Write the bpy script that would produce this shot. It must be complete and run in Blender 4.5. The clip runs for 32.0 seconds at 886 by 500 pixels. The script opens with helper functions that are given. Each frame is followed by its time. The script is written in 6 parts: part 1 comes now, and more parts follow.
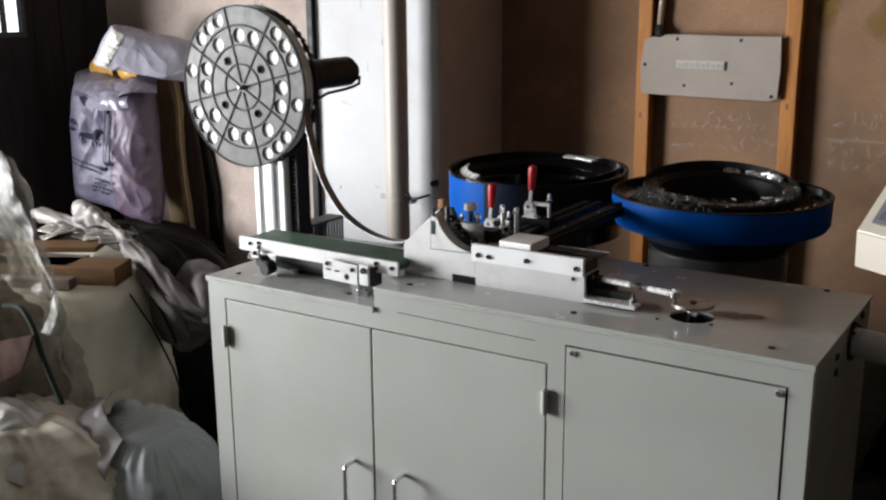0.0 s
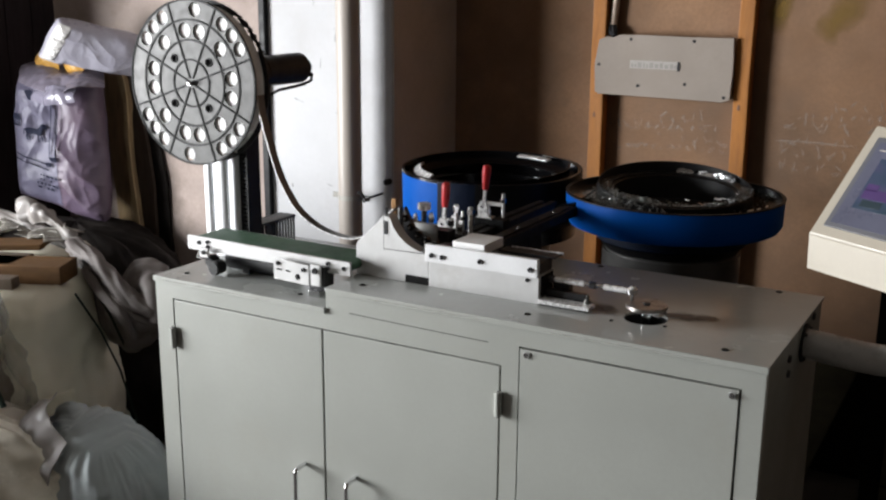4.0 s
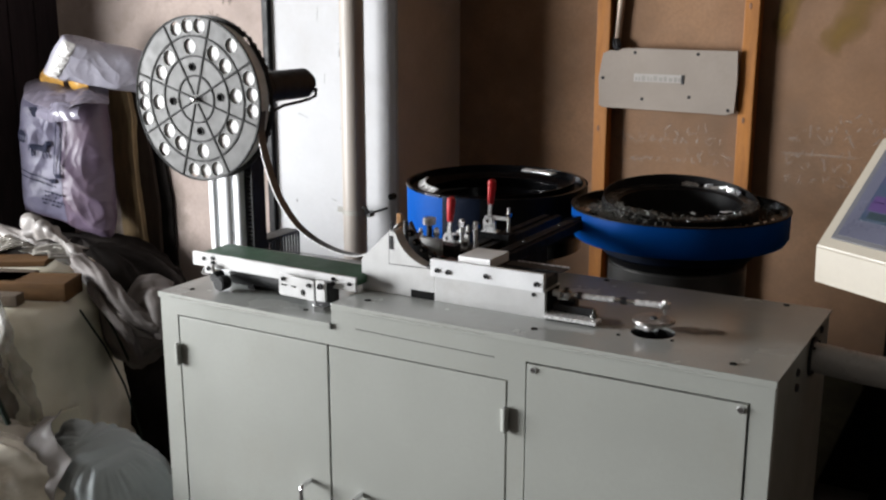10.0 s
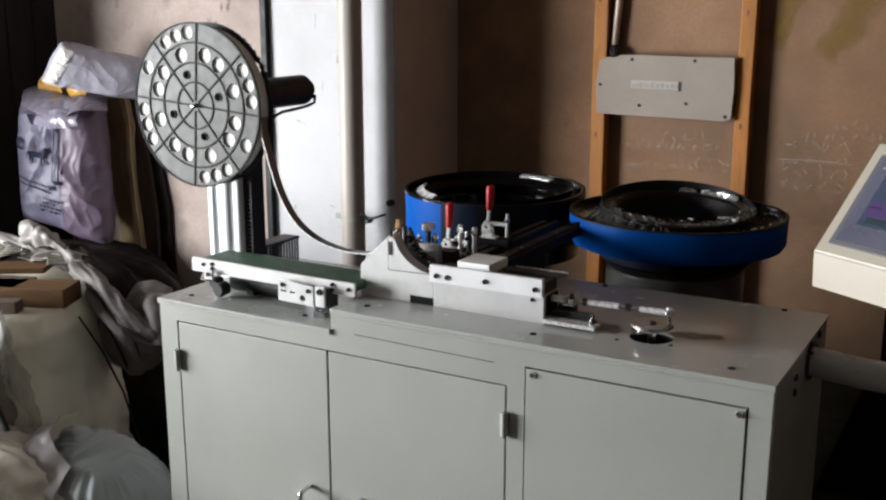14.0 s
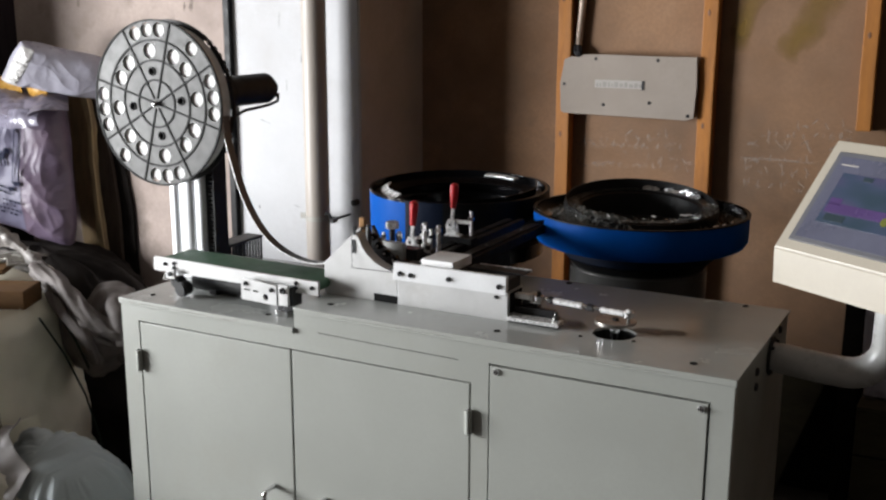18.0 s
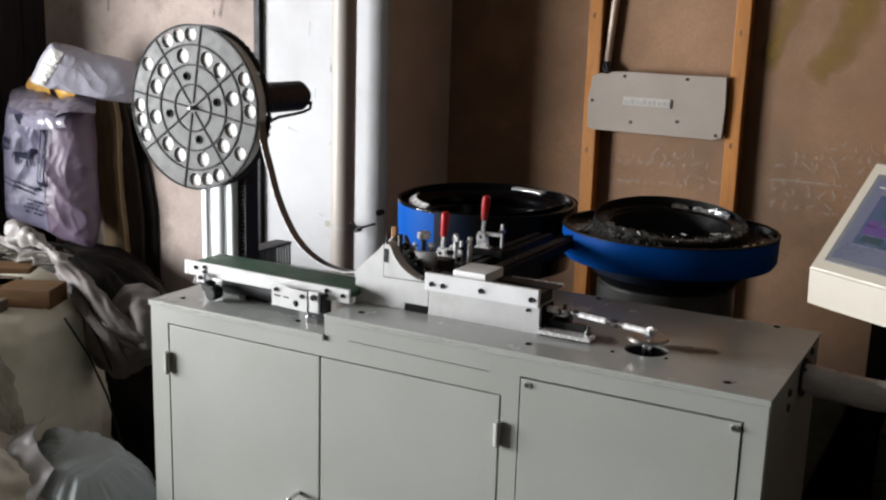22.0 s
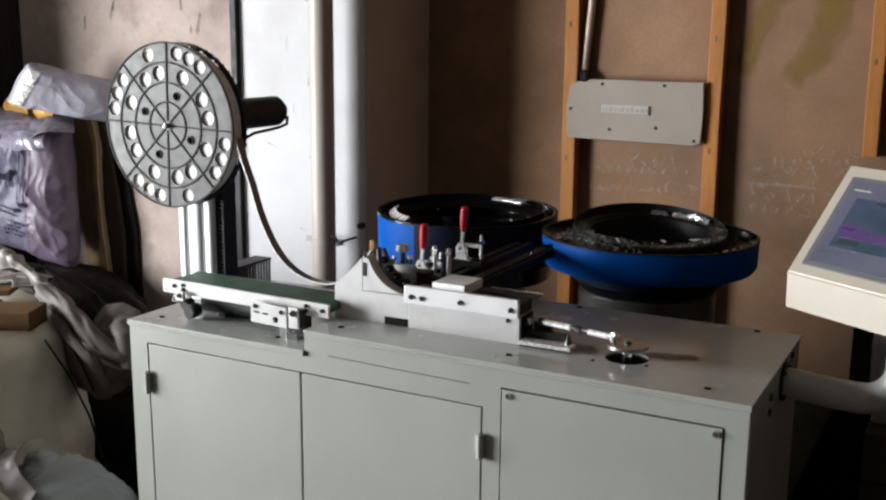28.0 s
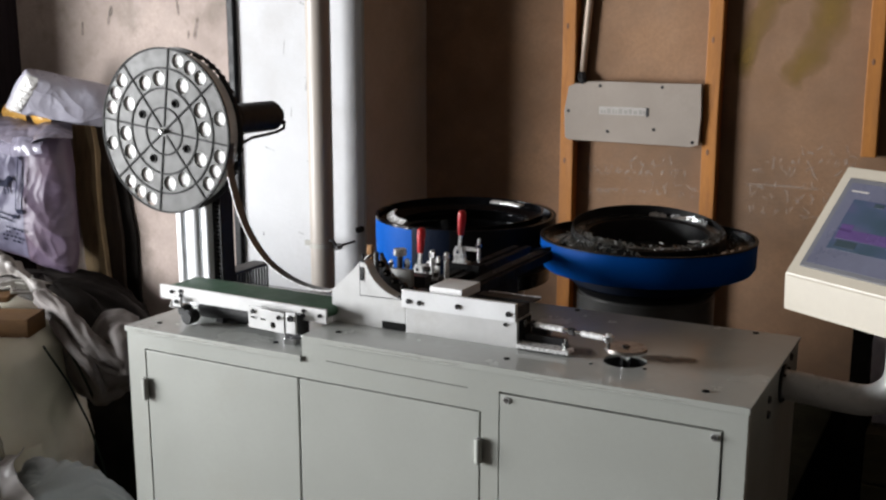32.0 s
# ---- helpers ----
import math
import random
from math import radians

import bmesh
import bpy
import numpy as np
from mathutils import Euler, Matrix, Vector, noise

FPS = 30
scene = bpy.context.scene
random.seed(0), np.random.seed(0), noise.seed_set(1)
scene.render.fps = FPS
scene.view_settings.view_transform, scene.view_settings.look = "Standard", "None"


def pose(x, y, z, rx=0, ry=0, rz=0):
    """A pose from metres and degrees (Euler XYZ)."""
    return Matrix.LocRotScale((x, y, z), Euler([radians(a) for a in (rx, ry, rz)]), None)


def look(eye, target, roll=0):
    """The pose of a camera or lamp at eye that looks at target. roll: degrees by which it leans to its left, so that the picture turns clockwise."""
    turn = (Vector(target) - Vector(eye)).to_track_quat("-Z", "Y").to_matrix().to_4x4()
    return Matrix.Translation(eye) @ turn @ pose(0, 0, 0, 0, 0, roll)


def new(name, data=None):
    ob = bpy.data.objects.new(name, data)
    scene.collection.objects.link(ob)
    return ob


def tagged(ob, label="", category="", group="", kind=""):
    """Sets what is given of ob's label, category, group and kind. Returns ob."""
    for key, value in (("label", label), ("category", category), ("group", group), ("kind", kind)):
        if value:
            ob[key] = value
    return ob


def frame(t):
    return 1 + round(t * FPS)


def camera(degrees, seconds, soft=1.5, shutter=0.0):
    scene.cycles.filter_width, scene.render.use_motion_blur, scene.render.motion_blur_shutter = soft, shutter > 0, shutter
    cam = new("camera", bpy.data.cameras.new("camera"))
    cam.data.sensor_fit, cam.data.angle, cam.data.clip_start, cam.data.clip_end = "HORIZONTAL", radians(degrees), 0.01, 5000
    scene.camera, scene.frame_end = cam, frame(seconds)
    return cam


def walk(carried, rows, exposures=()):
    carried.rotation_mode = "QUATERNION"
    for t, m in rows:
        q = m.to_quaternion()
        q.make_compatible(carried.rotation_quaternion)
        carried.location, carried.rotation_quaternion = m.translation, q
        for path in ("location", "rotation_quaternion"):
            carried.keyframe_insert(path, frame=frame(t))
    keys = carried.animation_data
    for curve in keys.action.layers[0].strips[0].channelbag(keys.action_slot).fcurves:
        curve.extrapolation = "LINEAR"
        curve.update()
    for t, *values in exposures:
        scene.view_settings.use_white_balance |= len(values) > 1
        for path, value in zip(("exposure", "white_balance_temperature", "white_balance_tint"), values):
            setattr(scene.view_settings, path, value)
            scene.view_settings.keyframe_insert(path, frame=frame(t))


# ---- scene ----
cam = camera(45.96, 32.0, soft=2.3, shutter=0.3)
# seconds, x, y, z, tilt, roll, turn
PATH = [
    (0, 1.5089, -1.4763, 1.3805, 75.820, 0.412, 32.356),
    (0.5, 1.5074, -1.4708, 1.3835, 75.903, 0.594, 31.758),
    (1, 1.5032, -1.4705, 1.3854, 75.910, 0.539, 31.806),
    (1.5, 1.5077, -1.4638, 1.3816, 75.896, 0.229, 31.303),
    (2, 1.5046, -1.4638, 1.3787, 75.912, -0.044, 30.870),
    (2.5, 1.5065, -1.4603, 1.3824, 75.762, 0.071, 30.457),
    (4.5, 1.4950, -1.4543, 1.3765, 75.697, -0.474, 29.870),
    (5, 1.4987, -1.4525, 1.3741, 75.802, -0.356, 29.957),
    (5.5, 1.4988, -1.4556, 1.3776, 76.100, -0.344, 29.652),
    (6, 1.4969, -1.4575, 1.3782, 76.069, -0.301, 29.573),
    (6.5, 1.4973, -1.4572, 1.3766, 76.206, -0.152, 29.839),
    (7, 1.4951, -1.4544, 1.3785, 76.232, -0.270, 29.894),
    (7.5, 1.4943, -1.4527, 1.3774, 76.341, -0.195, 29.931),
    (8, 1.4948, -1.4539, 1.3807, 76.428, -0.041, 30.092),
    (8.5, 1.4935, -1.4567, 1.3791, 76.636, -0.170, 30.072),
    (9, 1.4921, -1.4561, 1.3783, 76.413, -0.091, 30.185),
    (9.5, 1.4934, -1.4525, 1.3777, 76.453, 0.011, 30.130),
    (10, 1.4916, -1.4523, 1.3797, 76.448, -0.051, 30.065),
    (10.5, 1.4910, -1.4518, 1.3788, 76.415, -0.051, 30.076),
    (11, 1.4889, -1.4509, 1.3784, 76.501, -0.096, 30.169),
    (11.5, 1.4907, -1.4532, 1.3805, 76.779, 0.098, 30.337),
    (12, 1.4887, -1.4550, 1.3799, 76.902, -0.108, 30.183),
    (12.5, 1.4910, -1.4561, 1.3786, 76.977, -0.219, 30.308),
    (13, 1.4909, -1.4593, 1.3802, 76.910, -0.285, 30.270),
    (13.5, 1.4904, -1.4610, 1.3792, 76.745, -0.006, 30.773),
    (14, 1.4914, -1.4602, 1.3785, 76.839, -0.022, 29.873),
    (14.5, 1.4965, -1.4605, 1.3777, 76.919, -0.015, 29.709),
    (16.5, 1.4944, -1.4612, 1.3712, 76.799, -0.784, 29.281),
    (17, 1.4921, -1.4625, 1.3668, 76.385, -0.398, 29.169),
    (17.5, 1.4962, -1.4588, 1.3689, 76.604, -0.342, 28.879),
    (18, 1.4967, -1.4560, 1.3708, 76.942, -0.206, 28.090),
    (18.5, 1.4955, -1.4546, 1.3688, 77.040, -0.201, 26.713),
    (19, 1.4894, -1.4593, 1.3667, 77.157, -0.378, 26.565),
    (19.5, 1.4869, -1.4644, 1.3639, 76.777, -0.658, 26.929),
    (20, 1.4774, -1.4721, 1.3605, 76.439, -0.749, 27.722),
    (20.5, 1.4717, -1.4766, 1.3611, 76.721, -0.896, 28.516),
    (21, 1.4651, -1.4771, 1.3632, 76.886, -1.347, 28.881),
    (21.5, 1.4661, -1.4763, 1.3629, 77.329, -1.586, 29.136),
    (22, 1.4638, -1.4781, 1.3664, 77.672, -1.726, 29.011),
    (22.5, 1.4641, -1.4785, 1.3675, 77.811, -1.663, 29.175),
    (23, 1.4660, -1.4834, 1.3688, 78.350, -1.599, 29.619),
    (23.5, 1.4695, -1.4861, 1.3708, 78.537, -1.387, 29.638),
    (24, 1.4717, -1.4922, 1.3727, 79.039, -1.659, 30.096),
    (24.5, 1.4744, -1.4937, 1.3703, 79.185, -1.964, 29.923),
    (25, 1.4768, -1.4914, 1.3691, 79.201, -1.737, 29.593),
    (25.5, 1.4772, -1.4907, 1.3722, 79.054, -1.329, 29.376),
    (27.5, 1.4752, -1.4719, 1.3692, 78.469, -0.647, 28.532),
    (28, 1.4751, -1.4651, 1.3685, 78.267, -0.517, 28.051),
    (28.5, 1.4751, -1.4645, 1.3711, 78.392, -0.490, 27.679),
    (29, 1.4770, -1.4651, 1.3691, 78.420, -0.302, 27.697),
    (29.5, 1.4807, -1.4651, 1.3716, 78.596, -0.172, 27.627),
    (30, 1.4817, -1.4645, 1.3737, 78.640, 0.011, 27.575),
    (30.5, 1.4833, -1.4650, 1.3711, 78.750, 0.044, 27.527),
    (31, 1.4824, -1.4641, 1.3709, 78.603, 0.021, 27.738),
    (31.5, 1.4794, -1.4615, 1.3722, 78.435, -0.043, 27.836),
    (32, 1.4791, -1.4576, 1.3707, 78.391, -0.097, 28.030),
]
walk(cam, [(t, pose(x, y, z, a, b, c)) for t, x, y, z, a, b, c in PATH], exposures=((0, 0.0), (32, 0.0)))

def rad(a):
    return radians(a)


# ---- world, lights ----
def daylight():
    world = bpy.data.worlds.new("daylight")
    scene.world = world
    world.use_nodes = True
    nt = world.node_tree
    sky = nt.nodes.new("ShaderNodeTexSky")
    sky.sky_type, sky.sun_disc = "NISHITA", False
    sky.sun_elevation, sky.sun_rotation = rad(38), rad(250)
    nt.links.new(sky.outputs[0], nt.nodes["Background"].inputs[0])
    nt.nodes["Background"].inputs[1].default_value = 0.12
    sun = bpy.data.lights.new("sun", "SUN")
    sun.energy, sun.angle, sun.color = 2.0, rad(0.5), (1.0, 0.95, 0.88)
    ob = new("sun", sun)
    ob.matrix_world = look((-6, -9, 7), (-4, -4.6, 0))
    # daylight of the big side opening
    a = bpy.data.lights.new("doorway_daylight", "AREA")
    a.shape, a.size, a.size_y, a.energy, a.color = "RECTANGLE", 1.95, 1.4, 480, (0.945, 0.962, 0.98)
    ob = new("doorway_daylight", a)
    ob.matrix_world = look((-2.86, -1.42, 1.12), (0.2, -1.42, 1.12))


daylight()


# ---- materials ----
def material(name, base, rough=0.5, metal=0.0, vary=0.15, scale=6.0, bump=0.1, fine=90.0, dirt=None, dirt_amount=0.0, dirt_scale=2.5,
             per_object=0.0, coat=0.0, stretch=(1, 1, 1), emit=0.0, spec=0.5, crumple=None, alpha=None):
    m = bpy.data.materials.new(name)
    m.use_nodes = True
    nt = m.node_tree
    b = nt.nodes["Principled BSDF"]
    b.inputs["Metallic"].default_value = metal
    b.inputs["Coat Weight"].default_value = coat
    b.inputs["Specular IOR Level"].default_value = spec
    tc = nt.nodes.new("ShaderNodeTexCoord")
    mp = nt.nodes.new("ShaderNodeMapping")
    mp.inputs["Scale"].default_value = stretch
    nt.links.new(tc.outputs["Object"], mp.inputs[0])

    def noise_at(s, detail=4.0, r=0.6):
        n = nt.nodes.new("ShaderNodeTexNoise")
        n.inputs["Scale"].default_value, n.inputs["Detail"].default_value, n.inputs["Roughness"].default_value = s, detail, r
        nt.links.new(mp.outputs[0], n.inputs["Vector"])
        return n.outputs["Fac"]

    def mixed(f, a, c):
        x = nt.nodes.new("ShaderNodeMix")
        x.data_type = "RGBA"
        nt.links.new(f, x.inputs["Factor"])
        for sock, val in ((x.inputs[6], a), (x.inputs[7], c)):
            if isinstance(val, tuple):
                sock.default_value = (*val, 1)
            else:
                nt.links.new(val, sock)
        return x.outputs[2]

    def ranged(f, lo, hi, a=0.0, c=1.0):
        r = nt.nodes.new("ShaderNodeMapRange")
        r.inputs[1].default_value, r.inputs[2].default_value, r.inputs[3].default_value, r.inputs[4].default_value = lo, hi, a, c
        nt.links.new(f, r.inputs[0])
        return r.outputs[0]

    dark = tuple(max(0, c * (1 - vary)) for c in base)
    light = tuple(min(1, c * (1 + vary)) for c in base)
    col = mixed(ranged(noise_at(scale), 0.3, 0.7), dark, light)
    grain = noise_at(fine, 3.0)
    col = mixed(ranged(grain, 0.35, 0.65, 0.0, 0.35), col, dark)
    if dirt:
        col = mixed(ranged(noise_at(dirt_scale, 6.0, 0.65), 0.52, 0.72, 0.0, dirt_amount), col, dirt)
    if per_object:
        oi = nt.nodes.new("ShaderNodeObjectInfo")
        col = mixed(ranged(oi.outputs["Random"], 0, 1, 0, per_object), col, dark)
    nt.links.new(col, b.inputs["Base Color"])
    nt.links.new(ranged(noise_at(scale * 2.7), 0.3, 0.7, max(0.02, rough - 0.08), min(1, rough + 0.1)), b.inputs["Roughness"])
    if bump:
        bp = nt.nodes.new("ShaderNodeBump")
        bp.inputs["Strength"].default_value, bp.inputs["Distance"].default_value = bump, 0.004
        nt.links.new(grain, bp.inputs["Height"])
        nt.links.new(bp.outputs[0], b.inputs["Normal"])
        if crumple:
            # sharp creases of film
            rid = nt.nodes.new("ShaderNodeTexNoise")
            rid.noise_type = "RIDGED_MULTIFRACTAL"
            rid.inputs["Scale"].default_value, rid.inputs["Detail"].default_value, rid.inputs["Distortion"].default_value = crumple[0], 2.5, 0.6
            nt.links.new(mp.outputs[0], rid.inputs["Vector"])
            b2 = nt.nodes.new("ShaderNodeBump")
            b2.inputs["Strength"].default_value, b2.inputs["Distance"].default_value = crumple[1], 0.02
            nt.links.new(rid.outputs["Fac"], b2.inputs["Height"])
            nt.links.new(bp.outputs[0], b2.inputs["Normal"])
            nt.links.new(b2.outputs[0], b.inputs["Normal"])
    if alpha:
        nt.links.new(ranged(noise_at(scale * 1.3), 0.35, 0.65, *alpha), b.inputs["Alpha"])
    if emit:
        nt.links.new(col, b.inputs["Emission Color"])
        b.inputs["Emission Strength"].default_value = emit
    return m


M = {}
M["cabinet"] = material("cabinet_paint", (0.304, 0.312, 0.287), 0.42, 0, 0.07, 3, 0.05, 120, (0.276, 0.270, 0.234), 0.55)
# Lighter than the cabinet paint, to carry the light on the top plates.
M["cabinet_top"] = material("lit_top_plate_paint", (0.405, 0.42, 0.405), 0.2, 0, 0.06, 4, 0.02, 160, (0.31, 0.305, 0.28), 0.45, 5)
M["dark_gap"] = material("dark_inside", (0.02, 0.02, 0.02), 0.8)
M["hole"] = material("dark_hole", (0.008, 0.008, 0.008), 0.8, spec=0.1)
M["aluminium"] = material("milled_aluminium", (0.55, 0.548, 0.545), 0.42, 0.3, 0.10, 14, 0.03, 220, (0.37, 0.355, 0.335), 0.55, 14)
M["bright_aluminium"] = material("bright_milled_aluminium", (0.74, 0.745, 0.755), 0.38, 0.2, 0.08, 14, 0.03, 220, (0.55, 0.55, 0.55), 0.4, 14)
M["profile"] = material("anodised_profile", (0.82, 0.83, 0.85), 0.4, 0.0, 0.04, 9, 0.02, 200)
M["steel"] = material("bright_steel", (0.62, 0.62, 0.63), 0.2, 1.0, 0.12, 20, 0.03, 150)
M["oily_steel"] = material("oily_mottled_steel", (0.34, 0.32, 0.30), 0.32, 1.0, 0.3, 60, 0.05, 200, (0.16, 0.12, 0.09), 0.6, 50)
M["nickel"] = material("bright_nickel", (0.80, 0.80, 0.80), 0.28, 0.4, 0.1, 40, 0.02, 200)
M["chrome"] = material("chrome", (0.72, 0.72, 0.74), 0.1, 1.0, 0.08, 30, 0.0)
M["black_steel"] = material("black_oxide", (0.016, 0.016, 0.018), 0.4, 0.1, 0.3, 25, 0.08, 150)
M["black_plastic"] = material("black_plastic", (0.016, 0.016, 0.017), 0.55, 0, 0.25, 20, 0.06, 200, spec=0.35)
M["duct_lid"] = material("dark_grey_duct_lid", (0.035, 0.035, 0.036), 0.5, 0, 0.12, 15, 0.04)
M["duct"] = material("slotted_duct_plastic", (0.013, 0.013, 0.014), 0.6, 0, 0.15, 15, 0.05, spec=0.3)
M["reel"] = material("reel_plastic", (0.041, 0.0395, 0.037), 0.55, 0, 0.12, 22, 0.06, 200, (0.066, 0.065, 0.060), 0.3, 10)
M["reel_line"] = material("reel_rib_plastic", (0.006, 0.006, 0.006), 0.7, spec=0.2)
M["strip"] = material("tin_strip", (0.9, 0.9, 0.89), 0.5, 0.0, 0.12, 60, 0.1, 300)
M["belt"] = material("green_belt", (0.034, 0.092, 0.048), 0.6, 0, 0.25, 12, 0.08, 200, (0.05, 0.09, 0.045), 0.6, 8)
M["nylon"] = material("white_nylon", (0.85, 0.85, 0.85), 0.5, 0, 0.04, 20, 0.04)
M["red"] = material("red_vinyl_grip", (0.55, 0.015, 0.02), 0.35, 0, 0.12, 40, 0.03)
M["brass"] = material("tarnished_brass", (0.20, 0.11, 0.05), 0.4, 0.8, 0.2, 30, 0.03)
M["blue"] = material("blue_bowl_paint", (0.0004, 0.068, 0.33), 0.5, 0, 0.10, 5, 0.03, 120, (0.0003, 0.035, 0.19), 0.4, spec=0.05)
# Navy carries shade on the deep drum's front; also colours the pan's lower drum.
M["navy"] = material("navy_shade_and_drum", (0.001, 0.005, 0.018), 0.55, 0, 0.25, 12, 0.08, 120, spec=0.15)
M["bowl"] = material("black_bowl_coating", (0.005, 0.005, 0.006), 0.12, 0.0, 0.4, 20, 0.12, 90, spec=0.45)
M["track"] = material("worn_track_steel", (0.13, 0.13, 0.125), 0.3, 0.7, 0.4, 30, 0.15, 120, (0.03, 0.03, 0.03), 0.6, 18)
M["ring_track"] = material("scratched_ring_steel", (0.09, 0.092, 0.09), 0.32, 0.75, 0.5, 45, 0.25, 140, (0.06, 0.06, 0.06), 0.8, 40)
M["small_parts"] = material("small_metal_parts", (0.26, 0.27, 0.265), 0.3, 0.6, 0.3, 60, 0.1, 120)
M["dark_parts"] = material("dull_metal_parts", (0.07, 0.07, 0.068), 0.4, 0.5, 0.4, 60, 0.1, 120)
M["base"] = material("bowl_base_metal", (0.10, 0.098, 0.095), 0.36, 0.5, 0.2, 8, 0.04)
M["cream"] = material("cream_enamel", (0.36, 0.322, 0.262), 0.42, 0, 0.06, 7, 0.04, 150)
M["bezel"] = material("grey_bezel", (0.10, 0.10, 0.11), 0.4, 0, 0.06, 20, 0.02)
M["grey_metal"] = material("dull_grey_metal", (0.42, 0.42, 0.41), 0.4, 0.2, 0.12, 20, 0.04)
M["arm"] = material("grey_painted_tube", (0.41, 0.41, 0.40), 0.3, 0, 0.1, 15, 0.02)
M["back_wall"] = material("brown_fibreboard", (0.220, 0.123, 0.067), 0.8, 0, 0.26, 3.4, 0.2, 110, (0.128, 0.079, 0.049), 0.85, 2.0)
M["pink_wall"] = material("stained_pink_plaster", (0.365, 0.295, 0.262), 0.85, 0, 0.24, 3.0, 0.3, 60, (0.19, 0.155, 0.13), 0.9, 4.5)
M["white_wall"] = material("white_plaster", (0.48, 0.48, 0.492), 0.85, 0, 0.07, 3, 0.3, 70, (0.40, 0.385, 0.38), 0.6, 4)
# The pillar's white plaster again, with its shade put into the colour.
M["shaded_wall"] = material("shaded_plaster", (0.44, 0.40, 0.36), 0.85, 0, 0.12, 3, 0.2, 60, (0.35, 0.30, 0.26), 0.6, 4)
# Near-black because window light misses this wall; the shade is in the colour.
M["dark_wall"] = material("unlit_dark_boarding", (0.019, 0.013, 0.0145), 0.8, 0, 0.35, 5, 0.2, 60, stretch=(1, 6, 0.6), spec=0.2)
# Walls and ceiling out of view; tones set by the bounce they give.
M["room"] = material("plain_room_plaster", (0.11, 0.09, 0.074), 0.9, 0, 0.1, 2, 0.1, 50)
M["ceiling"] = material("ceiling_plaster", (0.12, 0.10, 0.082), 0.9, 0, 0.08, 2, 0.1, 50)
M["floor"] = material("dusty_concrete", (0.055, 0.048, 0.042), 0.85, 0, 0.2, 4, 0.3, 60, (0.03, 0.025, 0.021), 0.7, 3)
M["stud"] = material("orange_pine", (0.35, 0.132, 0.019), 0.65, 0, 0.30, 4, 0.18, 60, (0.20, 0.07, 0.014), 0.75, 6, stretch=(6, 6, 0.7))
M["knot"] = material("pine_knot", (0.16, 0.07, 0.03), 0.6, 0, 0.3, 40)
M["board"] = material("grey_white_board", (0.272, 0.230, 0.195), 0.7, 0, 0.10, 5, 0.1, 90, (0.20, 0.165, 0.135), 0.7, 5)
M["label"] = material("paper_label", (0.34, 0.315, 0.29), 0.6, 0, 0.05, 30)
M["print"] = material("grey_print", (0.27, 0.25, 0.23), 0.7)
M["maroon"] = material("dark_maroon_plastic", (0.030, 0.010, 0.010), 0.5, 0, 0.2, 20)
M["olive_board"] = material("dark_olive_board", (0.055, 0.047, 0.030), 0.75, 0, 0.3, 6, 0.2, 80, (0.032, 0.027, 0.018), 0.7, 5, stretch=(1, 1, 3), spec=0.2)
M["ink"] = material("blue_black_print", (0.008, 0.010, 0.028), 0.7, 0, 0.3, 40, spec=0.2)
M["pipe"] = material("cream_drain_pipe", (0.34, 0.30, 0.265), 0.45, 0, 0.06, 5, 0.05, 60, (0.28, 0.24, 0.21), 0.4, 6, stretch=(1, 1, 0.3))
M["conduit"] = material("grey_conduit", (0.42, 0.33, 0.26), 0.42, 0.2, 0.2, 12, 0.05)
M["lilac_bag"] = material("lilac_woven_plastic", (0.112, 0.082, 0.122), 0.45, 0, 0.18, 9, 0.2, 170, (0.135, 0.085, 0.102), 0.6, 3, crumple=(5, 0.7))
M["clear_plastic"] = material("cloudy_plastic_film", (0.20, 0.185, 0.16), 0.26, 0, 0.2, 7, 0.1, 60, (0.13, 0.12, 0.095), 0.6, 6, crumple=(7, 0.9))
M["white_sack"] = material("off_white_woven_sack", (0.63, 0.60, 0.485), 0.7, 0, 0.08, 5, 0.3, 260, (0.52, 0.475, 0.35), 0.5, 4, crumple=(3.2, 0.6))
M["grey_cloth"] = material("mauve_grey_sacking", (0.112, 0.096, 0.090), 0.7, 0, 0.15, 8, 0.3, 220, (0.085, 0.07, 0.066), 0.6, 5, crumple=(6, 0.6))
M["blue_plastic"] = material("pale_blue_film", (0.29, 0.325, 0.335), 0.5, 0, 0.10, 5, 0.1, 60, (0.33, 0.33, 0.34), 0.6, 4, crumple=(5, 0.6))
M["grey_film"] = material("cloudy_beige_film", (0.54, 0.50, 0.42), 0.26, 0, 0.14, 6, 0.1, 60, (0.34, 0.31, 0.26), 0.6, 5, crumple=(6, 0.7))
M["cloudy_film"] = material("cloudy_white_film", (0.165, 0.150, 0.140), 0.55, 0, 0.14, 6, 0.1, 60, (0.14, 0.122, 0.112), 0.6, 5, crumple=(6, 0.7))
M["lilac_film"] = material("cloudy_lilac_film", (0.17, 0.15, 0.19), 0.36, 0, 0.14, 6, 0.1, 60, (0.12, 0.09, 0.11), 0.6, 5, crumple=(5, 0.6))
M["bag_film"] = material("printed_bag_film", (0.128, 0.120, 0.178), 0.5, 0, 0.14, 5, 0.1, 60, (0.10, 0.084, 0.122), 0.5, 4, crumple=(2.2, 0.22))
M["clear_film"] = material("clear_plastic_film", (0.27, 0.245, 0.20), 0.2, 0, 0.14, 5, 0.1, 60, (0.18, 0.155, 0.115), 0.5, 4, crumple=(5, 0.7), alpha=(0.15, 0.6))
M["brown_scrap"] = material("brown_grey_scrap", (0.12, 0.098, 0.072), 0.7, 0, 0.3, 6, 0.3, 60, (0.07, 0.05, 0.035), 0.8, 5, crumple=(5, 0.7), stretch=(1, 1, 4))
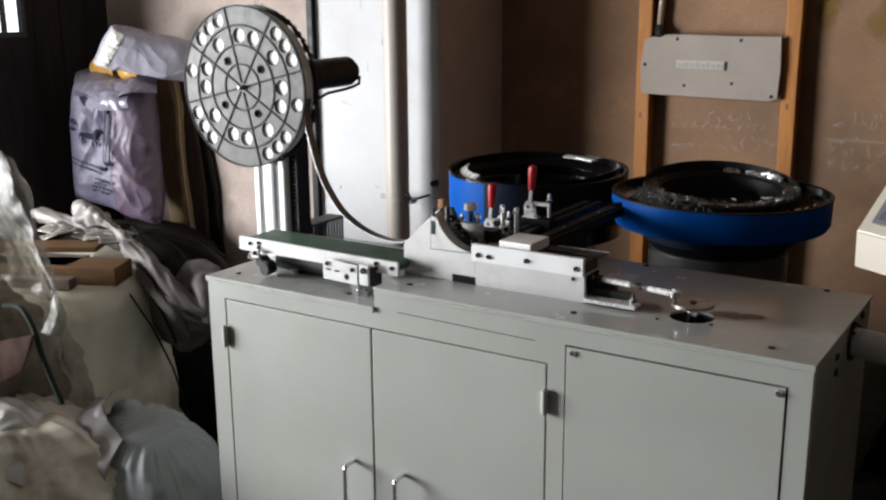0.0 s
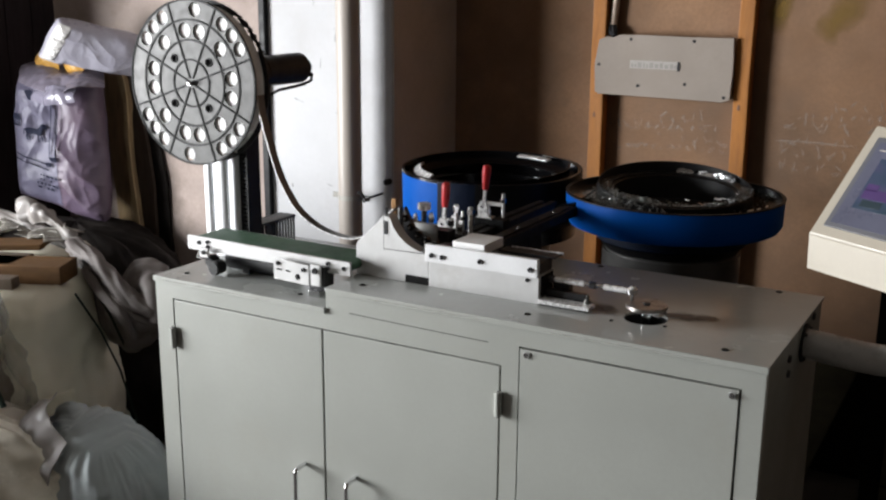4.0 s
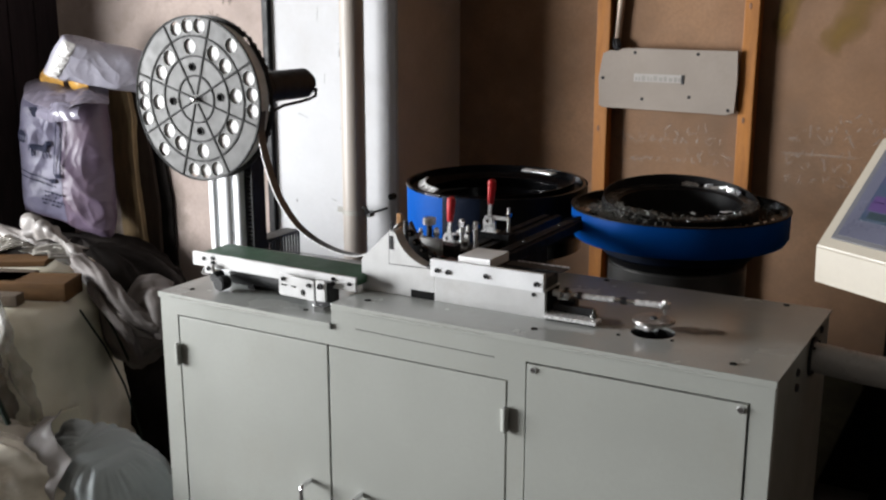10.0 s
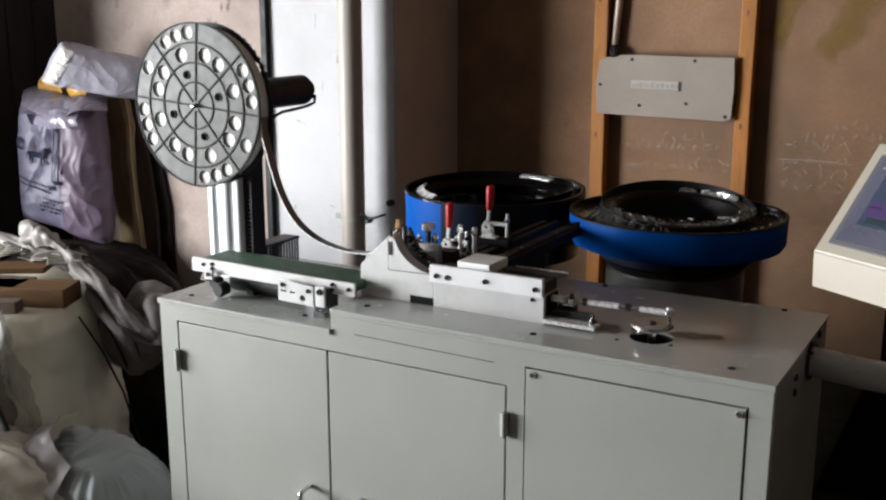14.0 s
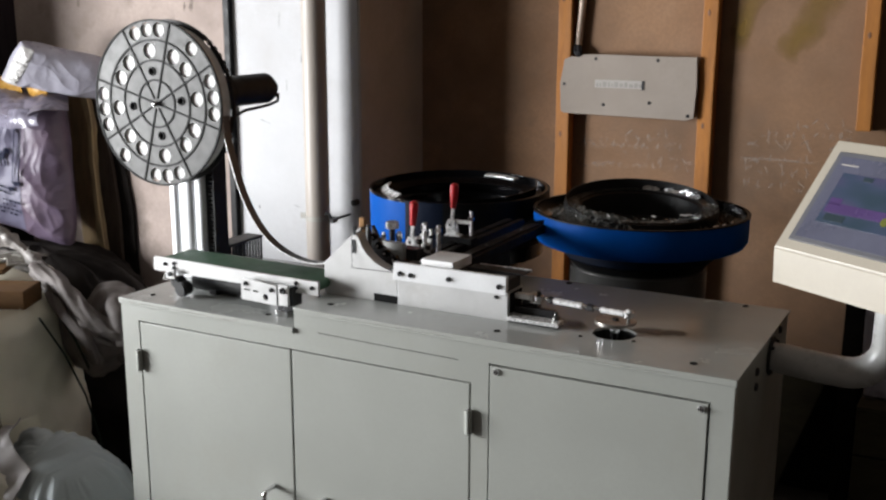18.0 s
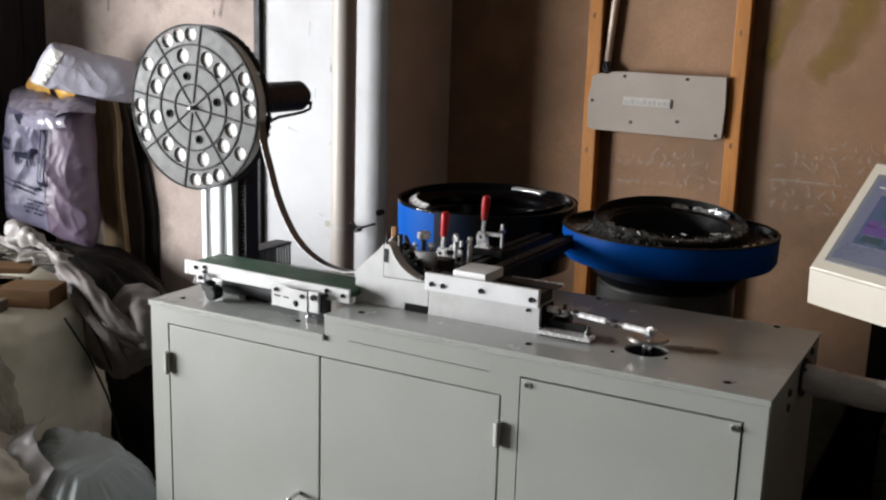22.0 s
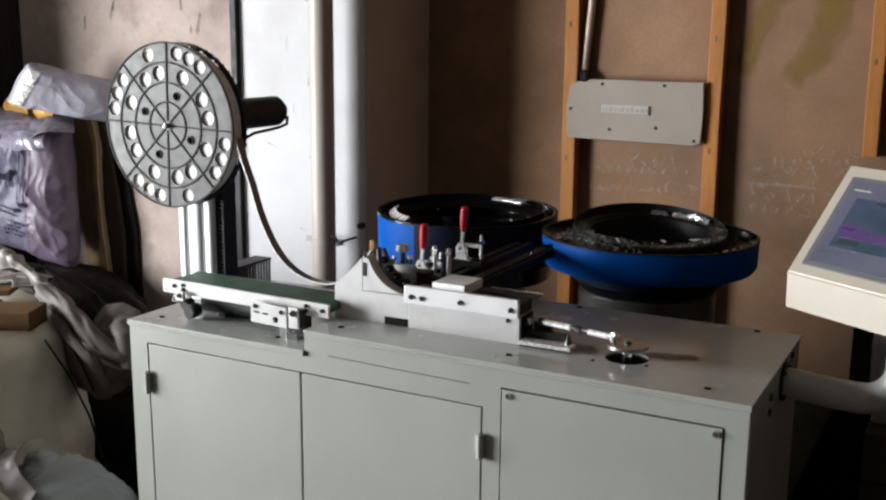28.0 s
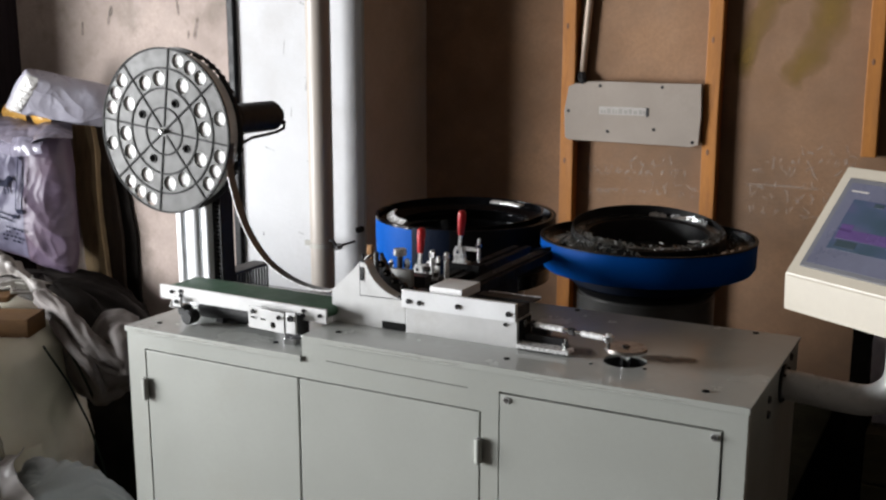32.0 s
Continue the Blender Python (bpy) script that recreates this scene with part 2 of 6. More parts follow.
M["bright_film"] = material("glossy_lilac_film", (0.18, 0.168, 0.215), 0.22, 0, 0.1, 6, 0.1, 60, (0.15, 0.12, 0.15), 0.6, 9, crumple=(7, 0.9))
M["pale_film"] = material("pale_lilac_film", (0.29, 0.272, 0.268), 0.4, 0, 0.14, 6, 0.1, 60, (0.20, 0.185, 0.18), 0.6, 5, crumple=(6, 0.7))
M["ribbon"] = material("white_film_edge", (0.34, 0.33, 0.30), 0.42, 0, 0.12, 7, 0.1, 60, crumple=(7, 0.7), alpha=(0.10, 0.55))
M["white_film"] = material("glossy_white_film", (0.46, 0.45, 0.44), 0.2, 0, 0.08, 7, 0.1, 60, (0.50, 0.49, 0.47), 0.4, 6, crumple=(9, 0.9))
M["film"] = material("bluish_clear_film", (0.33, 0.32, 0.375), 0.3, 0, 0.12, 7, 0.1, 60, (0.20, 0.19, 0.24), 0.5, 6, crumple=(3, 0.35))
# Same strip as the wound roll, darkened to carry its shaded face.
M["strip_metal"] = material("shaded_strip_metal", (0.16, 0.16, 0.165), 0.35, 0.6, 0.2, 60, 0.1, 300)
M["dull_black"] = material("dull_black_steel", (0.008, 0.008, 0.009), 0.5, 0.0, 0.4, 20, 0.1, 140, spec=0.18)
M["black_bag"] = material("black_sack", (0.013, 0.011, 0.010), 0.75, 0, 0.4, 12, 0.3, 80, spec=0.05)
M["wood"] = material("rough_wood", (0.11, 0.056, 0.020), 0.75, 0, 0.32, 7, 0.3, 80, (0.085, 0.040, 0.015), 0.7, 8, stretch=(1, 5, 5), spec=0.2)
M["old_wood"] = material("weathered_plank", (0.095, 0.066, 0.042), 0.8, 0, 0.25, 7, 0.3, 80, (0.06, 0.042, 0.03), 0.6, 6, stretch=(5, 5, 1))
M["plank_pale"] = material("pale_split_wood", (0.27, 0.185, 0.095), 0.8, 0, 0.3, 6, 0.3, 80, (0.13, 0.085, 0.045), 0.8, 9, stretch=(5, 5, 1))
M["split_wood"] = material("fresh_split_wood", (0.42, 0.31, 0.17), 0.8, 0, 0.3, 6, 0.3, 80, (0.17, 0.12, 0.065), 0.8, 9, stretch=(5, 5, 1))
M["dark_plank"] = material("dark_brown_plank", (0.045, 0.030, 0.020), 0.8, 0, 0.3, 7, 0.3, 80, (0.02, 0.014, 0.010), 0.6, 6, stretch=(5, 5, 1))
M["rust_cloth"] = material("reddish_brown_cloth", (0.055, 0.028, 0.02), 0.85, 0, 0.25, 9, 0.3, 200, spec=0.15, crumple=(6, 0.4))
M["yellow_tape"] = material("orange_yellow_film", (0.46, 0.25, 0.05), 0.4, 0, 0.2, 20)
M["green_cord"] = material("dark_green_cord", (0.010, 0.018, 0.012), 0.8, spec=0.2)
M["white_strap"] = material("white_strap", (0.34, 0.325, 0.295), 0.7, 0, 0.1, 30)


def screen_material():
    m = bpy.data.materials.new("display_picture")
    m.use_nodes = True
    nt = m.node_tree
    b = nt.nodes["Principled BSDF"]
    b.inputs["Roughness"].default_value = 0.15
    b.inputs["Base Color"].default_value = (0.02, 0.02, 0.03, 1)
    tc = nt.nodes.new("ShaderNodeTexCoord")
    mp = nt.nodes.new("ShaderNodeMapping")
    mp.inputs["Scale"].default_value = (1, 2.2, 2.2)
    n = nt.nodes.new("ShaderNodeTexNoise")
    n.inputs["Scale"].default_value, n.inputs["Detail"].default_value = 11, 1.5
    r = nt.nodes.new("ShaderNodeValToRGB")
    r.color_ramp.elements[0].position, r.color_ramp.elements[0].color = 0.3, (0.02, 0.09, 0.13, 1)
    r.color_ramp.elements[1].position, r.color_ramp.elements[1].color = 0.72, (0.16, 0.12, 0.30, 1)
    e = r.color_ramp.elements.new(0.5)
    e.color = (0.06, 0.12, 0.22, 1)
    nt.links.new(tc.outputs["Object"], mp.inputs[0])
    nt.links.new(mp.outputs[0], n.inputs["Vector"])
    nt.links.new(n.outputs["Fac"], r.inputs[0])
    nt.links.new(r.outputs[0], b.inputs["Emission Color"])
    b.inputs["Emission Strength"].default_value = 0.35
    return m


def soft_stain(name, base, rough, cover, grain):
    m = bpy.data.materials.new(name)
    m.use_nodes = True
    nt = m.node_tree
    b = nt.nodes["Principled BSDF"]
    b.inputs["Base Color"].default_value = (*base, 1)
    b.inputs["Roughness"].default_value = rough
    tc = nt.nodes.new("ShaderNodeTexCoord")
    n = nt.nodes.new("ShaderNodeTexNoise")
    n.inputs["Scale"].default_value, n.inputs["Detail"].default_value = grain, 5
    nt.links.new(tc.outputs["Object"], n.inputs["Vector"])
    at = nt.nodes.new("ShaderNodeAttribute")
    at.attribute_name = "thickness"
    mul = nt.nodes.new("ShaderNodeMath")
    mul.operation = "MULTIPLY"
    nt.links.new(at.outputs["Fac"], mul.inputs[0])
    r = nt.nodes.new("ShaderNodeMapRange")
    r.inputs[1].default_value, r.inputs[2].default_value, r.inputs[3].default_value, r.inputs[4].default_value = 0.3, 0.65, 0.25 * cover, cover
    nt.links.new(n.outputs["Fac"], r.inputs[0])
    nt.links.new(r.outputs[0], mul.inputs[1])
    nt.links.new(mul.outputs[0], b.inputs["Alpha"])
    return m


M["brown_smear"] = soft_stain("soft_brown_smear", (0.035, 0.025, 0.016), 0.35, 0.95, 45)
M["chalk"] = soft_stain("chalk_marks", (0.50, 0.44, 0.39), 0.95, 0.38, 40)
M["stain"] = soft_stain("yellow_stain", (0.205, 0.120, 0.018), 0.8, 0.78, 6)
M["scuff"] = soft_stain("grey_scuff", (0.13, 0.11, 0.095), 0.85, 0.55, 30)
M["wear"] = soft_stain("rubbed_paint", (0.42, 0.42, 0.39), 0.5, 0.5, 60)
M["screen"] = screen_material()
M["screen_purple"] = material("purple_screen_field", (0.055, 0.032, 0.10), 0.25, emit=0.3)
M["screen_yellow"] = material("olive_screen_field", (0.09, 0.095, 0.02), 0.25, emit=0.3)
M["screen_red"] = material("red_screen_field", (0.08, 0.025, 0.045), 0.25, emit=0.3)
M["screen_green"] = material("green_screen_field", (0.02, 0.032, 0.04), 0.25, emit=0.3)
M["screen_pale"] = material("pale_screen_border", (0.075, 0.077, 0.11), 0.3, emit=0.12)


# ---- mesh helpers ----
def part(name, bm, mat, parent=None, label="", smooth=False, at=None):
    """Links a bmesh as one mesh object under a thing or a part."""
    me = bpy.data.meshes.new(name)
    bmesh.ops.recalc_face_normals(bm, faces=bm.faces[:])
    bm.to_mesh(me)
    bm.free()
    return mesh_part(name, me, mat, parent, label, smooth, at)


def mesh_part(name, me, mat, parent=None, label="", smooth=False, at=None):
    if not me.materials:
        me.materials.append(M[mat])
    if smooth:
        me.shade_smooth()
        if smooth != "all":
            me.set_sharp_from_angle(angle=rad(35))
    ob = new(name, me)
    if parent:
        ob.parent = parent
    if at is not None:
        ob.matrix_basis = at
    if label:
        ob["label"] = label
    return ob


def thing(name, label, category, at=None, group="", kind=""):
    ob = new(name)
    ob.empty_display_size = 0.05
    if at is not None:
        ob.matrix_basis = at
    return tagged(ob, label, category, group, kind)


def box(x0, x1, y0, y1, z0, z1, bevel=0.0, bm=None, seg=2):
    bm = bm or bmesh.new()
    g = bmesh.ops.create_cube(bm, size=1.0, matrix=Matrix.Translation(((x0 + x1) / 2, (y0 + y1) / 2, (z0 + z1) / 2)) @ Matrix.Diagonal((x1 - x0, y1 - y0, z1 - z0, 1)))
    if bevel:
        vs = set(g["verts"])
        bmesh.ops.bevel(bm, geom=[e for e in bm.edges if e.verts[0] in vs and e.verts[1] in vs], offset=bevel, segments=seg, affect="EDGES", profile=0.6)
    return bm


def cyl(p0, p1, r0, r1=None, seg=24, bm=None, bevel=0.0):
    bm = bm or bmesh.new()
    p0, p1 = Vector(p0), Vector(p1)
    r1 = r0 if r1 is None else r1
    d = p1 - p0
    m = Matrix.Translation((p0 + p1) / 2) @ d.to_track_quat("Z", "Y").to_matrix().to_4x4()
    g = bmesh.ops.create_cone(bm, cap_ends=True, segments=seg, radius1=r0, radius2=r1, depth=d.length, matrix=m)
    if bevel:
        vs = set(g["verts"])
        es = [e for e in bm.edges if e.verts[0] in vs and e.verts[1] in vs and any(len(f.verts) > 4 for f in e.link_faces)]
        bmesh.ops.bevel(bm, geom=es, offset=bevel, segments=2, affect="EDGES")
    return bm


def tube(pts, r, seg=12, bm=None, closed=False, flat=None):
    """A round or flattened tube swept along points; flat is (half width, half height, side axis)."""
    bm = bm or bmesh.new()
    pts = [Vector(p) for p in pts]
    rings = []
    n = len(pts)
    side0 = None
    for i, p in enumerate(pts):
        d = (pts[(i + 1) % n if closed else min(i + 1, n - 1)] - pts[(i - 1) % n if closed else max(i - 1, 0)]).normalized()
        if flat:
            side = Vector(flat[2])
            side = (side - d * side.dot(d)).normalized()
        else:
            if side0 is None:
                side0 = d.orthogonal().normalized()
            side = (side0 - d * side0.dot(d)).normalized()
            side0 = side
        up = d.cross(side)
        ring = []
        if flat:
            for a, b in ((-1, -1), (1, -1), (1, 1), (-1, 1)):
                ring.append(bm.verts.new(p + side * flat[0] * a + up * flat[1] * b))
        else:
            rr = r[i] if isinstance(r, (list, tuple)) else r
            for k in range(seg):
                a = 2 * math.pi * k / seg
                ring.append(bm.verts.new(p + side * rr * math.cos(a) + up * rr * math.sin(a)))
        rings.append(ring)
    k = len(rings[0])
    for i in range(n if closed else n - 1):
        a, b = rings[i], rings[(i + 1) % n]
        for j in range(k):
            bm.faces.new((a[j], a[(j + 1) % k], b[(j + 1) % k], b[j]))
    if not closed:
        bm.faces.new(rings[0][::-1])
        bm.faces.new(rings[-1])
    return bm


def prism(poly, y0, y1, bevel=0.0, bm=None):
    """A solid with an outline in x and z, from y0 to y1."""
    bm = bm or bmesh.new()
    a = [bm.verts.new((x, y0, z)) for x, z in poly]
    b = [bm.verts.new((x, y1, z)) for x, z in poly]
    n = len(poly)
    fs = [bm.faces.new(a), bm.faces.new(b[::-1])]
    for i in range(n):
        fs.append(bm.faces.new((a[i], b[i], b[(i + 1) % n], a[(i + 1) % n])))
    if bevel:
        bmesh.ops.bevel(bm, geom=list({e for f in fs[:2] for e in f.edges}), offset=bevel, segments=1, affect="EDGES")
    return bm


def lathe(profile, seg=48, centre=(0, 0, 0), bm=None, lift=None):
    """A closed profile of (radius, z) turned round a vertical axis; lift(angle, r, z) may raise a point."""
    bm = bm or bmesh.new()
    cx, cy, cz = centre
    rings = []
    for k in range(seg):
        a = 2 * math.pi * k / seg
        rings.append([bm.verts.new((cx + r * math.cos(a), cy + r * math.sin(a), cz + z + (lift(a, r, z) if lift else 0))) for r, z in profile])
    n = len(profile)
    for k in range(seg):
        p, q = rings[k], rings[(k + 1) % seg]
        for i in range(n):
            bm.faces.new((p[i], q[i], q[(i + 1) % n], p[(i + 1) % n]))
    return bm


def plate_with_holes(outline, holes, depth):
    """A flat plate in the local x, y plane with round or shaped holes, as a mesh."""
    cu = bpy.data.curves.new("plate_outline", "CURVE")
    cu.dimensions, cu.fill_mode, cu.extrude = "2D", "BOTH", depth / 2
    for loop in [outline] + holes:
        s = cu.splines.new("POLY")
        s.points.add(len(loop) - 1)
        for p, (x, y) in zip(s.points, loop):
            p.co = (x, y, 0, 1)
        s.use_cyclic_u = True
    ob = new("plate_outline", cu)
    dg = bpy.context.evaluated_depsgraph_get()
    me = bpy.data.meshes.new_from_object(ob.evaluated_get(dg))
    bpy.data.objects.remove(ob)
    bpy.data.curves.remove(cu)
    return me


def circle(cx, cy, r, n=24):
    return [(cx + r * math.cos(2 * math.pi * i / n), cy + r * math.sin(2 * math.pi * i / n)) for i in range(n)]


def smooth_grid(ctrl, nu, nv):
    """Points of a smooth surface over a small grid of control points (Catmull-Rom both ways)."""
    def cr(p, t):
        n = len(p) - 1
        s = min(int(t * n), n - 1)
        u = t * n - s
        a, b, c, d = p[max(s - 1, 0)], p[s], p[s + 1], p[min(s + 2, n)]
        return 0.5 * ((2 * b) + (c - a) * u + (2 * a - 5 * b + 4 * c - d) * u * u + (3 * b - a - 3 * c + d) * u ** 3)
    rows = [[Vector(p) for p in row] for row in ctrl]
    return [[cr([cr(r, j / (nv - 1)) for r in rows], i / (nu - 1)) for j in range(nv)] for i in range(nu)]


def cloth(ctrl, nu, nv, thick, folds, seed):
    """A draped sheet with thickness and folds."""
    g = smooth_grid(ctrl, nu, nv)
    bm = bmesh.new()
    off = Vector((seed * 7.3, seed * 3.1, seed))
    top = []
    for i, row in enumerate(g):
        line = []
        for j, p in enumerate(row):
            du = g[min(i + 1, nu - 1)][j] - g[max(i - 1, 0)][j]
            dv = g[i][min(j + 1, nv - 1)] - g[i][max(j - 1, 0)]
            n = du.cross(dv).normalized()
            w = noise.noise(p * 9 + off) * folds + abs(noise.noise(p * 22 + off)) * folds * 0.5
            line.append((bm.verts.new(p + n * w), bm.verts.new(p + n * (w - thick))))
        top.append(line)
    for i in range(nu - 1):
        for j in range(nv - 1):
            q = (top[i][j], top[i + 1][j], top[i + 1][j + 1], top[i][j + 1])
            bm.faces.new([v[0] for v in q])
            bm.faces.new([v[1] for v in q][::-1])
    edge = [top[i][0] for i in range(nu)] + [top[-1][j] for j in range(1, nv)] + [top[i][-1] for i in range(nu - 2, -1, -1)] + [top[0][j] for j in range(nv - 2, 0, -1)]
    for a, b in zip(edge, edge[1:] + edge[:1]):
        bm.faces.new((a[0], a[1], b[1], b[0]))
    return bm


def sack(rx, ry, h, seed, square=2.6, folds=0.03, wrinkle=0.012, top=0.35, belly=0.12, lean=(0, 0), seg=72, rings=44, gather=0.0, crinkle=0.0):
    """A filled bag that stands on z = 0: rounded square plan, belly, slumped top and wrinkles."""
    bm = bmesh.new()
    off = Vector((seed * 5.7, seed * 2.3, seed * 1.1))
    grid = []
    for i in range(rings + 1):
        t = i / rings
        z = h * t
        if t < 0.1:
            w = 0.82 + 0.18 * math.sin(t / 0.1 * math.pi / 2)
        elif t > 1 - top:
            u = (t - (1 - top)) / top
            w = math.sqrt(max(0.0, 1 - u * u * (1 - gather * gather)))
        else:
            w = 1.0
        w *= 1 + belly * math.sin(math.pi * min(1, t * 1.1))
        row = []
        for k in range(seg):
            a = 2 * math.pi * k / seg
            c, s = math.cos(a), math.sin(a)
            q = (abs(c) ** square + abs(s) ** square) ** (-1 / square)
            p = Vector((rx * w * q * c, ry * w * q * s, z))
            f = noise.noise(Vector((c * 1.4, s * 1.4, z * 3)) + off) * folds
            f += (0.5 - abs(noise.noise(Vector((c * 3.5, s * 3.5, z * 5)) + off * 2))) * folds * 0.6
            f += (0.5 - abs(noise.noise(Vector((p.x * 17, p.y * 17, z * 12)) + off))) * wrinkle
            f += (0.5 - abs(noise.noise(Vector((c * 5.5 + z * 3, s * 5.5, z * 4)) + off * 3))) * wrinkle * 0.8
            f += (0.5 - abs(noise.noise(Vector((p.x * 41, p.y * 41, z * 33)) + off))) * wrinkle * 0.45
            if crinkle:
                f += (fold(p, off, 5) + 0.55 * fold(p, off * 2, 11) + 0.3 * fold(p, off * 3, 26)) * crinkle
            d = Vector((c, s, 0.25 if t > 0.6 else 0))
            row.append(bm.verts.new(p + d * f * (1 if t > 0.04 else 0) + Vector((lean[0] * t, lean[1] * t, 0))))
        grid.append(row)
    for i in range(rings):
        for k in range(seg):
            bm.faces.new((grid[i][k], grid[i][(k + 1) % seg], grid[i + 1][(k + 1) % seg], grid[i + 1][k]))
    bm.faces.new(grid[0][::-1])
    bm.faces.new(grid[-1])
    return bm


def fold(p, off, scale):
    """Sharp ridges between soft hollows, from -0.5 to 0.5."""
    q = p * scale + off + Vector((noise.noise(p * scale * 0.6 + off), noise.noise(p * scale * 0.6 - off), noise.noise(p * scale * 0.5))) * 0.7
    return 0.5 - min(1.0, 1.6 * abs(noise.noise(q)) ** 0.8)


def pillow(corners, thick, seed, crease=0.006, power=4.0, swell=0.03):
    """A function (u, v, side) of a filled flat bag with four given corners: top left, top right, bottom right, bottom left."""
    tl, tr, br, bl = (Vector(c) for c in corners)
    n = (bl - tl).cross(tr - tl).normalized()
    off = Vector((seed * 3.7, seed * 1.9, seed * 2.3))

    def point(u, v, side=1.0, lift=0.0):
        a, b = 2 * u - 1, 2 * v - 1
        full = max(0.0, 1 - abs(a) ** power) ** 0.5 * max(0.0, 1 - abs(b) ** power) ** 0.5
        pinch = 0.035 * (1 - abs(a)) * abs(b) ** 3
        p = (tl * (1 - u) + tr * u) * (1 - v) + (bl * (1 - u) + br * u) * v
        p += ((bl - tl) * (-pinch if v > 0.5 else pinch) * 0.5) + (tr - tl) * (a * swell * (1 - b * b))
        # a ragged rim
        rim = 1 - min(1.0, full * 1.5)
        p += ((tr - tl).normalized() * noise.noise(p * 11 + off) + (bl - tl).normalized() * noise.noise(p * 11 - off)) * rim * crease * 1.2
        w = fold(p, off, 4.5) * crease * 2.4 + fold(p, off * 2, 10) * crease * 1.0 + fold(p, off * 3, 24) * crease * 0.25
        edge = min(1.0, full * 2)
        return p + n * (side * (thick * full) + w * edge * side + lift)
    return point


def pillow_mesh(point, nu=50, nv=60):
    bm = bmesh.new()
    for side in (1.0, -1.0):
        g = [[bm.verts.new(point(i / nu, j / nv, side)) for j in range(nv + 1)] for i in range(nu + 1)]
        for i in range(nu):
            for j in range(nv):
                bm.faces.new((g[i][j], g[i + 1][j], g[i + 1][j + 1], g[i][j + 1]))
    bmesh.ops.remove_doubles(bm, verts=bm.verts[:], dist=0.0004)
    return bm


def pillow_patch(point, u0, u1, v0, v1, lift, nu=3, nv=3, wave=0.0):
    """A thin film that lies on the front of such a bag."""
    bm = bmesh.new()
    rows = []
    for i in range(nu + 1):
        row = []
        for j in range(nv + 1):
            u, v = u0 + (u1 - u0) * i / nu, v0 + (v1 - v0) * j / nv
            w = wave * (noise.noise(Vector((u * 7, v * 8, 3.1))) + 0.5 * fold(Vector((u, v, 0.3)), Vector((1.7, 2.9, 0.4)), 12) + 0.2 * abs(noise.noise(Vector((u * 30, v * 30, 7)))))
            rim = min(1.0, 5 * min(i / nu, 1 - i / nu, j / nv, 1 - j / nv))
            w *= rim
            e = min(wave, 0.02) * 0.6 * noise.noise(Vector((u * 9 + 5, v * 9, 1)))
            row.append(bm.verts.new(point(min(1, max(0, u + e)), min(1, max(0, v + e)), 1.0, lift + abs(w))))
        rows.append(row)
    for i in range(nu):
        for j in range(nv):
            bm.faces.new((rows[i][j], rows[i + 1][j], rows[i + 1][j + 1], rows[i][j + 1]))
    return bm


def crumpled_roll(pts, r, seed):
    """A twisted, crumpled length of cloth or film along a line."""
    line = [q[0] for q in smooth_grid([[p, p] for p in pts], 60, 2)]
    off = Vector((seed * 2.1, seed * 3.3, seed))
    bm = bmesh.new()
    rows = []
    for i, p in enumerate(line):
        d = (line[min(i + 1, 59)] - line[max(i - 1, 0)]).normalized()
        a = d.cross(Vector((0, 0, 1))).normalized()
        b = a.cross(d)
        row = []
        for k in range(28):
            t = 2 * math.pi * k / 28
            c = math.cos(t) * a + math.sin(t) * b
            tw = i * 0.09
            w = 1 + 0.45 * noise.noise(Vector((math.cos(t + tw) * 1.3, math.sin(t + tw) * 1.3, i * 0.05)) + off) - 0.5 * abs(noise.noise(Vector((math.cos(t + tw) * 2.6, math.sin(t + tw) * 2.6, i * 0.11)) + off))
            row.append(bm.verts.new(p + c * r * w * (1.0 if 2 < i < 57 else 0.6)))
        rows.append(row)
    for i in range(59):
        for k in range(28):
            bm.faces.new((rows[i][k], rows[i][(k + 1) % 28], rows[i + 1][(k + 1) % 28], rows[i + 1][k]))
    bm.faces.new(rows[0][::-1])
    bm.faces.new(rows[-1])
    return bm


def soft_patch(name, pts, widths, across, mat, parent, wob=0.25, seed=1):
    """A flat smear along points; its thickness attribute fades to nothing at the border."""
    line = [q[0] for q in smooth_grid([[p, p] for p in pts], 30, 2)]
    ws = [q[0].x for q in smooth_grid([[(w, 0, 0), (w, 0, 0)] for w in widths], 30, 2)]
    verts, fade, faces = [], [], []
    for i, p in enumerate(line):
        d = (line[min(i + 1, 29)] - line[max(i - 1, 0)]).normalized()
        side = d.cross(Vector(across)).normalized()
        for j in range(7):
            u = j / 3 - 1
            w = ws[i] * (1 + wob * noise.noise(Vector((i * 0.4, u * 1.5, seed * 3.7))))
            verts.append(p + side * u * w)
            fade.append(max(0.0, 1 - u * u) * min(1.0, i / 5, (29 - i) / 5))
    for i in range(29):
        for j in range(6):
            a = i * 7 + j
            faces.append((a, a + 1, a + 8, a + 7))
    me = bpy.data.meshes.new(name)
    me.from_pydata([tuple(v) for v in verts], [], faces)
    at = me.attributes.new("thickness", "FLOAT", "POINT")
    for i, v in enumerate(fade):
        at.data[i].value = v
    return mesh_part(name, me, mat, parent)


def screw(name, parent, p, r, axis="z", mat="hole", h=0.003, slot=True):
    """A socket screw head: a short bevelled cylinder with a recess."""
    d = {"z": Vector((0, 0, 1)), "y": Vector((0, -1, 0)), "x": Vector((1, 0, 0))}[axis]
    p = Vector(p)
    bm = cyl(p, p + d * h, r, r * 0.86, 16)
    if slot:
        bmesh.ops.recalc_face_normals(bm, faces=bm.faces[:])
        f = max(bm.faces, key=lambda f: f.calc_center_median().dot(d))
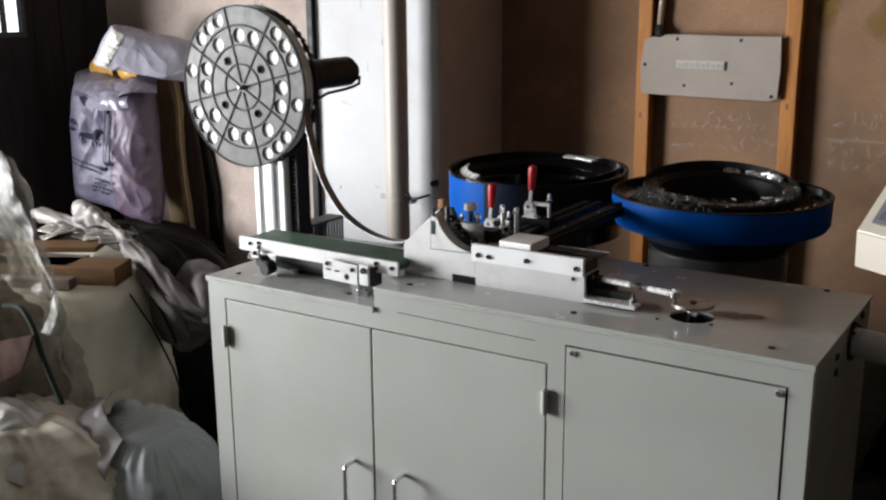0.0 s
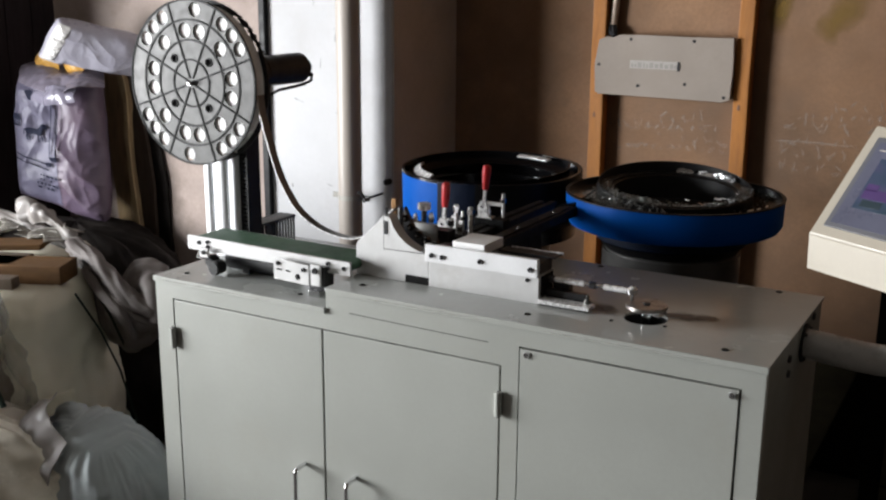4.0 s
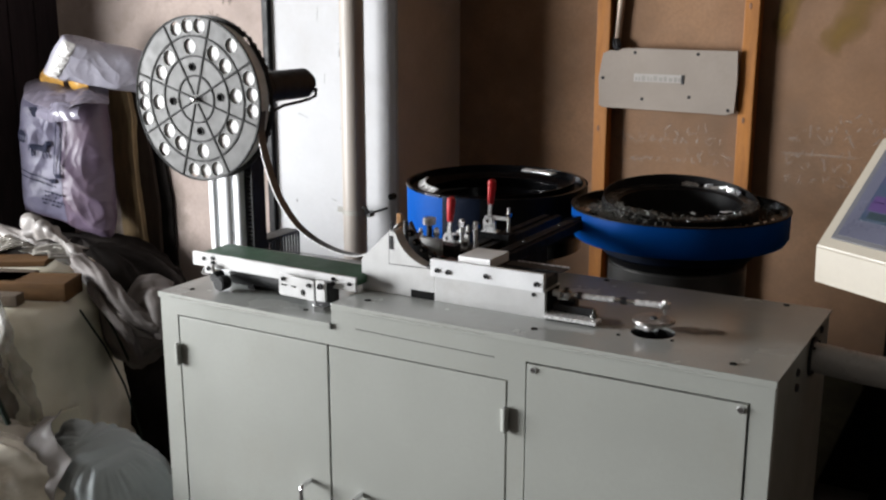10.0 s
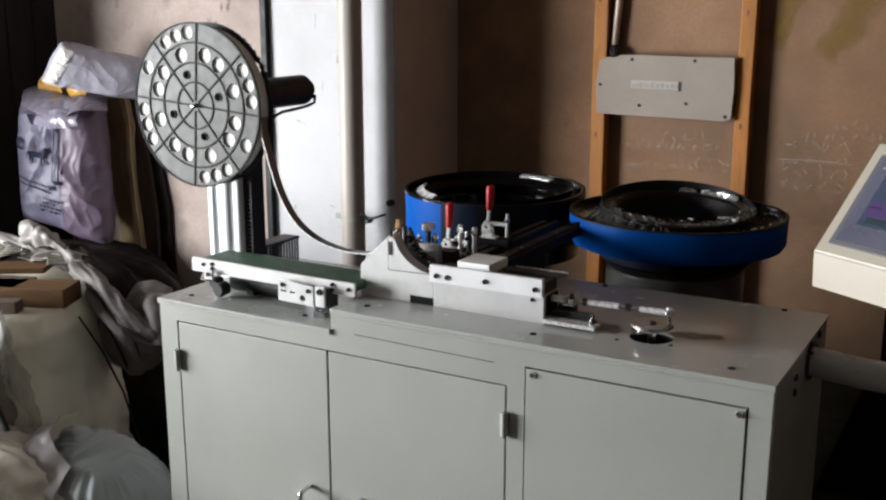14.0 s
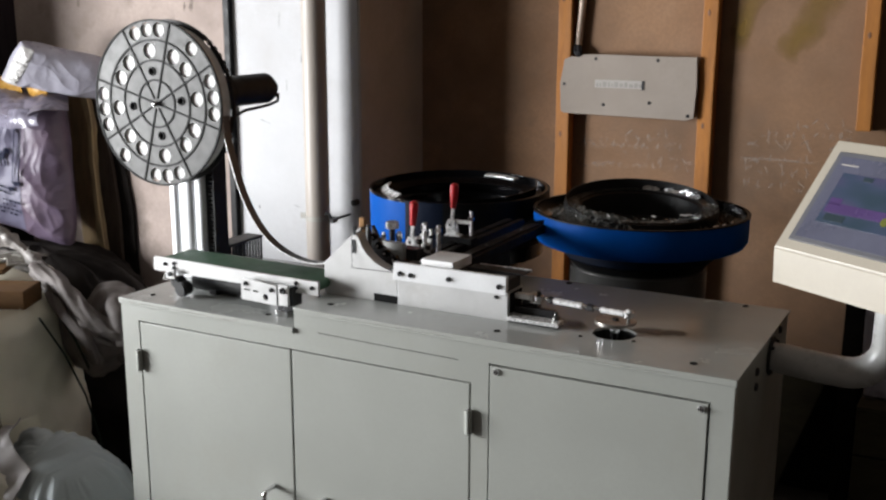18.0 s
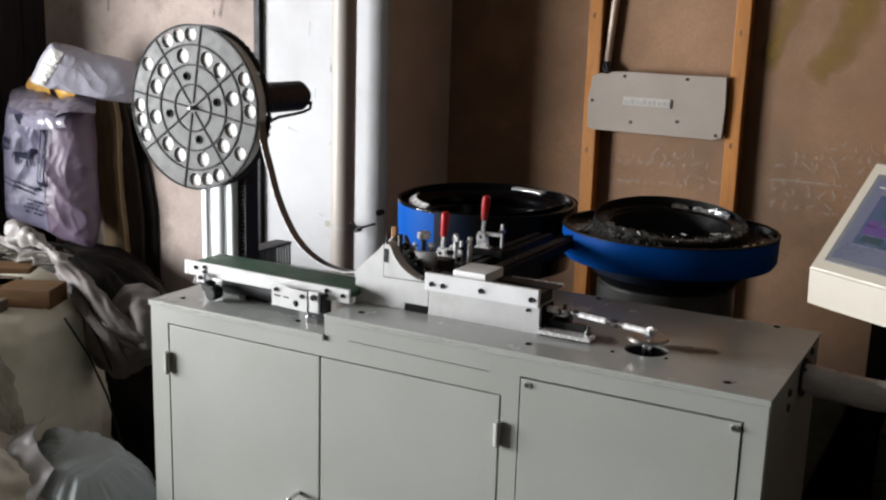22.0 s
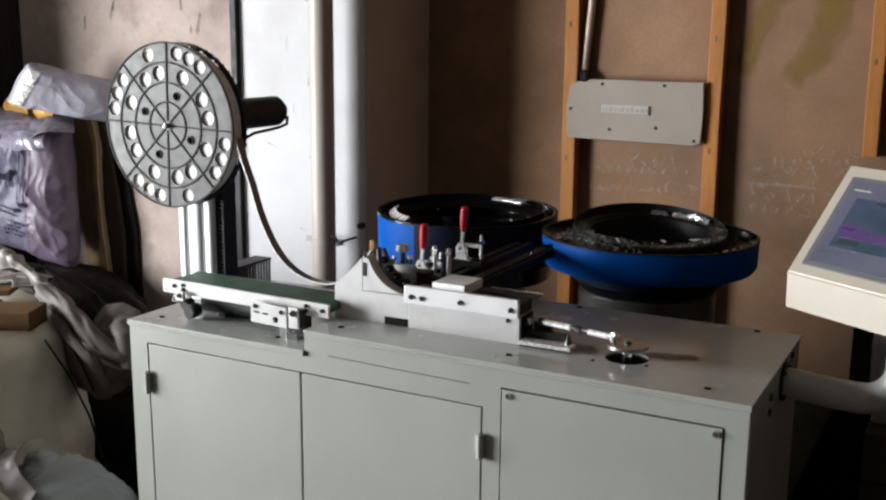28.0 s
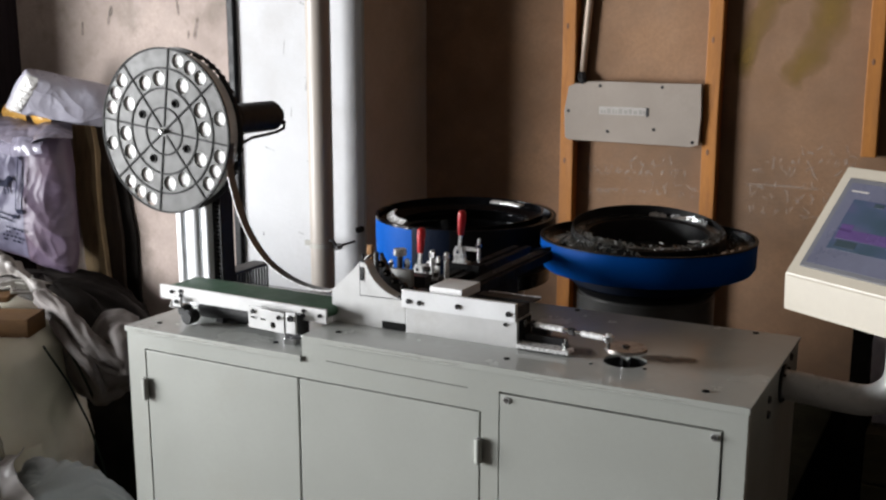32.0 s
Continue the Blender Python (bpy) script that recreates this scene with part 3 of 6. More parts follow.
        bmesh.ops.inset_region(bm, faces=[f], thickness=r * 0.35, depth=-h * 0.6)
    return part(name, bm, mat, parent)


# ---- room ----
H, HL = 0.85, 0.812


def wall(name, label, x0, x1, y0, y1, z0, z1, mat):
    return tagged(part(name, box(x0, x1, y0, y1, z0, z1), mat), label, "wall", kind="structure")


def room():
    tagged(part("floor", box(-3.1, 5.7, -6.2, 1.8, -0.1, 0.0), "floor"), "dusty dark concrete workshop floor", "floor", kind="structure")
    tagged(part("ceiling", box(-3.1, 5.7, -6.2, 1.8, 3.4, 3.5), "ceiling"), "plain plastered unseen workshop ceiling", "ceiling", kind="structure")
    wall("wall_back", "brown fibreboard wall with chalk scribbles and stains", -0.205, 5.5, 1.57, 1.7, 0, 3.4, "back_wall")
    wall("wall_back_plaster", "pinkish plaster wall, stained and scuffed", -2.1, -0.662, 1.57, 1.7, 0, 3.4, "pink_wall")
    # side wall, its shade put into the colour, with a small window and a large opening nearer the door
    bm = bmesh.new()
    for y0, y1, z0, z1 in ((0.70, 0.75, 0, 3.4), (0.75, 1.175, 0, 1.2), (0.75, 1.175, 1.62, 3.4), (1.175, 1.57, 0, 3.4)):
        box(-2.13, -2.1, y0, y1, z0, z1, bm=bm)
    w = tagged(part("wall_side", bm, "dark_wall"), "boarded side wall, coloured dark for its unlit side, with window openings", "wall", kind="structure")
    y = 0.71
    bm = bmesh.new()
    while y < 1.5:
        if not 0.64 < y < 1.175:
            box(-2.1, -2.094, y, y + 0.11, 0.0, 2.9, bm=bm)
        y += 0.125
    part("board_strips", bm, "dark_wall", w)
    # Unseen walls close the room; the return wall blocks light from the plaster.
    wall("wall_right", "plain unseen far side wall", 5.5, 5.6, -6.1, 1.7, 0, 3.4, "room")
    wall("wall_front", "plain unseen front wall of the workshop", -2.9, 5.5, -6.1, -6.0, 0, 3.4, "room")
    wall("wall_return", "plain unseen return wall blocking light beside the doorway", -2.9, -2.13, 0.70, 0.80, 0, 3.4, "room")
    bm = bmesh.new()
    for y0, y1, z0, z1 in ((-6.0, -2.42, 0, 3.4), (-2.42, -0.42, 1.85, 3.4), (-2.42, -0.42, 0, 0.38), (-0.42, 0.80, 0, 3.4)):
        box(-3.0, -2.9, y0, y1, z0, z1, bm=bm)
    tagged(part("wall_left", bm, "room"), "plain unseen wall with a large bright opening", "wall", kind="structure")
    # pillar: white front, side coloured grey-brown as shaded plaster
    bm = box(-0.662, -0.200, 1.19, 1.69, 0, 3.4)
    p = tagged(part("pillar", bm, "white_wall"), "white plastered pillar in front of the wall", "pillar", kind="structure")
    tagged(part("pillar_side", box(-0.2005, -0.194, 1.194, 1.57, 0, 3.4), "shaded_wall", p), "plastered side face coloured grey-brown for its shade")
    tagged(part("steel_angle", box(-0.687, -0.664, 1.172, 1.2, 0, 3.4, 0.002), "dull_black"), "black steel angle bar beside the pillar", "angle bar", kind="structure")
    # small window frame in the dark wall
    wi = thing("window_1", "small bright window with a thin dark frame", "window", kind="structure")
    for a in ((0.74, 0.76, 1.2, 1.62), (1.16, 1.18, 1.2, 1.62), (0.76, 1.16, 1.2, 1.22), (0.76, 1.16, 1.6, 1.62), (1.082, 1.090, 1.22, 1.6), (0.76, 1.082, 1.285, 1.293)):
        part("window_frame", box(-2.128, -2.1, a[0], a[1], a[2], a[3]), "black_steel", wi)
    m = bpy.data.materials.new("bright_sky")
    m.use_nodes = True
    e = m.node_tree.nodes["Principled BSDF"]
    e.inputs["Emission Color"].default_value, e.inputs["Emission Strength"].default_value = (0.92, 0.96, 1.0, 1), 1.6
    M["sky"] = m
    tagged(part("backdrop", box(-2.9, -2.88, 0.7, 3.6, 0.6, 2.9), "sky"), "bright daylight outside the small window", "backdrop", kind="structure")


def studs():
    def stud(x0, x1, label, foot=0.0):
        s = thing("wall_stud", label, "wood stud", group="wall studs", kind="structure")
        bm = box(x0, x1, 1.525, 1.57, foot, 3.4, 0.003)
        bmesh.ops.subdivide_edges(bm, edges=[e for e in bm.edges if abs(e.verts[0].co.z - e.verts[1].co.z) > 1], cuts=60)
        for v in bm.verts:
            v.co.x += 0.0022 * noise.noise(Vector((x0 * 9, v.co.y * 8, v.co.z * 5)))
        part("timber", bm, "stud", s)
        for z in (1.33, 1.02, 0.72):
            if z < foot + 0.1:
                continue
            zz = z + 0.11 * noise.noise(Vector((x0 * 5, z * 3, 1)))
            bm = bmesh.new()
            bmesh.ops.create_uvsphere(bm, u_segments=12, v_segments=6, radius=1, matrix=Matrix.Translation((x0 + 0.4 * (x1 - x0), 1.5255, zz)) @ Matrix.Diagonal((0.005, 0.0015, 0.010, 1)))
            part("knot", bm, "knot", s, "dark brown knot")
        return s
    stud(0.296, 0.338, "orange-brown pine stud upright on the brown wall")
    stud(0.730, 0.772, "orange-brown pine stud upright beside the grey board")
    stud(1.154, 1.192, "short orange-brown pine stud ending above the control panel", 1.054)


def wall_details():
    # grey board with a label
    b = thing("wall_board", "grey-white board screwed across two wall studs", "board")
    poly = [(0.318, 1.070), (0.330, 1.063), (0.660, 1.060), (0.700, 1.058), (0.724, 1.066), (0.727, 1.150), (0.725, 1.238), (0.60, 1.237), (0.45, 1.239), (0.388, 1.238), (0.372, 1.228), (0.350, 1.232), (0.326, 1.222), (0.314, 1.150)]
    part("panel", prism(poly, 1.508, 1.522, 0.0015), "board", b)
    for x, z in ((0.425, 1.226), (0.612, 1.226), (0.328, 1.150), (0.452, 1.093), (0.592, 1.104), (0.706, 1.072)):
        screw("screw", b, (x, 1.508, z), 0.005, "y", "black_steel", 0.002)
    part("label_strip", box(0.425, 0.575, 1.5065, 1.508, 1.143, 1.166), "label", b, "pale strip label with unreadable print")
    rng = random.Random(4)
    x = 0.430
    while x < 0.562:
        w = rng.uniform(0.004, 0.012)
        part("print_bar", box(x, x + w, 1.5058, 1.5065, 1.146, 1.160 + rng.uniform(-0.004, 0.002)), "print", b)
        x += w + rng.uniform(0.003, 0.006)
    part("print_bar", box(0.568, 0.574, 1.5055, 1.5065, 1.140, 1.166), "black_steel", b)
    # broken conduit hanging above the board
    c = thing("conduit_pipe", "grey metal conduit with a ragged dark lower end", "pipe")
    part("pipe", tube([(0.3505, 1.550, 1.245), (0.357, 1.551, 1.319), (0.394, 1.553, 1.7576), (0.410, 1.556, 2.3), (0.415, 1.556, 3.4)], 0.0115, 14), "conduit", c, smooth=True)
    for i in range(5):
        a = i * 1.3
        part("torn_end", tube([(0.352 + 0.006 * math.cos(a), 1.545 + 0.005 * math.sin(a), 1.262), (0.358 + 0.010 * math.cos(a), 1.534 + 0.006 * math.sin(a), 1.246 - 0.004 * (i % 3)), (0.364 + 0.008 * math.cos(a + 1), 1.530, 1.234 - 0.004 * (i % 2))], [0.006, 0.005, 0.002], 8), "black_steel", c)
    # chalk scribbles: open strokes, no letters
    k = tagged(new("chalk_scribbles"), "faint chalk scribbles on the brown wall", "chalk marks", kind="stuff")
    rng = random.Random(11)
    def stroke(pts, w):
        soft_patch("stroke", [(x, 1.5690, z) for x, z in pts], [w] * len(pts), (0, 1, 0), "chalk", k, 0.6, len(k.children))
    for x0, x1, z0, size in ((0.355, 0.50, 0.955, 0.030), (0.50, 0.63, 0.985, 0.034), (0.57, 0.70, 0.925, 0.030), (0.36, 0.46, 0.895, 0.026), (0.86, 1.12, 0.985, 0.042), (0.86, 1.10, 0.915, 0.034), (1.0, 1.13, 1.05, 0.03), (0.40, 0.69, 0.905, 0.020), (0.37, 0.69, 0.965, 0.024), (0.86, 1.13, 0.945, 0.026), (0.87, 1.12, 0.875, 0.030), (0.90, 1.14, 1.02, 0.022)):
        x = x0
        while x < x1:
            w = size * rng.uniform(0.45, 0.8)
            for i in range(rng.choice((1, 2, 2, 3))):
                a = rng.choice((1.57, 1.57, 0.05, 2.3, 0.8)) + rng.uniform(-0.25, 0.25)
                l, bend = size * rng.uniform(0.4, 1.0), rng.choice((0.0, 0.0, 1.2, -1.2))
                px, pz, pts = x + rng.uniform(0, w * 0.6), z0 + rng.uniform(-0.2, 0.35) * size, []
                for q in range(6):
                    pts.append((px, pz))
                    px += math.cos(a) * l / 5
                    pz += math.sin(a) * l / 5
                    a += bend / 5
                stroke(pts, rng.uniform(0.0018, 0.0034))
            x += w + size * rng.uniform(0.15, 0.7)
    stroke([(0.84, 0.955), (0.95, 0.957), (1.06, 0.952)], 0.003)
    # yellow stain, a thin irregular film
    s = tagged(new("wall_stain"), "yellow-brown smeared stain on the brown wall", "stain", kind="structure")
    for pts, w in (([(1.09, 1.60), (1.07, 1.50), (1.045, 1.41), (1.01, 1.33), (0.965, 1.265), (0.945, 1.235)], 0.055), ([(0.97, 1.62), (0.935, 1.53), (0.885, 1.46), (0.85, 1.38), (0.828, 1.31), (0.83, 1.25)], 0.040)):
        soft_patch("smear", [(x, 1.5688, z) for x, z in pts], [w * q for q in np.interp(np.linspace(0, 1, len(pts)), (0, 0.6, 1), (1.3, 0.9, 0.6))], (0, 1, 0), "stain", s, 0.5, int(w * 1000))
    # dark round socket high on the wall
    g = thing("wall_socket", "dark maroon round socket hung on the brown wall", "socket")
    part("body", lathe([(0.0, 0.0), (0.030, 0.0), (0.040, 0.012), (0.043, 0.034), (0.032, 0.052), (0.012, 0.052), (0.012, 0.095), (0.0, 0.095)][1:-1], 32, (1.035, 1.525, 1.482)), "maroon", g, smooth=True)
    part("hook", tube([(1.035, 1.525, 1.574), (1.035, 1.540, 1.60), (1.035, 1.571, 1.605)], 0.003, 8), "black_steel", g)
    # dark scuffs on the pink plaster
    k = tagged(new("wall_scuffs"), "dark scuffs and damp patches on the pink plaster", "stain", kind="structure")
    rng = random.Random(21)
    for i in range(46):
        x, z = rng.uniform(-1.75, -0.75), rng.uniform(0.75, 1.75)
        l, w, a = rng.uniform(0.012, 0.05), rng.uniform(0.005, 0.016), rng.uniform(1.1, 2.0)
        soft_patch("scuff", [(x + l * q * math.cos(a), 1.5692 - 0.0002 * (i % 6), z + l * q * math.sin(a)) for q in (-1, -0.3, 0.4, 1)], [w, w, w * 0.8, w * 0.5], (0, 1, 0), "scuff", k, 0.6, i)

    k = tagged(new("pillar_marks"), "faint grey knocks and scratches on the white pillar", "stain", kind="structure")
    rng = random.Random(33)
    for i in range(15):
        x, z = rng.uniform(-0.63, -0.37), rng.uniform(0.62, 1.75)
        l, w, a = rng.uniform(0.006, 0.030), rng.uniform(0.0015, 0.005), rng.choice((0.2, -0.3, 1.5))
        soft_patch("knock", [(x + l * q * math.cos(a), 1.1888 - 0.0001 * (i % 4), z + l * q * math.sin(a)) for q in (-1, -0.3, 0.4, 1)], [w, w, w * 0.8, w * 0.5], (0, 1, 0), "scuff", k, 0.6, i)

    # drain pipe with a clamp
    d = thing("drain_pipe", "cream plastic drain pipe clamped to the white pillar", "pipe", pose(0.014, -0.020, 0))
    part("pipe", cyl((-0.308, 1.122, 0), (-0.308, 1.122, 3.4), 0.0362, seg=48), "pipe", d, smooth=True)
    c = part("clamp", lathe([(0.0364, -0.007), (0.0380, -0.007), (0.0380, 0.007), (0.0364, 0.007)], 48, (-0.308, 1.122, 0.752)), "white_strap", d, "pale clamp band", smooth=True)
    part("clamp_tab", box(-0.372, -0.342, 1.120, 1.124, 0.744, 0.761, 0.001), "white_strap", c)
    part("stay", cyl((-0.358, 1.124, 0.752), (-0.358, 1.209, 0.752), 0.004, seg=10), "black_steel", c)
    part("clamp_tab", box(-0.274, -0.238, 1.120, 1.124, 0.744, 0.761, 0.001), "black_steel", c)
    part("stay", cyl((-0.250, 1.124, 0.752), (-0.250, 1.209, 0.752), 0.004, seg=10), "black_steel", c)
    part("bolt", tube([(-0.268, 1.104, 0.768), (-0.259, 1.098, 0.774), (-0.250, 1.098, 0.768), (-0.246, 1.102, 0.757), (-0.243, 1.104, 0.750)], 0.0042, 10), "black_steel", c, smooth=True)
    part("bolt", cyl((-0.242, 1.096, 0.750), (-0.242, 1.120, 0.750), 0.0065, seg=8), "black_steel", c)
    part("anchor_bolt", cyl((-0.222, 1.185, 0.793), (-0.222, 1.209, 0.793), 0.010, seg=10, bevel=0.002), "black_steel", d)


# ---- cabinet ----
def cabinet():
    c = thing("machine_cabinet", "grey-green painted steel machine cabinet with two doors and a screwed panel", "cabinet")
    t = 0.012
    part("side_panel", box(0, t, 0.0182, 0.405, 0.05, HL - 0.004), "cabinet", c)
    part("side_panel", box(1.2 - t, 1.2, 0.0182, 0.405, 0.05, H - 0.004), "cabinet", c)
    part("back_panel", box(t, 1.2 - t, 0.395, 0.405, 0.05, HL - 0.004), "cabinet", c)
    part("bottom_panel", box(t, 1.2 - t, 0.03, 0.395, 0.05, 0.07), "cabinet", c)
    part("riser_panel", box(0.42, 1.2 - t, 0.395, 0.405, HL - 0.004, H - 0.004), "cabinet", c)
    part("step_panel", box(0.42, 0.43, 0.0182, 0.395, HL - 0.01, H - 0.004), "cabinet", c)
    # front frame with its openings
    outer = [(0, 0.05), (1.2, 0.05), (1.2, H - 0.004), (0.42, H - 0.004), (0.42, HL - 0.004), (0, HL - 0.004)]
    doors = [(0.044, 0.05 + 0.06), (0.7745, 0.05 + 0.06), (0.7745, 0.7705), (0.044, 0.7705)]
    panel = [(0.806, 0.11), (1.1665, 0.11), (1.1665, 0.809), (0.806, 0.809)]
    me = plate_with_holes(outer, [doors, panel], 0.018)
    mesh_part("front_frame", me, "cabinet", c, at=pose(0, 0.009, 0, 90, 0, 0))
    # Dark sheet standing for the shade behind the door gaps.
    part("inner_shade", box(0.03, 1.17, 0.024, 0.03, 0.08, 0.80), "dark_gap", c)
    for x0, x1 in ((0.047, 0.4085), (0.4125, 0.7715)):
        d = part("door", box(x0, x1, 0.0005, 0.02, 0.113, 0.7675, 0.0015), "cabinet", c)
    doors = [o for o in c.children if o.name.startswith("door")]
    part("cover_panel", box(0.809, 1.1635, -0.0015, 0.012, 0.113, 0.806, 0.001), "cabinet", c)
    for x, z in ((0.821, 0.797), (1.154, 0.797), (0.821, 0.125), (1.154, 0.125)):
        s = cyl((x, -0.0015, z), (x, -0.0045, z), 0.0062, 0.0048, 16)
        s = part("panel_screw", s, "chrome", c, smooth=True)
        part("screw_slot", box(x - 0.0042, x + 0.0042, -0.0048, -0.0043, z - 0.0008, z + 0.0008), "hole", s)
    # hinges
    for x, z in ((0.0455, 0.69), (0.773, 0.703), (0.0455, 0.22), (0.773, 0.22)):
        h = part("hinge", cyl((x, -0.006, z - 0.021), (x, -0.006, z + 0.021), 0.0062, seg=16, bevel=0.001), "cabinet", c, smooth=True)
        part("hinge_leaf", box(x - 0.012, x - 0.003, -0.003, 0.0, z - 0.017, z + 0.017, 0.001), "cabinet", h)
        part("hinge_pin", cyl((x, -0.006, z - 0.024), (x, -0.006, z + 0.024), 0.0022, seg=10), "steel", h)
    # wire handles
    for x in (0.364, 0.480):
        pts = [(x, 0.001, 0.492)]
        for k in range(7):
            a = rad(15 * k)
            pts.append((x, -0.022 - 0.010 * math.sin(a), 0.482 + 0.010 * math.cos(a)))
        for k in range(7):
            a = rad(15 * k)
            pts.append((x, -0.022 - 0.010 * math.cos(a), 0.383 - 0.010 * math.sin(a)))
        pts.append((x, 0.001, 0.373))
        part("handle", tube(pts, 0.0045, 12), "chrome", c, "bent chrome wire handle", smooth=True)
    # welded seam under the step
    part("seam", tube([(0.472, -0.0002, 0.8095), (0.60, -0.0002, 0.8075), (0.75, -0.0002, 0.806)], 0.0007, 6), "dark_gap", c)
    for x0, z0, x1, z1, w in ((0.02, 0.806, 0.30, 0.806, 0.002), (0.50, 0.8435, 0.75, 0.8435, 0.002), (0.85, 0.8435, 1.12, 0.8435, 0.002)):
        soft_patch("rubbed_mark", [(x0, -0.0045, z0), ((x0 + x1) / 2, -0.0045, (z0 + z1) / 2 + 0.0004), (x1, -0.0045, z1)], [w, w, w], (0, 1, 0), "wear", c, 0.8, int(x0 * 50))
    # feet
    for x in (0.05, 1.15):
        for y in (0.05, 0.355):
            part("foot", cyl((x, y, 0), (x, y, 0.05), 0.022, 0.016, 16), "black_plastic", c)
    # side bolts where the arm joins
    for y, z in ((0.15, 0.815), (0.15, 0.79), (0.33, 0.835)):
        screw("side_bolt", c, (1.2, y, z), 0.007, "x", "black_steel", 0.004)
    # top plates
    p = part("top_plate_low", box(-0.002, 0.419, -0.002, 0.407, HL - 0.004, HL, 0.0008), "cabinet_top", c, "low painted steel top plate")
    ring = [(0.42, -0.002), (1.203, -0.002), (1.203, 0.408), (0.42, 0.408)]
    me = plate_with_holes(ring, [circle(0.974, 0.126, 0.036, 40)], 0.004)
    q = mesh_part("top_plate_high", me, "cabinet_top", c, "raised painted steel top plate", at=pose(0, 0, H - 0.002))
    part("folded_lip", box(0.4225, 1.203, -0.0042, -0.0022, 0.8395, 0.8502, 0.0009), "cabinet", c)
    part("folded_lip", box(-0.002, 0.4225, -0.0042, -0.0022, 0.8015, 0.8122, 0.0009), "cabinet", c)
    part("step_notch", box(0.4190, 0.4215, -0.0046, -0.0042, HL - 0.010, HL + 0.001), "hole", c)
    for x, y in ((0.046, 0.042), (0.33, 0.042), (0.046, 0.36)):
        screw("plate_screw", c, (x, y, HL - 0.0005), 0.0058, "z", "hole", 0.0018)
    for x, y in ((0.468, 0.046), (0.799, 0.045), (1.128, 0.040), (1.128, 0.394), (0.79, 0.392), (0.93, 0.085), (1.015, 0.10)):
        screw("plate_screw", c, (x, y, H - 0.0005), 0.0062 if y not in (0.085, 0.10) else 0.0035, "z", "hole", 0.0018)
    part("crank_well", lathe([(0.0362, -0.03), (0.040, -0.03), (0.040, -0.004), (0.0362, -0.004)], 40, (0.974, 0.126, H)), "black_steel", c)
    part("well_floor", cyl((0.974, 0.126, H - 0.034), (0.974, 0.126, H - 0.03), 0.040, seg=32), "black_steel", c)


# ---- conveyor ----
def conveyor():
    c = thing("belt_conveyor", "small belt conveyor with green belt and aluminium side rails", "conveyor")
    me = plate_with_holes([(0.030, 0.857), (0.427, 0.855), (0.427, 0.881), (0.030, 0.884)], [circle(0.039, 0.863, 0.0018, 10)], 0.006)
    mesh_part("side_rail", me, "aluminium", c, at=pose(0, 0.069, 0, 90))
    part("side_rail", box(0.030, 0.427, 0.156, 0.162, 0.857, 0.881, 0.0005), "aluminium", c)
    pts = []
    r = 0.010
    for k in range(9):
        a = rad(90 + 22.5 * k)
        pts.append((0.052 + r * math.cos(a), 0.8735 + r * math.sin(a)))
    for k in range(9):
        a = rad(-90 + 22.5 * k)
        pts.append((0.418 + r * math.cos(a), 0.8715 + r * math.sin(a)))
    part("belt", prism(pts, 0.0735, 0.1545), "belt", c, "worn green conveyor belt", smooth=True)
    part("drive_roller", cyl((0.418, 0.0735, 0.8715), (0.418, 0.1545, 0.8715), 0.0085, seg=20), "steel", c, smooth=True)
    for x, z in ((0.060, 0.8725), (0.083, 0.876), (0.083, 0.867), (0.378, 0.873), (0.378, 0.864), (0.414, 0.868)):
        screw("rail_screw", c, (x, 0.066, z), 0.0042, "y", "black_steel", 0.003)
    for x in (0.07, 0.40):
        part("cross_bar", cyl((x, 0.070, 0.862), (x, 0.158, 0.862), 0.004, seg=12), "steel", c)
    # bracket and tension plate
    me = plate_with_holes([(0.262, 0.8315), (0.344, 0.829), (0.344, 0.868), (0.262, 0.872)], [circle(0.319, 0.842, 0.0062, 20), [(0.268, 0.850), (0.283, 0.8495), (0.283, 0.853), (0.268, 0.8535)], [(0.290, 0.849), (0.303, 0.8485), (0.303, 0.852), (0.290, 0.8525)]], 0.006)
    b = mesh_part("tension_plate", me, "aluminium", c, at=pose(0, 0.053, 0, 90))
    part("plate_backing", box(0.264, 0.342, 0.0565, 0.066, 0.832, 0.866), "black_steel", c)
    screw("plate_bolt", b, (0.273, 0.863, 0.003), 0.0045, "z", "black_steel", 0.003)
    screw("plate_bolt", b, (0.333, 0.858, 0.003), 0.0045, "z", "black_steel", 0.003)
    part("clamp_plate", box(0.352, 0.373, 0.046, 0.052, 0.832, 0.872, 0.001), "aluminium", c)
    screw("clamp_bolt", c, (0.3625, 0.046, 0.861), 0.0062, "y", "black_steel", 0.004)
    part("clamp_block", box(0.344, 0.378, 0.053, 0.066, 0.822, 0.868, 0.001), "black_steel", c)
    part("clamp_foot", box(0.350, 0.374, 0.040, 0.060, HL, 0.824, 0.001), "steel", c)
    # drive motor under the rail
    m = part("drive_motor", cyl((0.098, 0.118, 0.836), (0.262, 0.118, 0.836), 0.0225, seg=28, bevel=0.002), "black_plastic", c, "small black drive motor", smooth=True)
    part("adjusting_knob", cyl((0.108, 0.050, 0.8285), (0.108, 0.078, 0.8285), 0.0150, 0.0140, 14, bevel=0.003), "black_plastic", c, smooth=True)
    part("knob_hub", cyl((0.087, 0.060, 0.8375), (0.087, 0.085, 0.8375), 0.0105, seg=18, bevel=0.002), "black_plastic", c, smooth=True)
    part("motor_bracket", box(0.074, 0.094, 0.052, 0.058, 0.848, 0.866, 0.0005), "aluminium", c)
    screw("bracket_bolt", c, (0.084, 0.052, 0.858), 0.005, "y", "black_steel", 0.003)
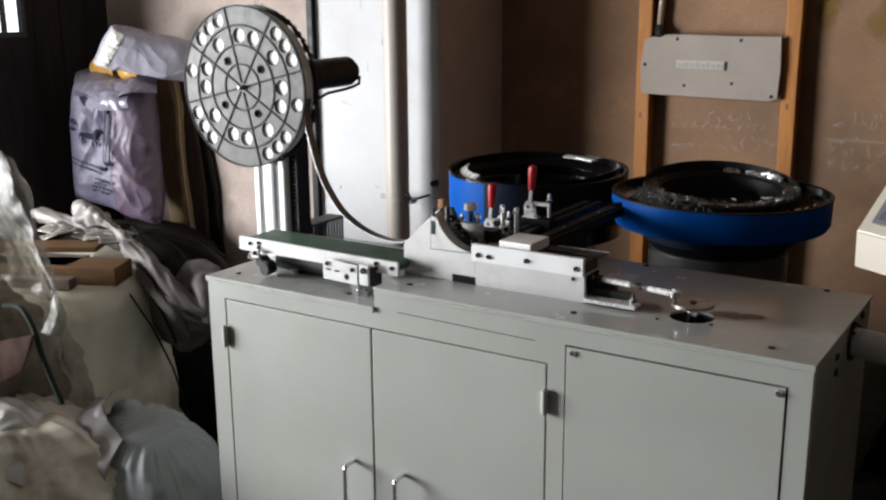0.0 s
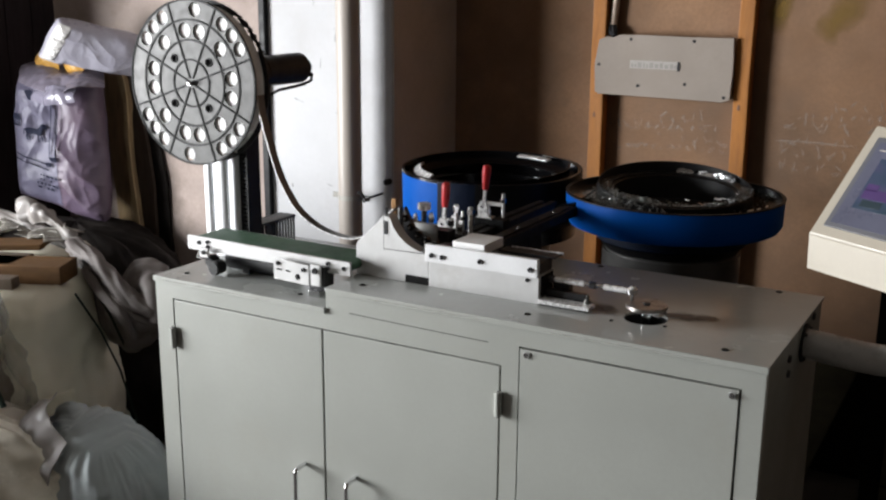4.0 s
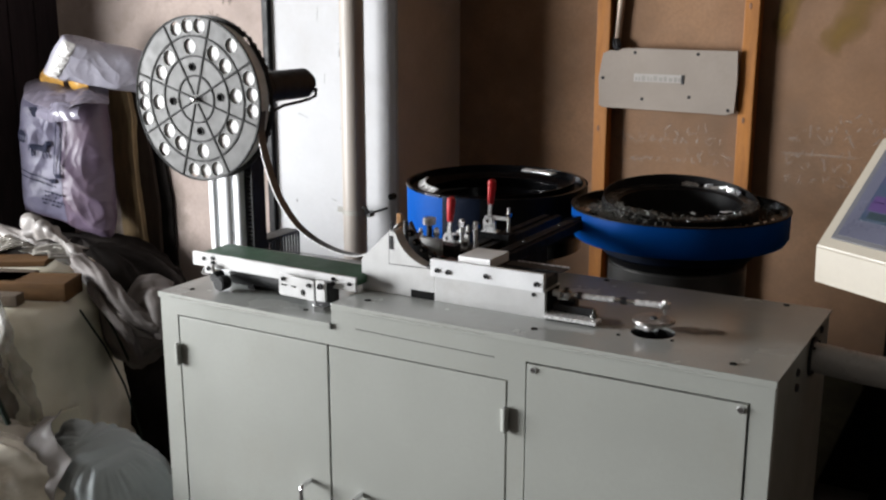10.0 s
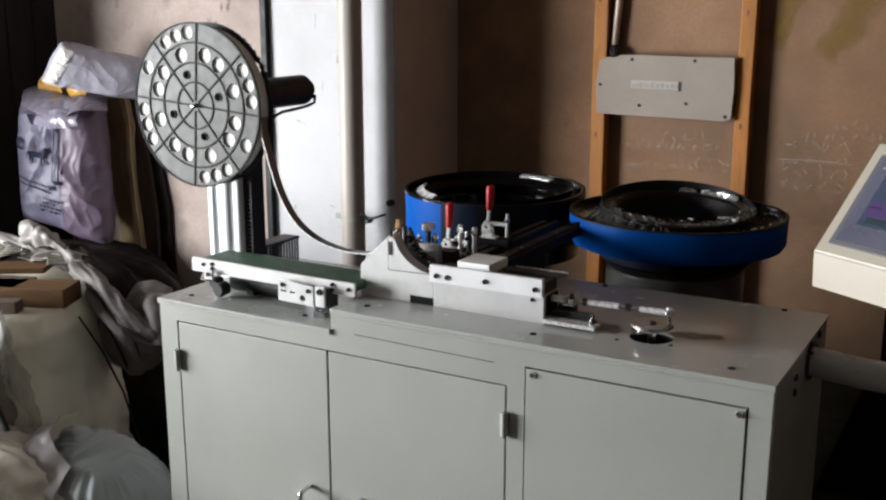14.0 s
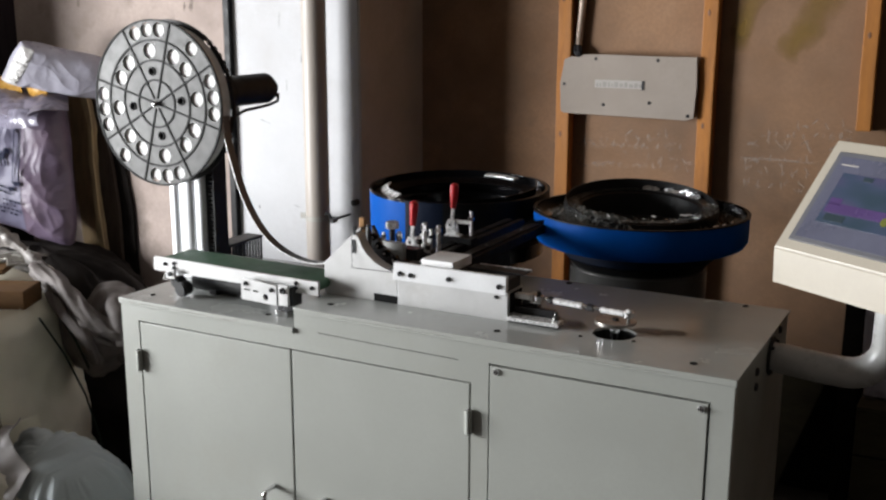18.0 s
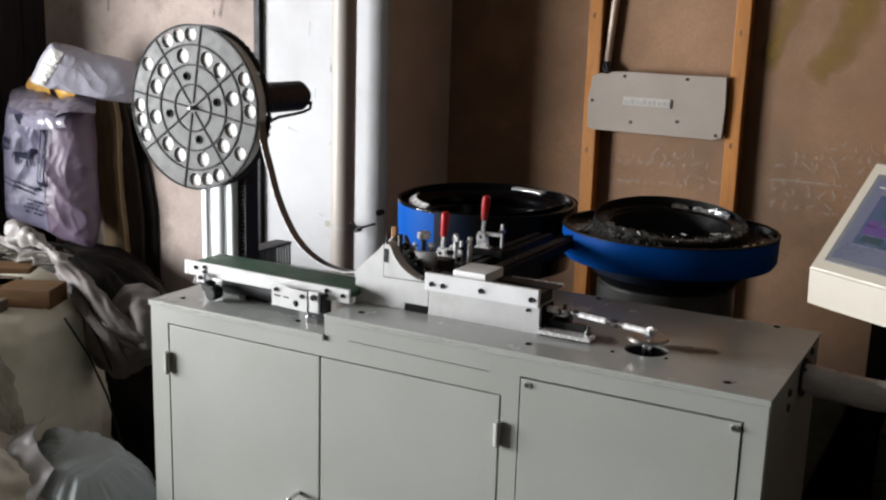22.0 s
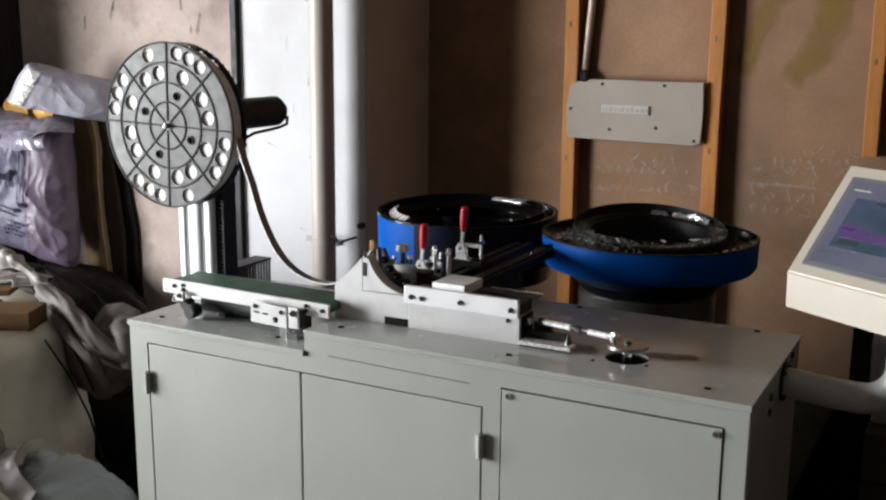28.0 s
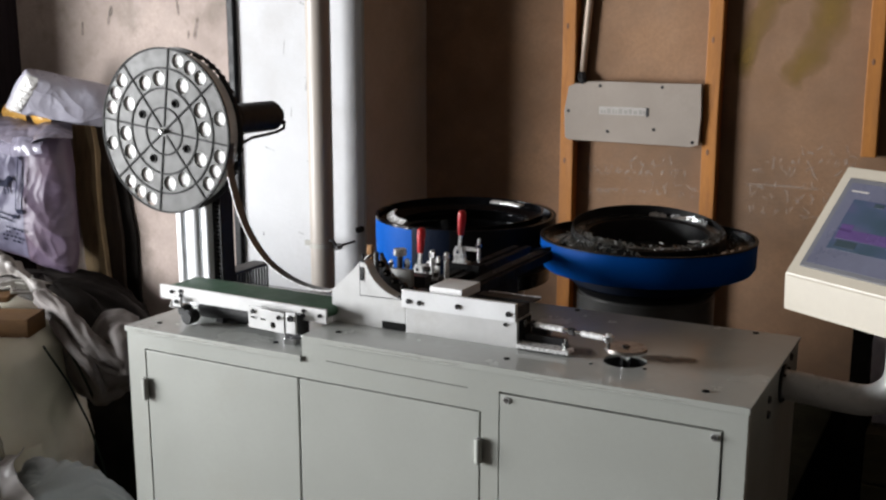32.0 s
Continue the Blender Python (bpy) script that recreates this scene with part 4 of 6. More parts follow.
    part("end_bracket", prism([(0.060, 0.843), (0.080, 0.843), (0.086, 0.856), (0.066, 0.856)], 0.055, 0.062), "steel", c)
    for x in (0.14, 0.33):
        part("support_post", box(x, x + 0.018, 0.10, 0.125, HL, 0.862, 0.001), "black_steel", c)


# ---- strip guide, slide and crank ----
def strip_guide():
    g = thing("strip_guide_block", "milled aluminium guide block with a concave roller run", "guide block")
    curve = []
    for k in range(13):
        a = rad(180 + 7.5 * k * 0.93)
        curve.append((0.582 + 0.092 * math.cos(a), 0.982 + 0.074 * math.sin(a)))
    poly = [(0.415, H), (0.572, H), (0.572, 0.909)] + [p for p in curve[::-1] if p[0] < 0.572 and p[1] < 0.969] + [(0.489, 0.970), (0.482, 0.971), (0.418, 0.912), (0.415, 0.906)]
    part("body", prism(poly, 0.105, 0.128, 0.0008), "aluminium", g)
    face = [(0.4785, 0.9075), (0.566, 0.9095)] + [p for p in curve[::-1] if p[0] < 0.560 and p[1] < 0.967] + [(0.487, 0.9685), (0.4785, 0.9685)]
    part("face_plate", prism(face, 0.1028, 0.105), "aluminium", g)
    part("plate_joint", tube([(0.4775, 0.1040, 0.969), (0.4775, 0.1040, 0.9065), (0.567, 0.1040, 0.9085)], 0.0009, 6), "dark_gap", g)
    part("slot_insert", box(0.4795, 0.4865, 0.1015, 0.105, 0.935, 0.960), "black_steel", g)
    part("guide_pin", box(0.4815, 0.4845, 0.103, 0.108, 0.958, 0.984), "black_steel", g)
    part("base_notch", box(0.524, 0.573, 0.1035, 0.130, H + 0.0005, 0.8645), "hole", g)
    screw("plate_screw", g, (0.562, 0.1035, 0.914), 0.0028, "y", "black_steel", 0.002)
    # black rollers along the curve, behind the face
    for k in range(5):
        a = rad(203 + 14 * k)
        x, z = 0.588 + 0.088 * math.cos(a), 0.990 + 0.072 * math.sin(a)
        r = part("roller", cyl((x, 0.1285, z), (x, 0.142, z), 0.0070, seg=18, bevel=0.003), "bowl", g, smooth=True)
        part("roller_axle", cyl((x, 0.1262, z), (x, 0.1285, z), 0.0022, seg=10), "steel", r)
    part("roller_backing", prism([(0.485, H), (0.585, H), (0.585, 0.905), (0.54, 0.915), (0.505, 0.938), (0.485, 0.975)], 0.161, 0.172), "black_steel", g)
    part("brass_stop", box(0.448, 0.458, 0.176, 0.186, 0.93, 0.985, 0.001), "brass", g, "small brass stop post")
    part("stop_post", cyl((0.466, 0.18, 0.92), (0.466, 0.18, 0.972), 0.005, seg=12), "black_steel", g)
    part("stop_base", box(0.43, 0.50, 0.173, 0.196, H, 0.93, 0.001), "black_steel", g)


def slide_housing():
    s = thing("slide_housing", "long milled aluminium slide housing with black socket screws", "machine block")
    part("lower_block", box(0.574, 0.7905, 0.1035, 0.165, H, 0.9, 0.0008), "aluminium", s)
    part("upper_rail", box(0.568, 0.789, 0.099, 0.1085, 0.8965, 0.9285, 0.0008), "bright_aluminium", s)
    part("upper_block", box(0.574, 0.789, 0.109, 0.160, 0.9005, 0.920, 0.0008), "black_steel", s)
    for x, z in ((0.582, 0.909), (0.604, 0.9085), (0.680, 0.911), (0.776, 0.910)):
        screw("rail_screw", s, (x, 0.099, z), 0.0048, "y", "black_steel", 0.003)
    screw("block_screw", s, (0.769, 0.1035, 0.890), 0.0036, "y", "black_steel", 0.002)
    part("cover_sheet", box(0.690, 0.80, 0.150, 0.1815, 0.9205, 0.923, 0.0006), "black_steel", s, "dark steel cover sheet")
    part("cover_edge", box(0.700, 0.80, 0.182, 0.1845, 0.9195, 0.9245, 0.0006), "nickel", s, "bright steel edge")
    part("dark_end", box(0.7905, 0.793, 0.112, 0.158, 0.862, 0.897), "hole", s)
    n = thing("nylon_block", "white nylon block lying on the slide housing", "block")
    part("block", box(0.617, 0.681, 0.113, 0.186, 0.9205, 0.9375, 0.0015), "nylon", n)
    b = thing("stop_plate", "narrow bright steel plate with a stop bolt", "steel plate")
    part("plate", box(0.793, 0.886, 0.096, 0.124, H + 0.004, 0.8605, 0.001), "nickel", b)
    part("plate_foot", box(0.795, 0.880, 0.102, 0.122, H, H + 0.004), "black_steel", b)
    part("guide_bar", box(0.793, 0.865, 0.128, 0.140, H, 0.872, 0.001), "black_steel", b)
    st = part("stop_bolt", cyl((0.874, 0.118, 0.8605), (0.874, 0.118, 0.876), 0.0032, seg=14), "track", b, smooth=True)
    part("nut", cyl((0.874, 0.118, 0.8605), (0.874, 0.118, 0.867), 0.0062, seg=6), "track", st)
    part("side_clamp", box(0.80, 0.83, 0.142, 0.160, H, 0.882, 0.002), "black_steel", b)


CX, CY, CR, ROD = 0.975, 0.1245, 0.0300, 0.168
SLIDE_Y = 0.134


def crank_parts():
    c = thing("crank_disc", "polished steel crank disc turning on a short shaft", "crank", pose(CX, CY, 0))
    part("disc", cyl((0, 0, 0.8690), (0, 0, 0.8745), 0.0345, seg=56, bevel=0.001), "oily_steel", c, smooth=True)
    part("shaft", cyl((0, 0, 0.822), (0, 0, 0.869), 0.0085, seg=24), "chrome", c, smooth=True)
    part("hub_screw", cyl((0, 0, 0.8745), (0, 0, 0.8775), 0.006, seg=6), "black_steel", c)
    p = part("crank_pin", cyl((CR, 0, 0.8745), (CR, 0, 0.9000), 0.0026, seg=16), "track", c, smooth=True)
    part("pin_nut", cyl((CR, 0, 0.8948), (CR, 0, 0.8985), 0.0052, 0.0048, 6), "nickel", p)
    part("counterweight", box(-0.031, -0.012, -0.012, 0.012, 0.861, 0.869, 0.001), "chrome", c)
    k = tagged(new("crank_top_smear"), "soft brown smear on the painted top beside the crank", "stain", kind="structure")
    soft_patch("smear", [(0.985, 0.150, H + 0.0006), (1.02, 0.163, H + 0.0006), (1.055, 0.172, H + 0.0006), (1.085, 0.175, H + 0.0006)], [0.010, 0.024, 0.024, 0.012], (0, 0, 1), "brown_smear", k, 0.4, 3)
    soft_patch("smear", [(0.80, 0.165, H + 0.0006), (0.85, 0.150, H + 0.0006), (0.90, 0.135, H + 0.0006), (0.925, 0.128, H + 0.0006)], [0.02, 0.03, 0.028, 0.010], (0, 0, 1), "brown_smear", k, 0.4, 5)
    r = thing("connecting_rod", "bright steel connecting rod with a turnbuckle body", "connecting rod", pose(CX - ROD, SLIDE_Y, 0.890))
    part("rod_bar", cyl((0.014, 0, 0), (ROD - 0.012, 0, 0), 0.0034, seg=14), "steel", r, smooth=True)
    part("turnbuckle", cyl((0.030, 0, 0), (0.083, 0, 0), 0.0052, seg=6), "nickel", r)
    part("lock_nut", cyl((0.094, 0, 0), (0.104, 0, 0), 0.0066, seg=6), "black_steel", r)
    part("lock_nut", cyl((0.020, 0, 0), (0.027, 0, 0), 0.0066, seg=6), "black_steel", r)
    part("sleeve", cyl((0.118, 0, 0), (ROD - 0.008, 0, 0), 0.0052, seg=16, bevel=0.0006), "nickel", r, smooth=True)
    for x in (0.0, ROD):
        part("rod_eye", lathe([(0.0044, -0.0045), (0.0088, -0.0045), (0.0088, 0.0045), (0.0044, 0.0045)], 24, (x, 0, 0)), "steel", r, smooth=True)
    s = thing("slide_bar", "steel slide bar with a clevis, sliding in the housing", "slide bar", pose(CX - ROD, SLIDE_Y, 0.890))
    part("bar", box(-0.085, -0.010, -0.006, 0.006, -0.0045, 0.0045, 0.0006), "nickel", s)
    part("clevis", box(-0.014, 0.006, -0.008, 0.008, -0.0085, -0.005, 0.0006), "steel", s)
    part("clevis_pin", cyl((0, 0, -0.009), (0, 0, 0.012), 0.004, seg=14), "black_steel", s)
    return c, r, s


# ---- reel and stand ----
RX, RY, RZ, RR = 0.0150, 0.120, 1.1833, 0.1635


def reel():
    w = thing("strip_reel", "grey plastic strip reel with round holes, wound with pale strip", "reel", pose(RX, RY, RZ))
    holes = []

    def at(deg, r):
        return r * math.sin(rad(deg)), r * math.cos(rad(deg))
    for s in range(8):
        mid = 45 * s
        outer = (3, 1, 3, 0)[s % 4]
        inner = (1, 2, 1, 2)[s % 4]
        offs = {0: (), 1: (0,), 3: (-12.5, 0, 12.5)}[outer]
        if outer == 1:
            offs = (3,)
        for o in offs:
            holes.append(circle(*at(mid + o, 0.883 * RR), 0.0143, 24))
        for o in ((0,) if inner == 1 else (-10.5, 10.5)):
            holes.append(circle(*at(mid + o, 0.635 * RR), 0.0152, 24))
        if s % 2 == 0:
            holes.append(circle(*at(mid, 0.39 * RR), 0.0066, 18))
    rim = circle(0, 0, RR, 96)
    me = plate_with_holes(rim, holes, 0.004)
    f = mesh_part("front_flange", me, "reel", w, at=pose(0, -0.002, 0, 90))
    for k in range(8):
        a = rad(22.5 + 45 * k)
        r0, r1 = 0.010, RR - 0.001
        bm = box(r0, r1, -0.0054, -0.0035, -0.0016, 0.0016)
        bm.transform(Matrix.Rotation(a, 4, "Y"))
        part("rib", bm, "reel_line", f, at=pose(0, 0, 0, -90) @ pose(0, 0.002, 0))
    for q in (0.285, 0.52, 0.76, 0.995):
        bm = lathe([(q * RR - 0.0016, 0.0035), (q * RR + 0.0016, 0.0035), (q * RR + 0.0016, 0.0054), (q * RR - 0.0016, 0.0054)], 80)
        bm.transform(Matrix.Rotation(rad(90), 4, "X"))
        part("ring_rib", bm, "reel_line", f, at=pose(0, 0, 0, -90) @ pose(0, 0.002, 0))
    for s in range(0, 8, 2):
        x, z = at(45 * s, 0.39 * RR)
        part("screw_recess", cyl((x, -0.0003, z), (x, 0.006, z), 0.0066, seg=16), "hole", w)
        bm = lathe([(0.0066, 0.0), (0.0086, 0.0), (0.0086, 0.0022), (0.0066, 0.0022)], 18)
        bm.transform(Matrix.Translation((x, -0.0035, z)) @ Matrix.Rotation(rad(90), 4, "X"))
        part("screw_collar", bm, "reel_line", w)
    part("hub_nut", cyl((0, -0.011, 0), (0, -0.0035, 0), 0.0058, seg=6), "chrome", w)
    part("hub_pin", cyl((0, -0.016, 0), (0, 0.06, 0), 0.0030, seg=12), "steel", w)
    part("axle", cyl((0, 0.02, 0), (0, 0.180, 0), 0.009, seg=16), "steel", w)
    # wound strip seen through the holes: one roll with fine turns
    bm = bmesh.new()
    for i in range(33):
        r = 0.056 + i * 0.003
        g = lathe([(r, -0.0330), (r + 0.0024, -0.0330), (r + 0.0024, -0.0006), (r, -0.0006)], 72, bm=bm)
    bm.transform(Matrix.Rotation(rad(90), 4, "X"))
    tagged(part("wound_strip", bm, "strip", w, "pale wound metal strip"), kind="stuff")
    # rear flange with the same holes
    me2 = plate_with_holes(rim, holes, 0.003)
    mesh_part("rear_flange", me2, "black_plastic", w, at=pose(0, 0.0360, 0, 90))
    part("hub", cyl((0, 0.001, 0), (0, 0.0345, 0), 0.05, seg=40), "black_plastic", w)
    # toothed black rim band at the rear
    bm = bmesh.new()
    for k in range(60):
        a = 2 * math.pi * k / 60
        b = box(RR - 0.010, RR - 0.0015, 0.0375, 0.0430, -0.0035, 0.0035)
        b.transform(Matrix.Rotation(a, 4, "Y"))
        me3 = bpy.data.meshes.new("tooth")
        b.to_mesh(me3)
        b.free()
        bm.from_mesh(me3)
        bpy.data.meshes.remove(me3)
    tagged(part("rim_teeth", bm, "black_plastic", w), kind="stuff")
    return w


def reel_stand():
    s = thing("reel_stand", "aluminium profile column with gear motor and slotted cable duct", "stand")
    x0, x1, y0, y1 = -0.029, 0.058, 0.186, 0.244
    # slotted extrusion outline
    n = 0.004
    poly = []
    for x in (x0 + 0.022, x1 - 0.022):
        poly += [(x - n, y0), (x - n, y0 + 0.008), (x + n, y0 + 0.008), (x + n, y0)]
    outline = [(x0, y0)] + poly + [(x1, y0), (x1, (y0 + y1) / 2 - n), (x1 - 0.008, (y0 + y1) / 2 - n), (x1 - 0.008, (y0 + y1) / 2 + n), (x1, (y0 + y1) / 2 + n), (x1, y1), (x0, y1)]
    me = plate_with_holes(outline, [], 0.338)
    mesh_part("column", me, "profile", s, at=pose(0, 0, HL + 0.169))
    part("motor_plate", box(-0.035, 0.065, 0.190, 0.240, 1.150, 1.156, 0.001), "black_steel", s)
    part("bearing_plate", box(-0.035, 0.062, 0.228, 0.240, 1.156, 1.235, 0.002), "black_steel", s)
    m = part("gear_motor", cyl((RX, 0.241, 1.190), (RX, 0.318, 1.190), 0.040, seg=40, bevel=0.003), "black_plastic", s, "black gear motor", smooth=True)
    part("motor_can", cyl((RX, 0.318, 1.192), (RX, 0.470, 1.192), 0.0335, seg=40, bevel=0.007), "black_plastic", m, smooth=True)
    part("end_cap", cyl((RX, 0.470, 1.192), (RX, 0.488, 1.192), 0.027, 0.020, 32, bevel=0.004), "black_plastic", m, smooth=True)
    part("cable_gland", cyl((RX + 0.01, 0.478, 1.176), (RX + 0.014, 0.494, 1.175), 0.005, seg=12), "black_plastic", m)
    part("motor_cable", tube([(RX + 0.014, 0.493, 1.175), (RX + 0.016, 0.488, 1.162), (RX + 0.014, 0.465, 1.156), (RX + 0.014, 0.43, 1.153), (RX + 0.016, 0.37, 1.150), (RX + 0.03, 0.30, 1.138), (RX + 0.045, 0.26, 1.09), (0.062, 0.235, 1.02)], 0.0035, 8), "black_plastic", m, smooth=True)
    # vertical slotted duct on the column side, horizontal duct on the plate
    d = part("cable_duct", box(0.0585, 0.064, 0.198, 0.236, HL, 1.10), "duct", s, "black slotted cable duct")
    for i in range(26):
        z = HL + 0.055 + i * 0.0088
        part("duct_finger", box(0.064, 0.078, 0.2345, 0.2365, z, z + 0.0052), "duct", d)
        part("duct_finger", box(0.064, 0.078, 0.1975, 0.1995, z, z + 0.0052), "duct", d)
    part("duct_lid", box(0.078, 0.0805, 0.1965, 0.2375, HL + 0.05, 1.10), "duct", d)
    h = thing("cable_duct", "black slotted cable duct lying on the low top plate", "cable duct")
    part("duct_floor", box(0.020, 0.062, 0.247, 0.376, HL, HL + 0.004), "duct", h)
    for i in range(13):
        y = 0.250 + i * 0.0098
        part("duct_finger", box(0.060, 0.062, y, y + 0.0058, HL + 0.004, HL + 0.055), "duct", h)
        part("duct_finger", box(0.020, 0.022, y, y + 0.0058, HL + 0.004, HL + 0.055), "duct", h)
    part("duct_lid", box(0.019, 0.063, 0.2475, 0.376, HL + 0.055, HL + 0.061, 0.001), "duct_lid", h, "dark grey duct lid")


# the loop at rest, and how far each point shares in the sway of its upper part and in the sag of its lower part
LOOP = [(0.174, 1.165), (0.175, 1.128), (0.187, 1.082), (0.206, 1.027), (0.228, 0.988), (0.256, 0.956), (0.292, 0.934), (0.328, 0.922), (0.362, 0.916), (0.396, 0.916), (0.426, 0.924), (0.450, 0.946), (0.470, 0.966), (0.484, 0.977)]
SWAY = (0.3, 0.7, 1, 1, 0.9, 0.7, 0.4, 0.15, 0, 0, 0, 0, 0, 0)
SINK = (0, 0, 0, 0.15, 0.35, 0.6, 0.85, 1, 1, 0.95, 0.4, 0.1, 0, 0)
PIECES = 26


def strip_points(sway, sink):
    """The line of the strip, swayed and sunk by so many metres, as points at even steps."""
    ctrl = [(x + a * sway, RY + 0.012, z + b * sink) for (x, z), a, b in zip(LOOP, SWAY, SINK)]
    line = [r[0] for r in smooth_grid([[p, p] for p in ctrl], 160, 2)]
    total = [0.0]
    for a, b in zip(line, line[1:]):
        total.append(total[-1] + (b - a).length)
    pts = []
    for k in range(PIECES + 1):
        d = total[-1] * k / PIECES
        i = min(int(np.searchsorted(total, d)), len(line) - 1)
        pts.append(line[i])
    return pts


def hanging_strip():
    s = thing("metal_strip", "thin bright metal strip hanging from the reel in a loop", "metal strip")
    pts = strip_points(0.0, -0.02)
    made = []
    long = max((b - a).length for a, b in zip(pts, pts[1:])) * 1.06
    bm = tube([(-long / 2, 0, 0), (0, 0, -0.0002), (long / 2, 0, 0)], 0, flat=(0.0098, 0.0009, (0, 1, 0)))
    first = part("strip_piece", bm, "strip_metal", s)
    made.append(first)
    # Bright piece that carries the gleam along the strip's edge.
    edge = part("bright_edge", box(-long / 2, long / 2, -0.0108, -0.0096, -0.0011, 0.0009), "nickel", first, "gleam along the edge of the strip")
    for k in range(1, PIECES):
        o = new("strip_piece", first.data)
        o.parent = s
        e = new("bright_edge", edge.data)
        e.parent = o
        made.append(o)
    return made


# ---- feeders ----
def bowls():
    b = thing("bowl_feeder", "vibratory bowl feeder with deep blue drum and shiny black track", "bowl feeder")
    cx, cy, rim = 0.345, 0.7865, 0.942
    R = 0.2155
    far = rad(117)

    def rise(a, r, z):
        return 0.011 * (0.5 + 0.5 * math.cos(a - far)) ** 1.5 if z > -0.05 else 0.0
    part("drum", lathe([(R - 0.060, -0.118), (R - 0.022, -0.117), (R - 0.007, -0.110), (R - 0.001, -0.098), (R, -0.080), (R + 0.001, -0.004), (R, 0), (R - 0.003, 0), (R - 0.003, -0.090), (R - 0.060, -0.108)], 96, (cx, cy, rim), lift=rise), "blue", b, "blue painted outer wall", smooth=True)
    part("rim_band", lathe([(R - 0.004, -0.005), (R + 0.0018, -0.005), (R + 0.0018, 0.001), (R - 0.004, 0.001)], 96, (cx, cy, rim), lift=rise), "bowl", b, smooth=True)

    # Curved skins over the drum; their dark colours stand for its shaded side.
    def drum_skin(a0, a1, low):
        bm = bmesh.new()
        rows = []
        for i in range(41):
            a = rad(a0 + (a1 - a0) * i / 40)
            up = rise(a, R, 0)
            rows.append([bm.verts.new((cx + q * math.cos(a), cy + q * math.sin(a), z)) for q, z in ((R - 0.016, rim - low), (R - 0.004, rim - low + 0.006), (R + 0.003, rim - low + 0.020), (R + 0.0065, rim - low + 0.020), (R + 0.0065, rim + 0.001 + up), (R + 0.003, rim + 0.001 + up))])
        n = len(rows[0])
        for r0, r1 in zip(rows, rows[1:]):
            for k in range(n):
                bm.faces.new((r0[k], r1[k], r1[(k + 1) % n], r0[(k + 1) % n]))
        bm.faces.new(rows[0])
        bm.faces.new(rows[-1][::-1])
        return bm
    part("outlet_shroud", drum_skin(-72, 62, 0.122), "dull_black", b, "black skin for the drum's shaded side", smooth=True)
    part("front_guard", drum_skin(-96, -72, 0.120), "navy", b, "dark navy skin for the drum's half-shaded front", smooth=True)
    part("liner", lathe([(R - 0.0036, -0.13), (R - 0.0032, -0.0005), (R - 0.005, -0.0005), (R - 0.006, -0.13)], 96, (cx, cy, rim), lift=rise), "bowl", b, smooth=True)
    part("inner_cone", lathe([(0.0, -0.15), (R - 0.006, -0.15), (R - 0.006, -0.070), (0.150, -0.062), (0.146, -0.035), (0.130, -0.035), (0.126, -0.085), (0.0, -0.07)][1:] + [(0.002, -0.06), (0.002, -0.15)], 96, (cx, cy, rim)), "bowl", b, smooth=True)

    def spiral(a, r, z):
        return 0.045 * ((a - 0.6) % (2 * math.pi)) / (2 * math.pi)
    part("spiral_track", lathe([(0.150, -0.062), (0.190, -0.060), (0.190, -0.056), (0.150, -0.058)], 96, (cx, cy, rim), lift=spiral), "track", b, "shiny worn spiral track", smooth=True)
    part("track_wall", lathe([(0.188, -0.060), (0.191, -0.060), (0.191, -0.03), (0.188, -0.03)], 96, (cx, cy, rim), lift=spiral), "bowl", b, smooth=True)
    part("shiny_ledge", lathe([(0.168, -0.028), (0.205, -0.016), (0.205, -0.013), (0.168, -0.025)], 96, (cx, cy, rim), lift=rise), "bowl", b, smooth=True)
    # Bright plates stand for the door's reflection on the glossy ledge.
    for a in (-2.80, -2.62, -2.44, -2.26, -2.08, 1.20, 1.38, 1.56):
        x, y = cx + 0.180 * math.cos(a), cy + 0.180 * math.sin(a)
        bm = box(-0.0155, 0.0155, -0.010, 0.010, -0.002, 0.002, 0.001)
        bm.transform(Matrix.Translation((x, y, rim - 0.003 + rise(a, 0.18, 0))) @ Matrix.Rotation(a + 1.57, 4, "Z") @ Matrix.Rotation(0.55 if a < 0 else -0.15, 4, "X"))
        part("track_plate", bm, "nickel", b, "bright plate for the glint on the ledge")
    part("base", cyl((cx, cy, 0.655), (cx, cy, rim - 0.112), 0.146, 0.150, 48, bevel=0.004), "base", b, smooth=True)
    # Hidden stand, widened and raised to keep light off the lower wall.
    part("stand", box(cx - 0.16, cx + 0.25, cy - 0.25, cy + 0.20, 0, 0.655, 0.005), "base", b)

    f = thing("bowl_feeder", "vibratory bowl feeder with wide blue pan full of small parts", "bowl feeder")
    cx, cy, rim = 0.812, 0.760, 0.937
    R = 0.2355
    part("lower_drum", lathe([(0.150, -0.104), (0.158, -0.104), (0.166, -0.099), (0.168, -0.078), (0.173, -0.0725), (0.150, -0.0725)], 112, (cx, cy, rim)), "navy", f, "dark navy lower drum", smooth=True)
    part("pan", lathe([(0.150, -0.072), (R - 0.022, -0.071), (R - 0.008, -0.067), (R - 0.001, -0.056), (R, -0.003), (R - 0.001, 0), (R - 0.004, 0), (R - 0.004, -0.050), (R - 0.016, -0.058), (0.150, -0.064)], 112, (cx, cy, rim)), "blue", f, "blue painted outer pan", smooth=True)
    part("rim_band", lathe([(R - 0.0045, -0.0018), (R + 0.0012, -0.0018), (R + 0.0012, 0.001), (R - 0.0045, 0.001)], 112, (cx, cy, rim)), "dull_black", f, smooth=True)
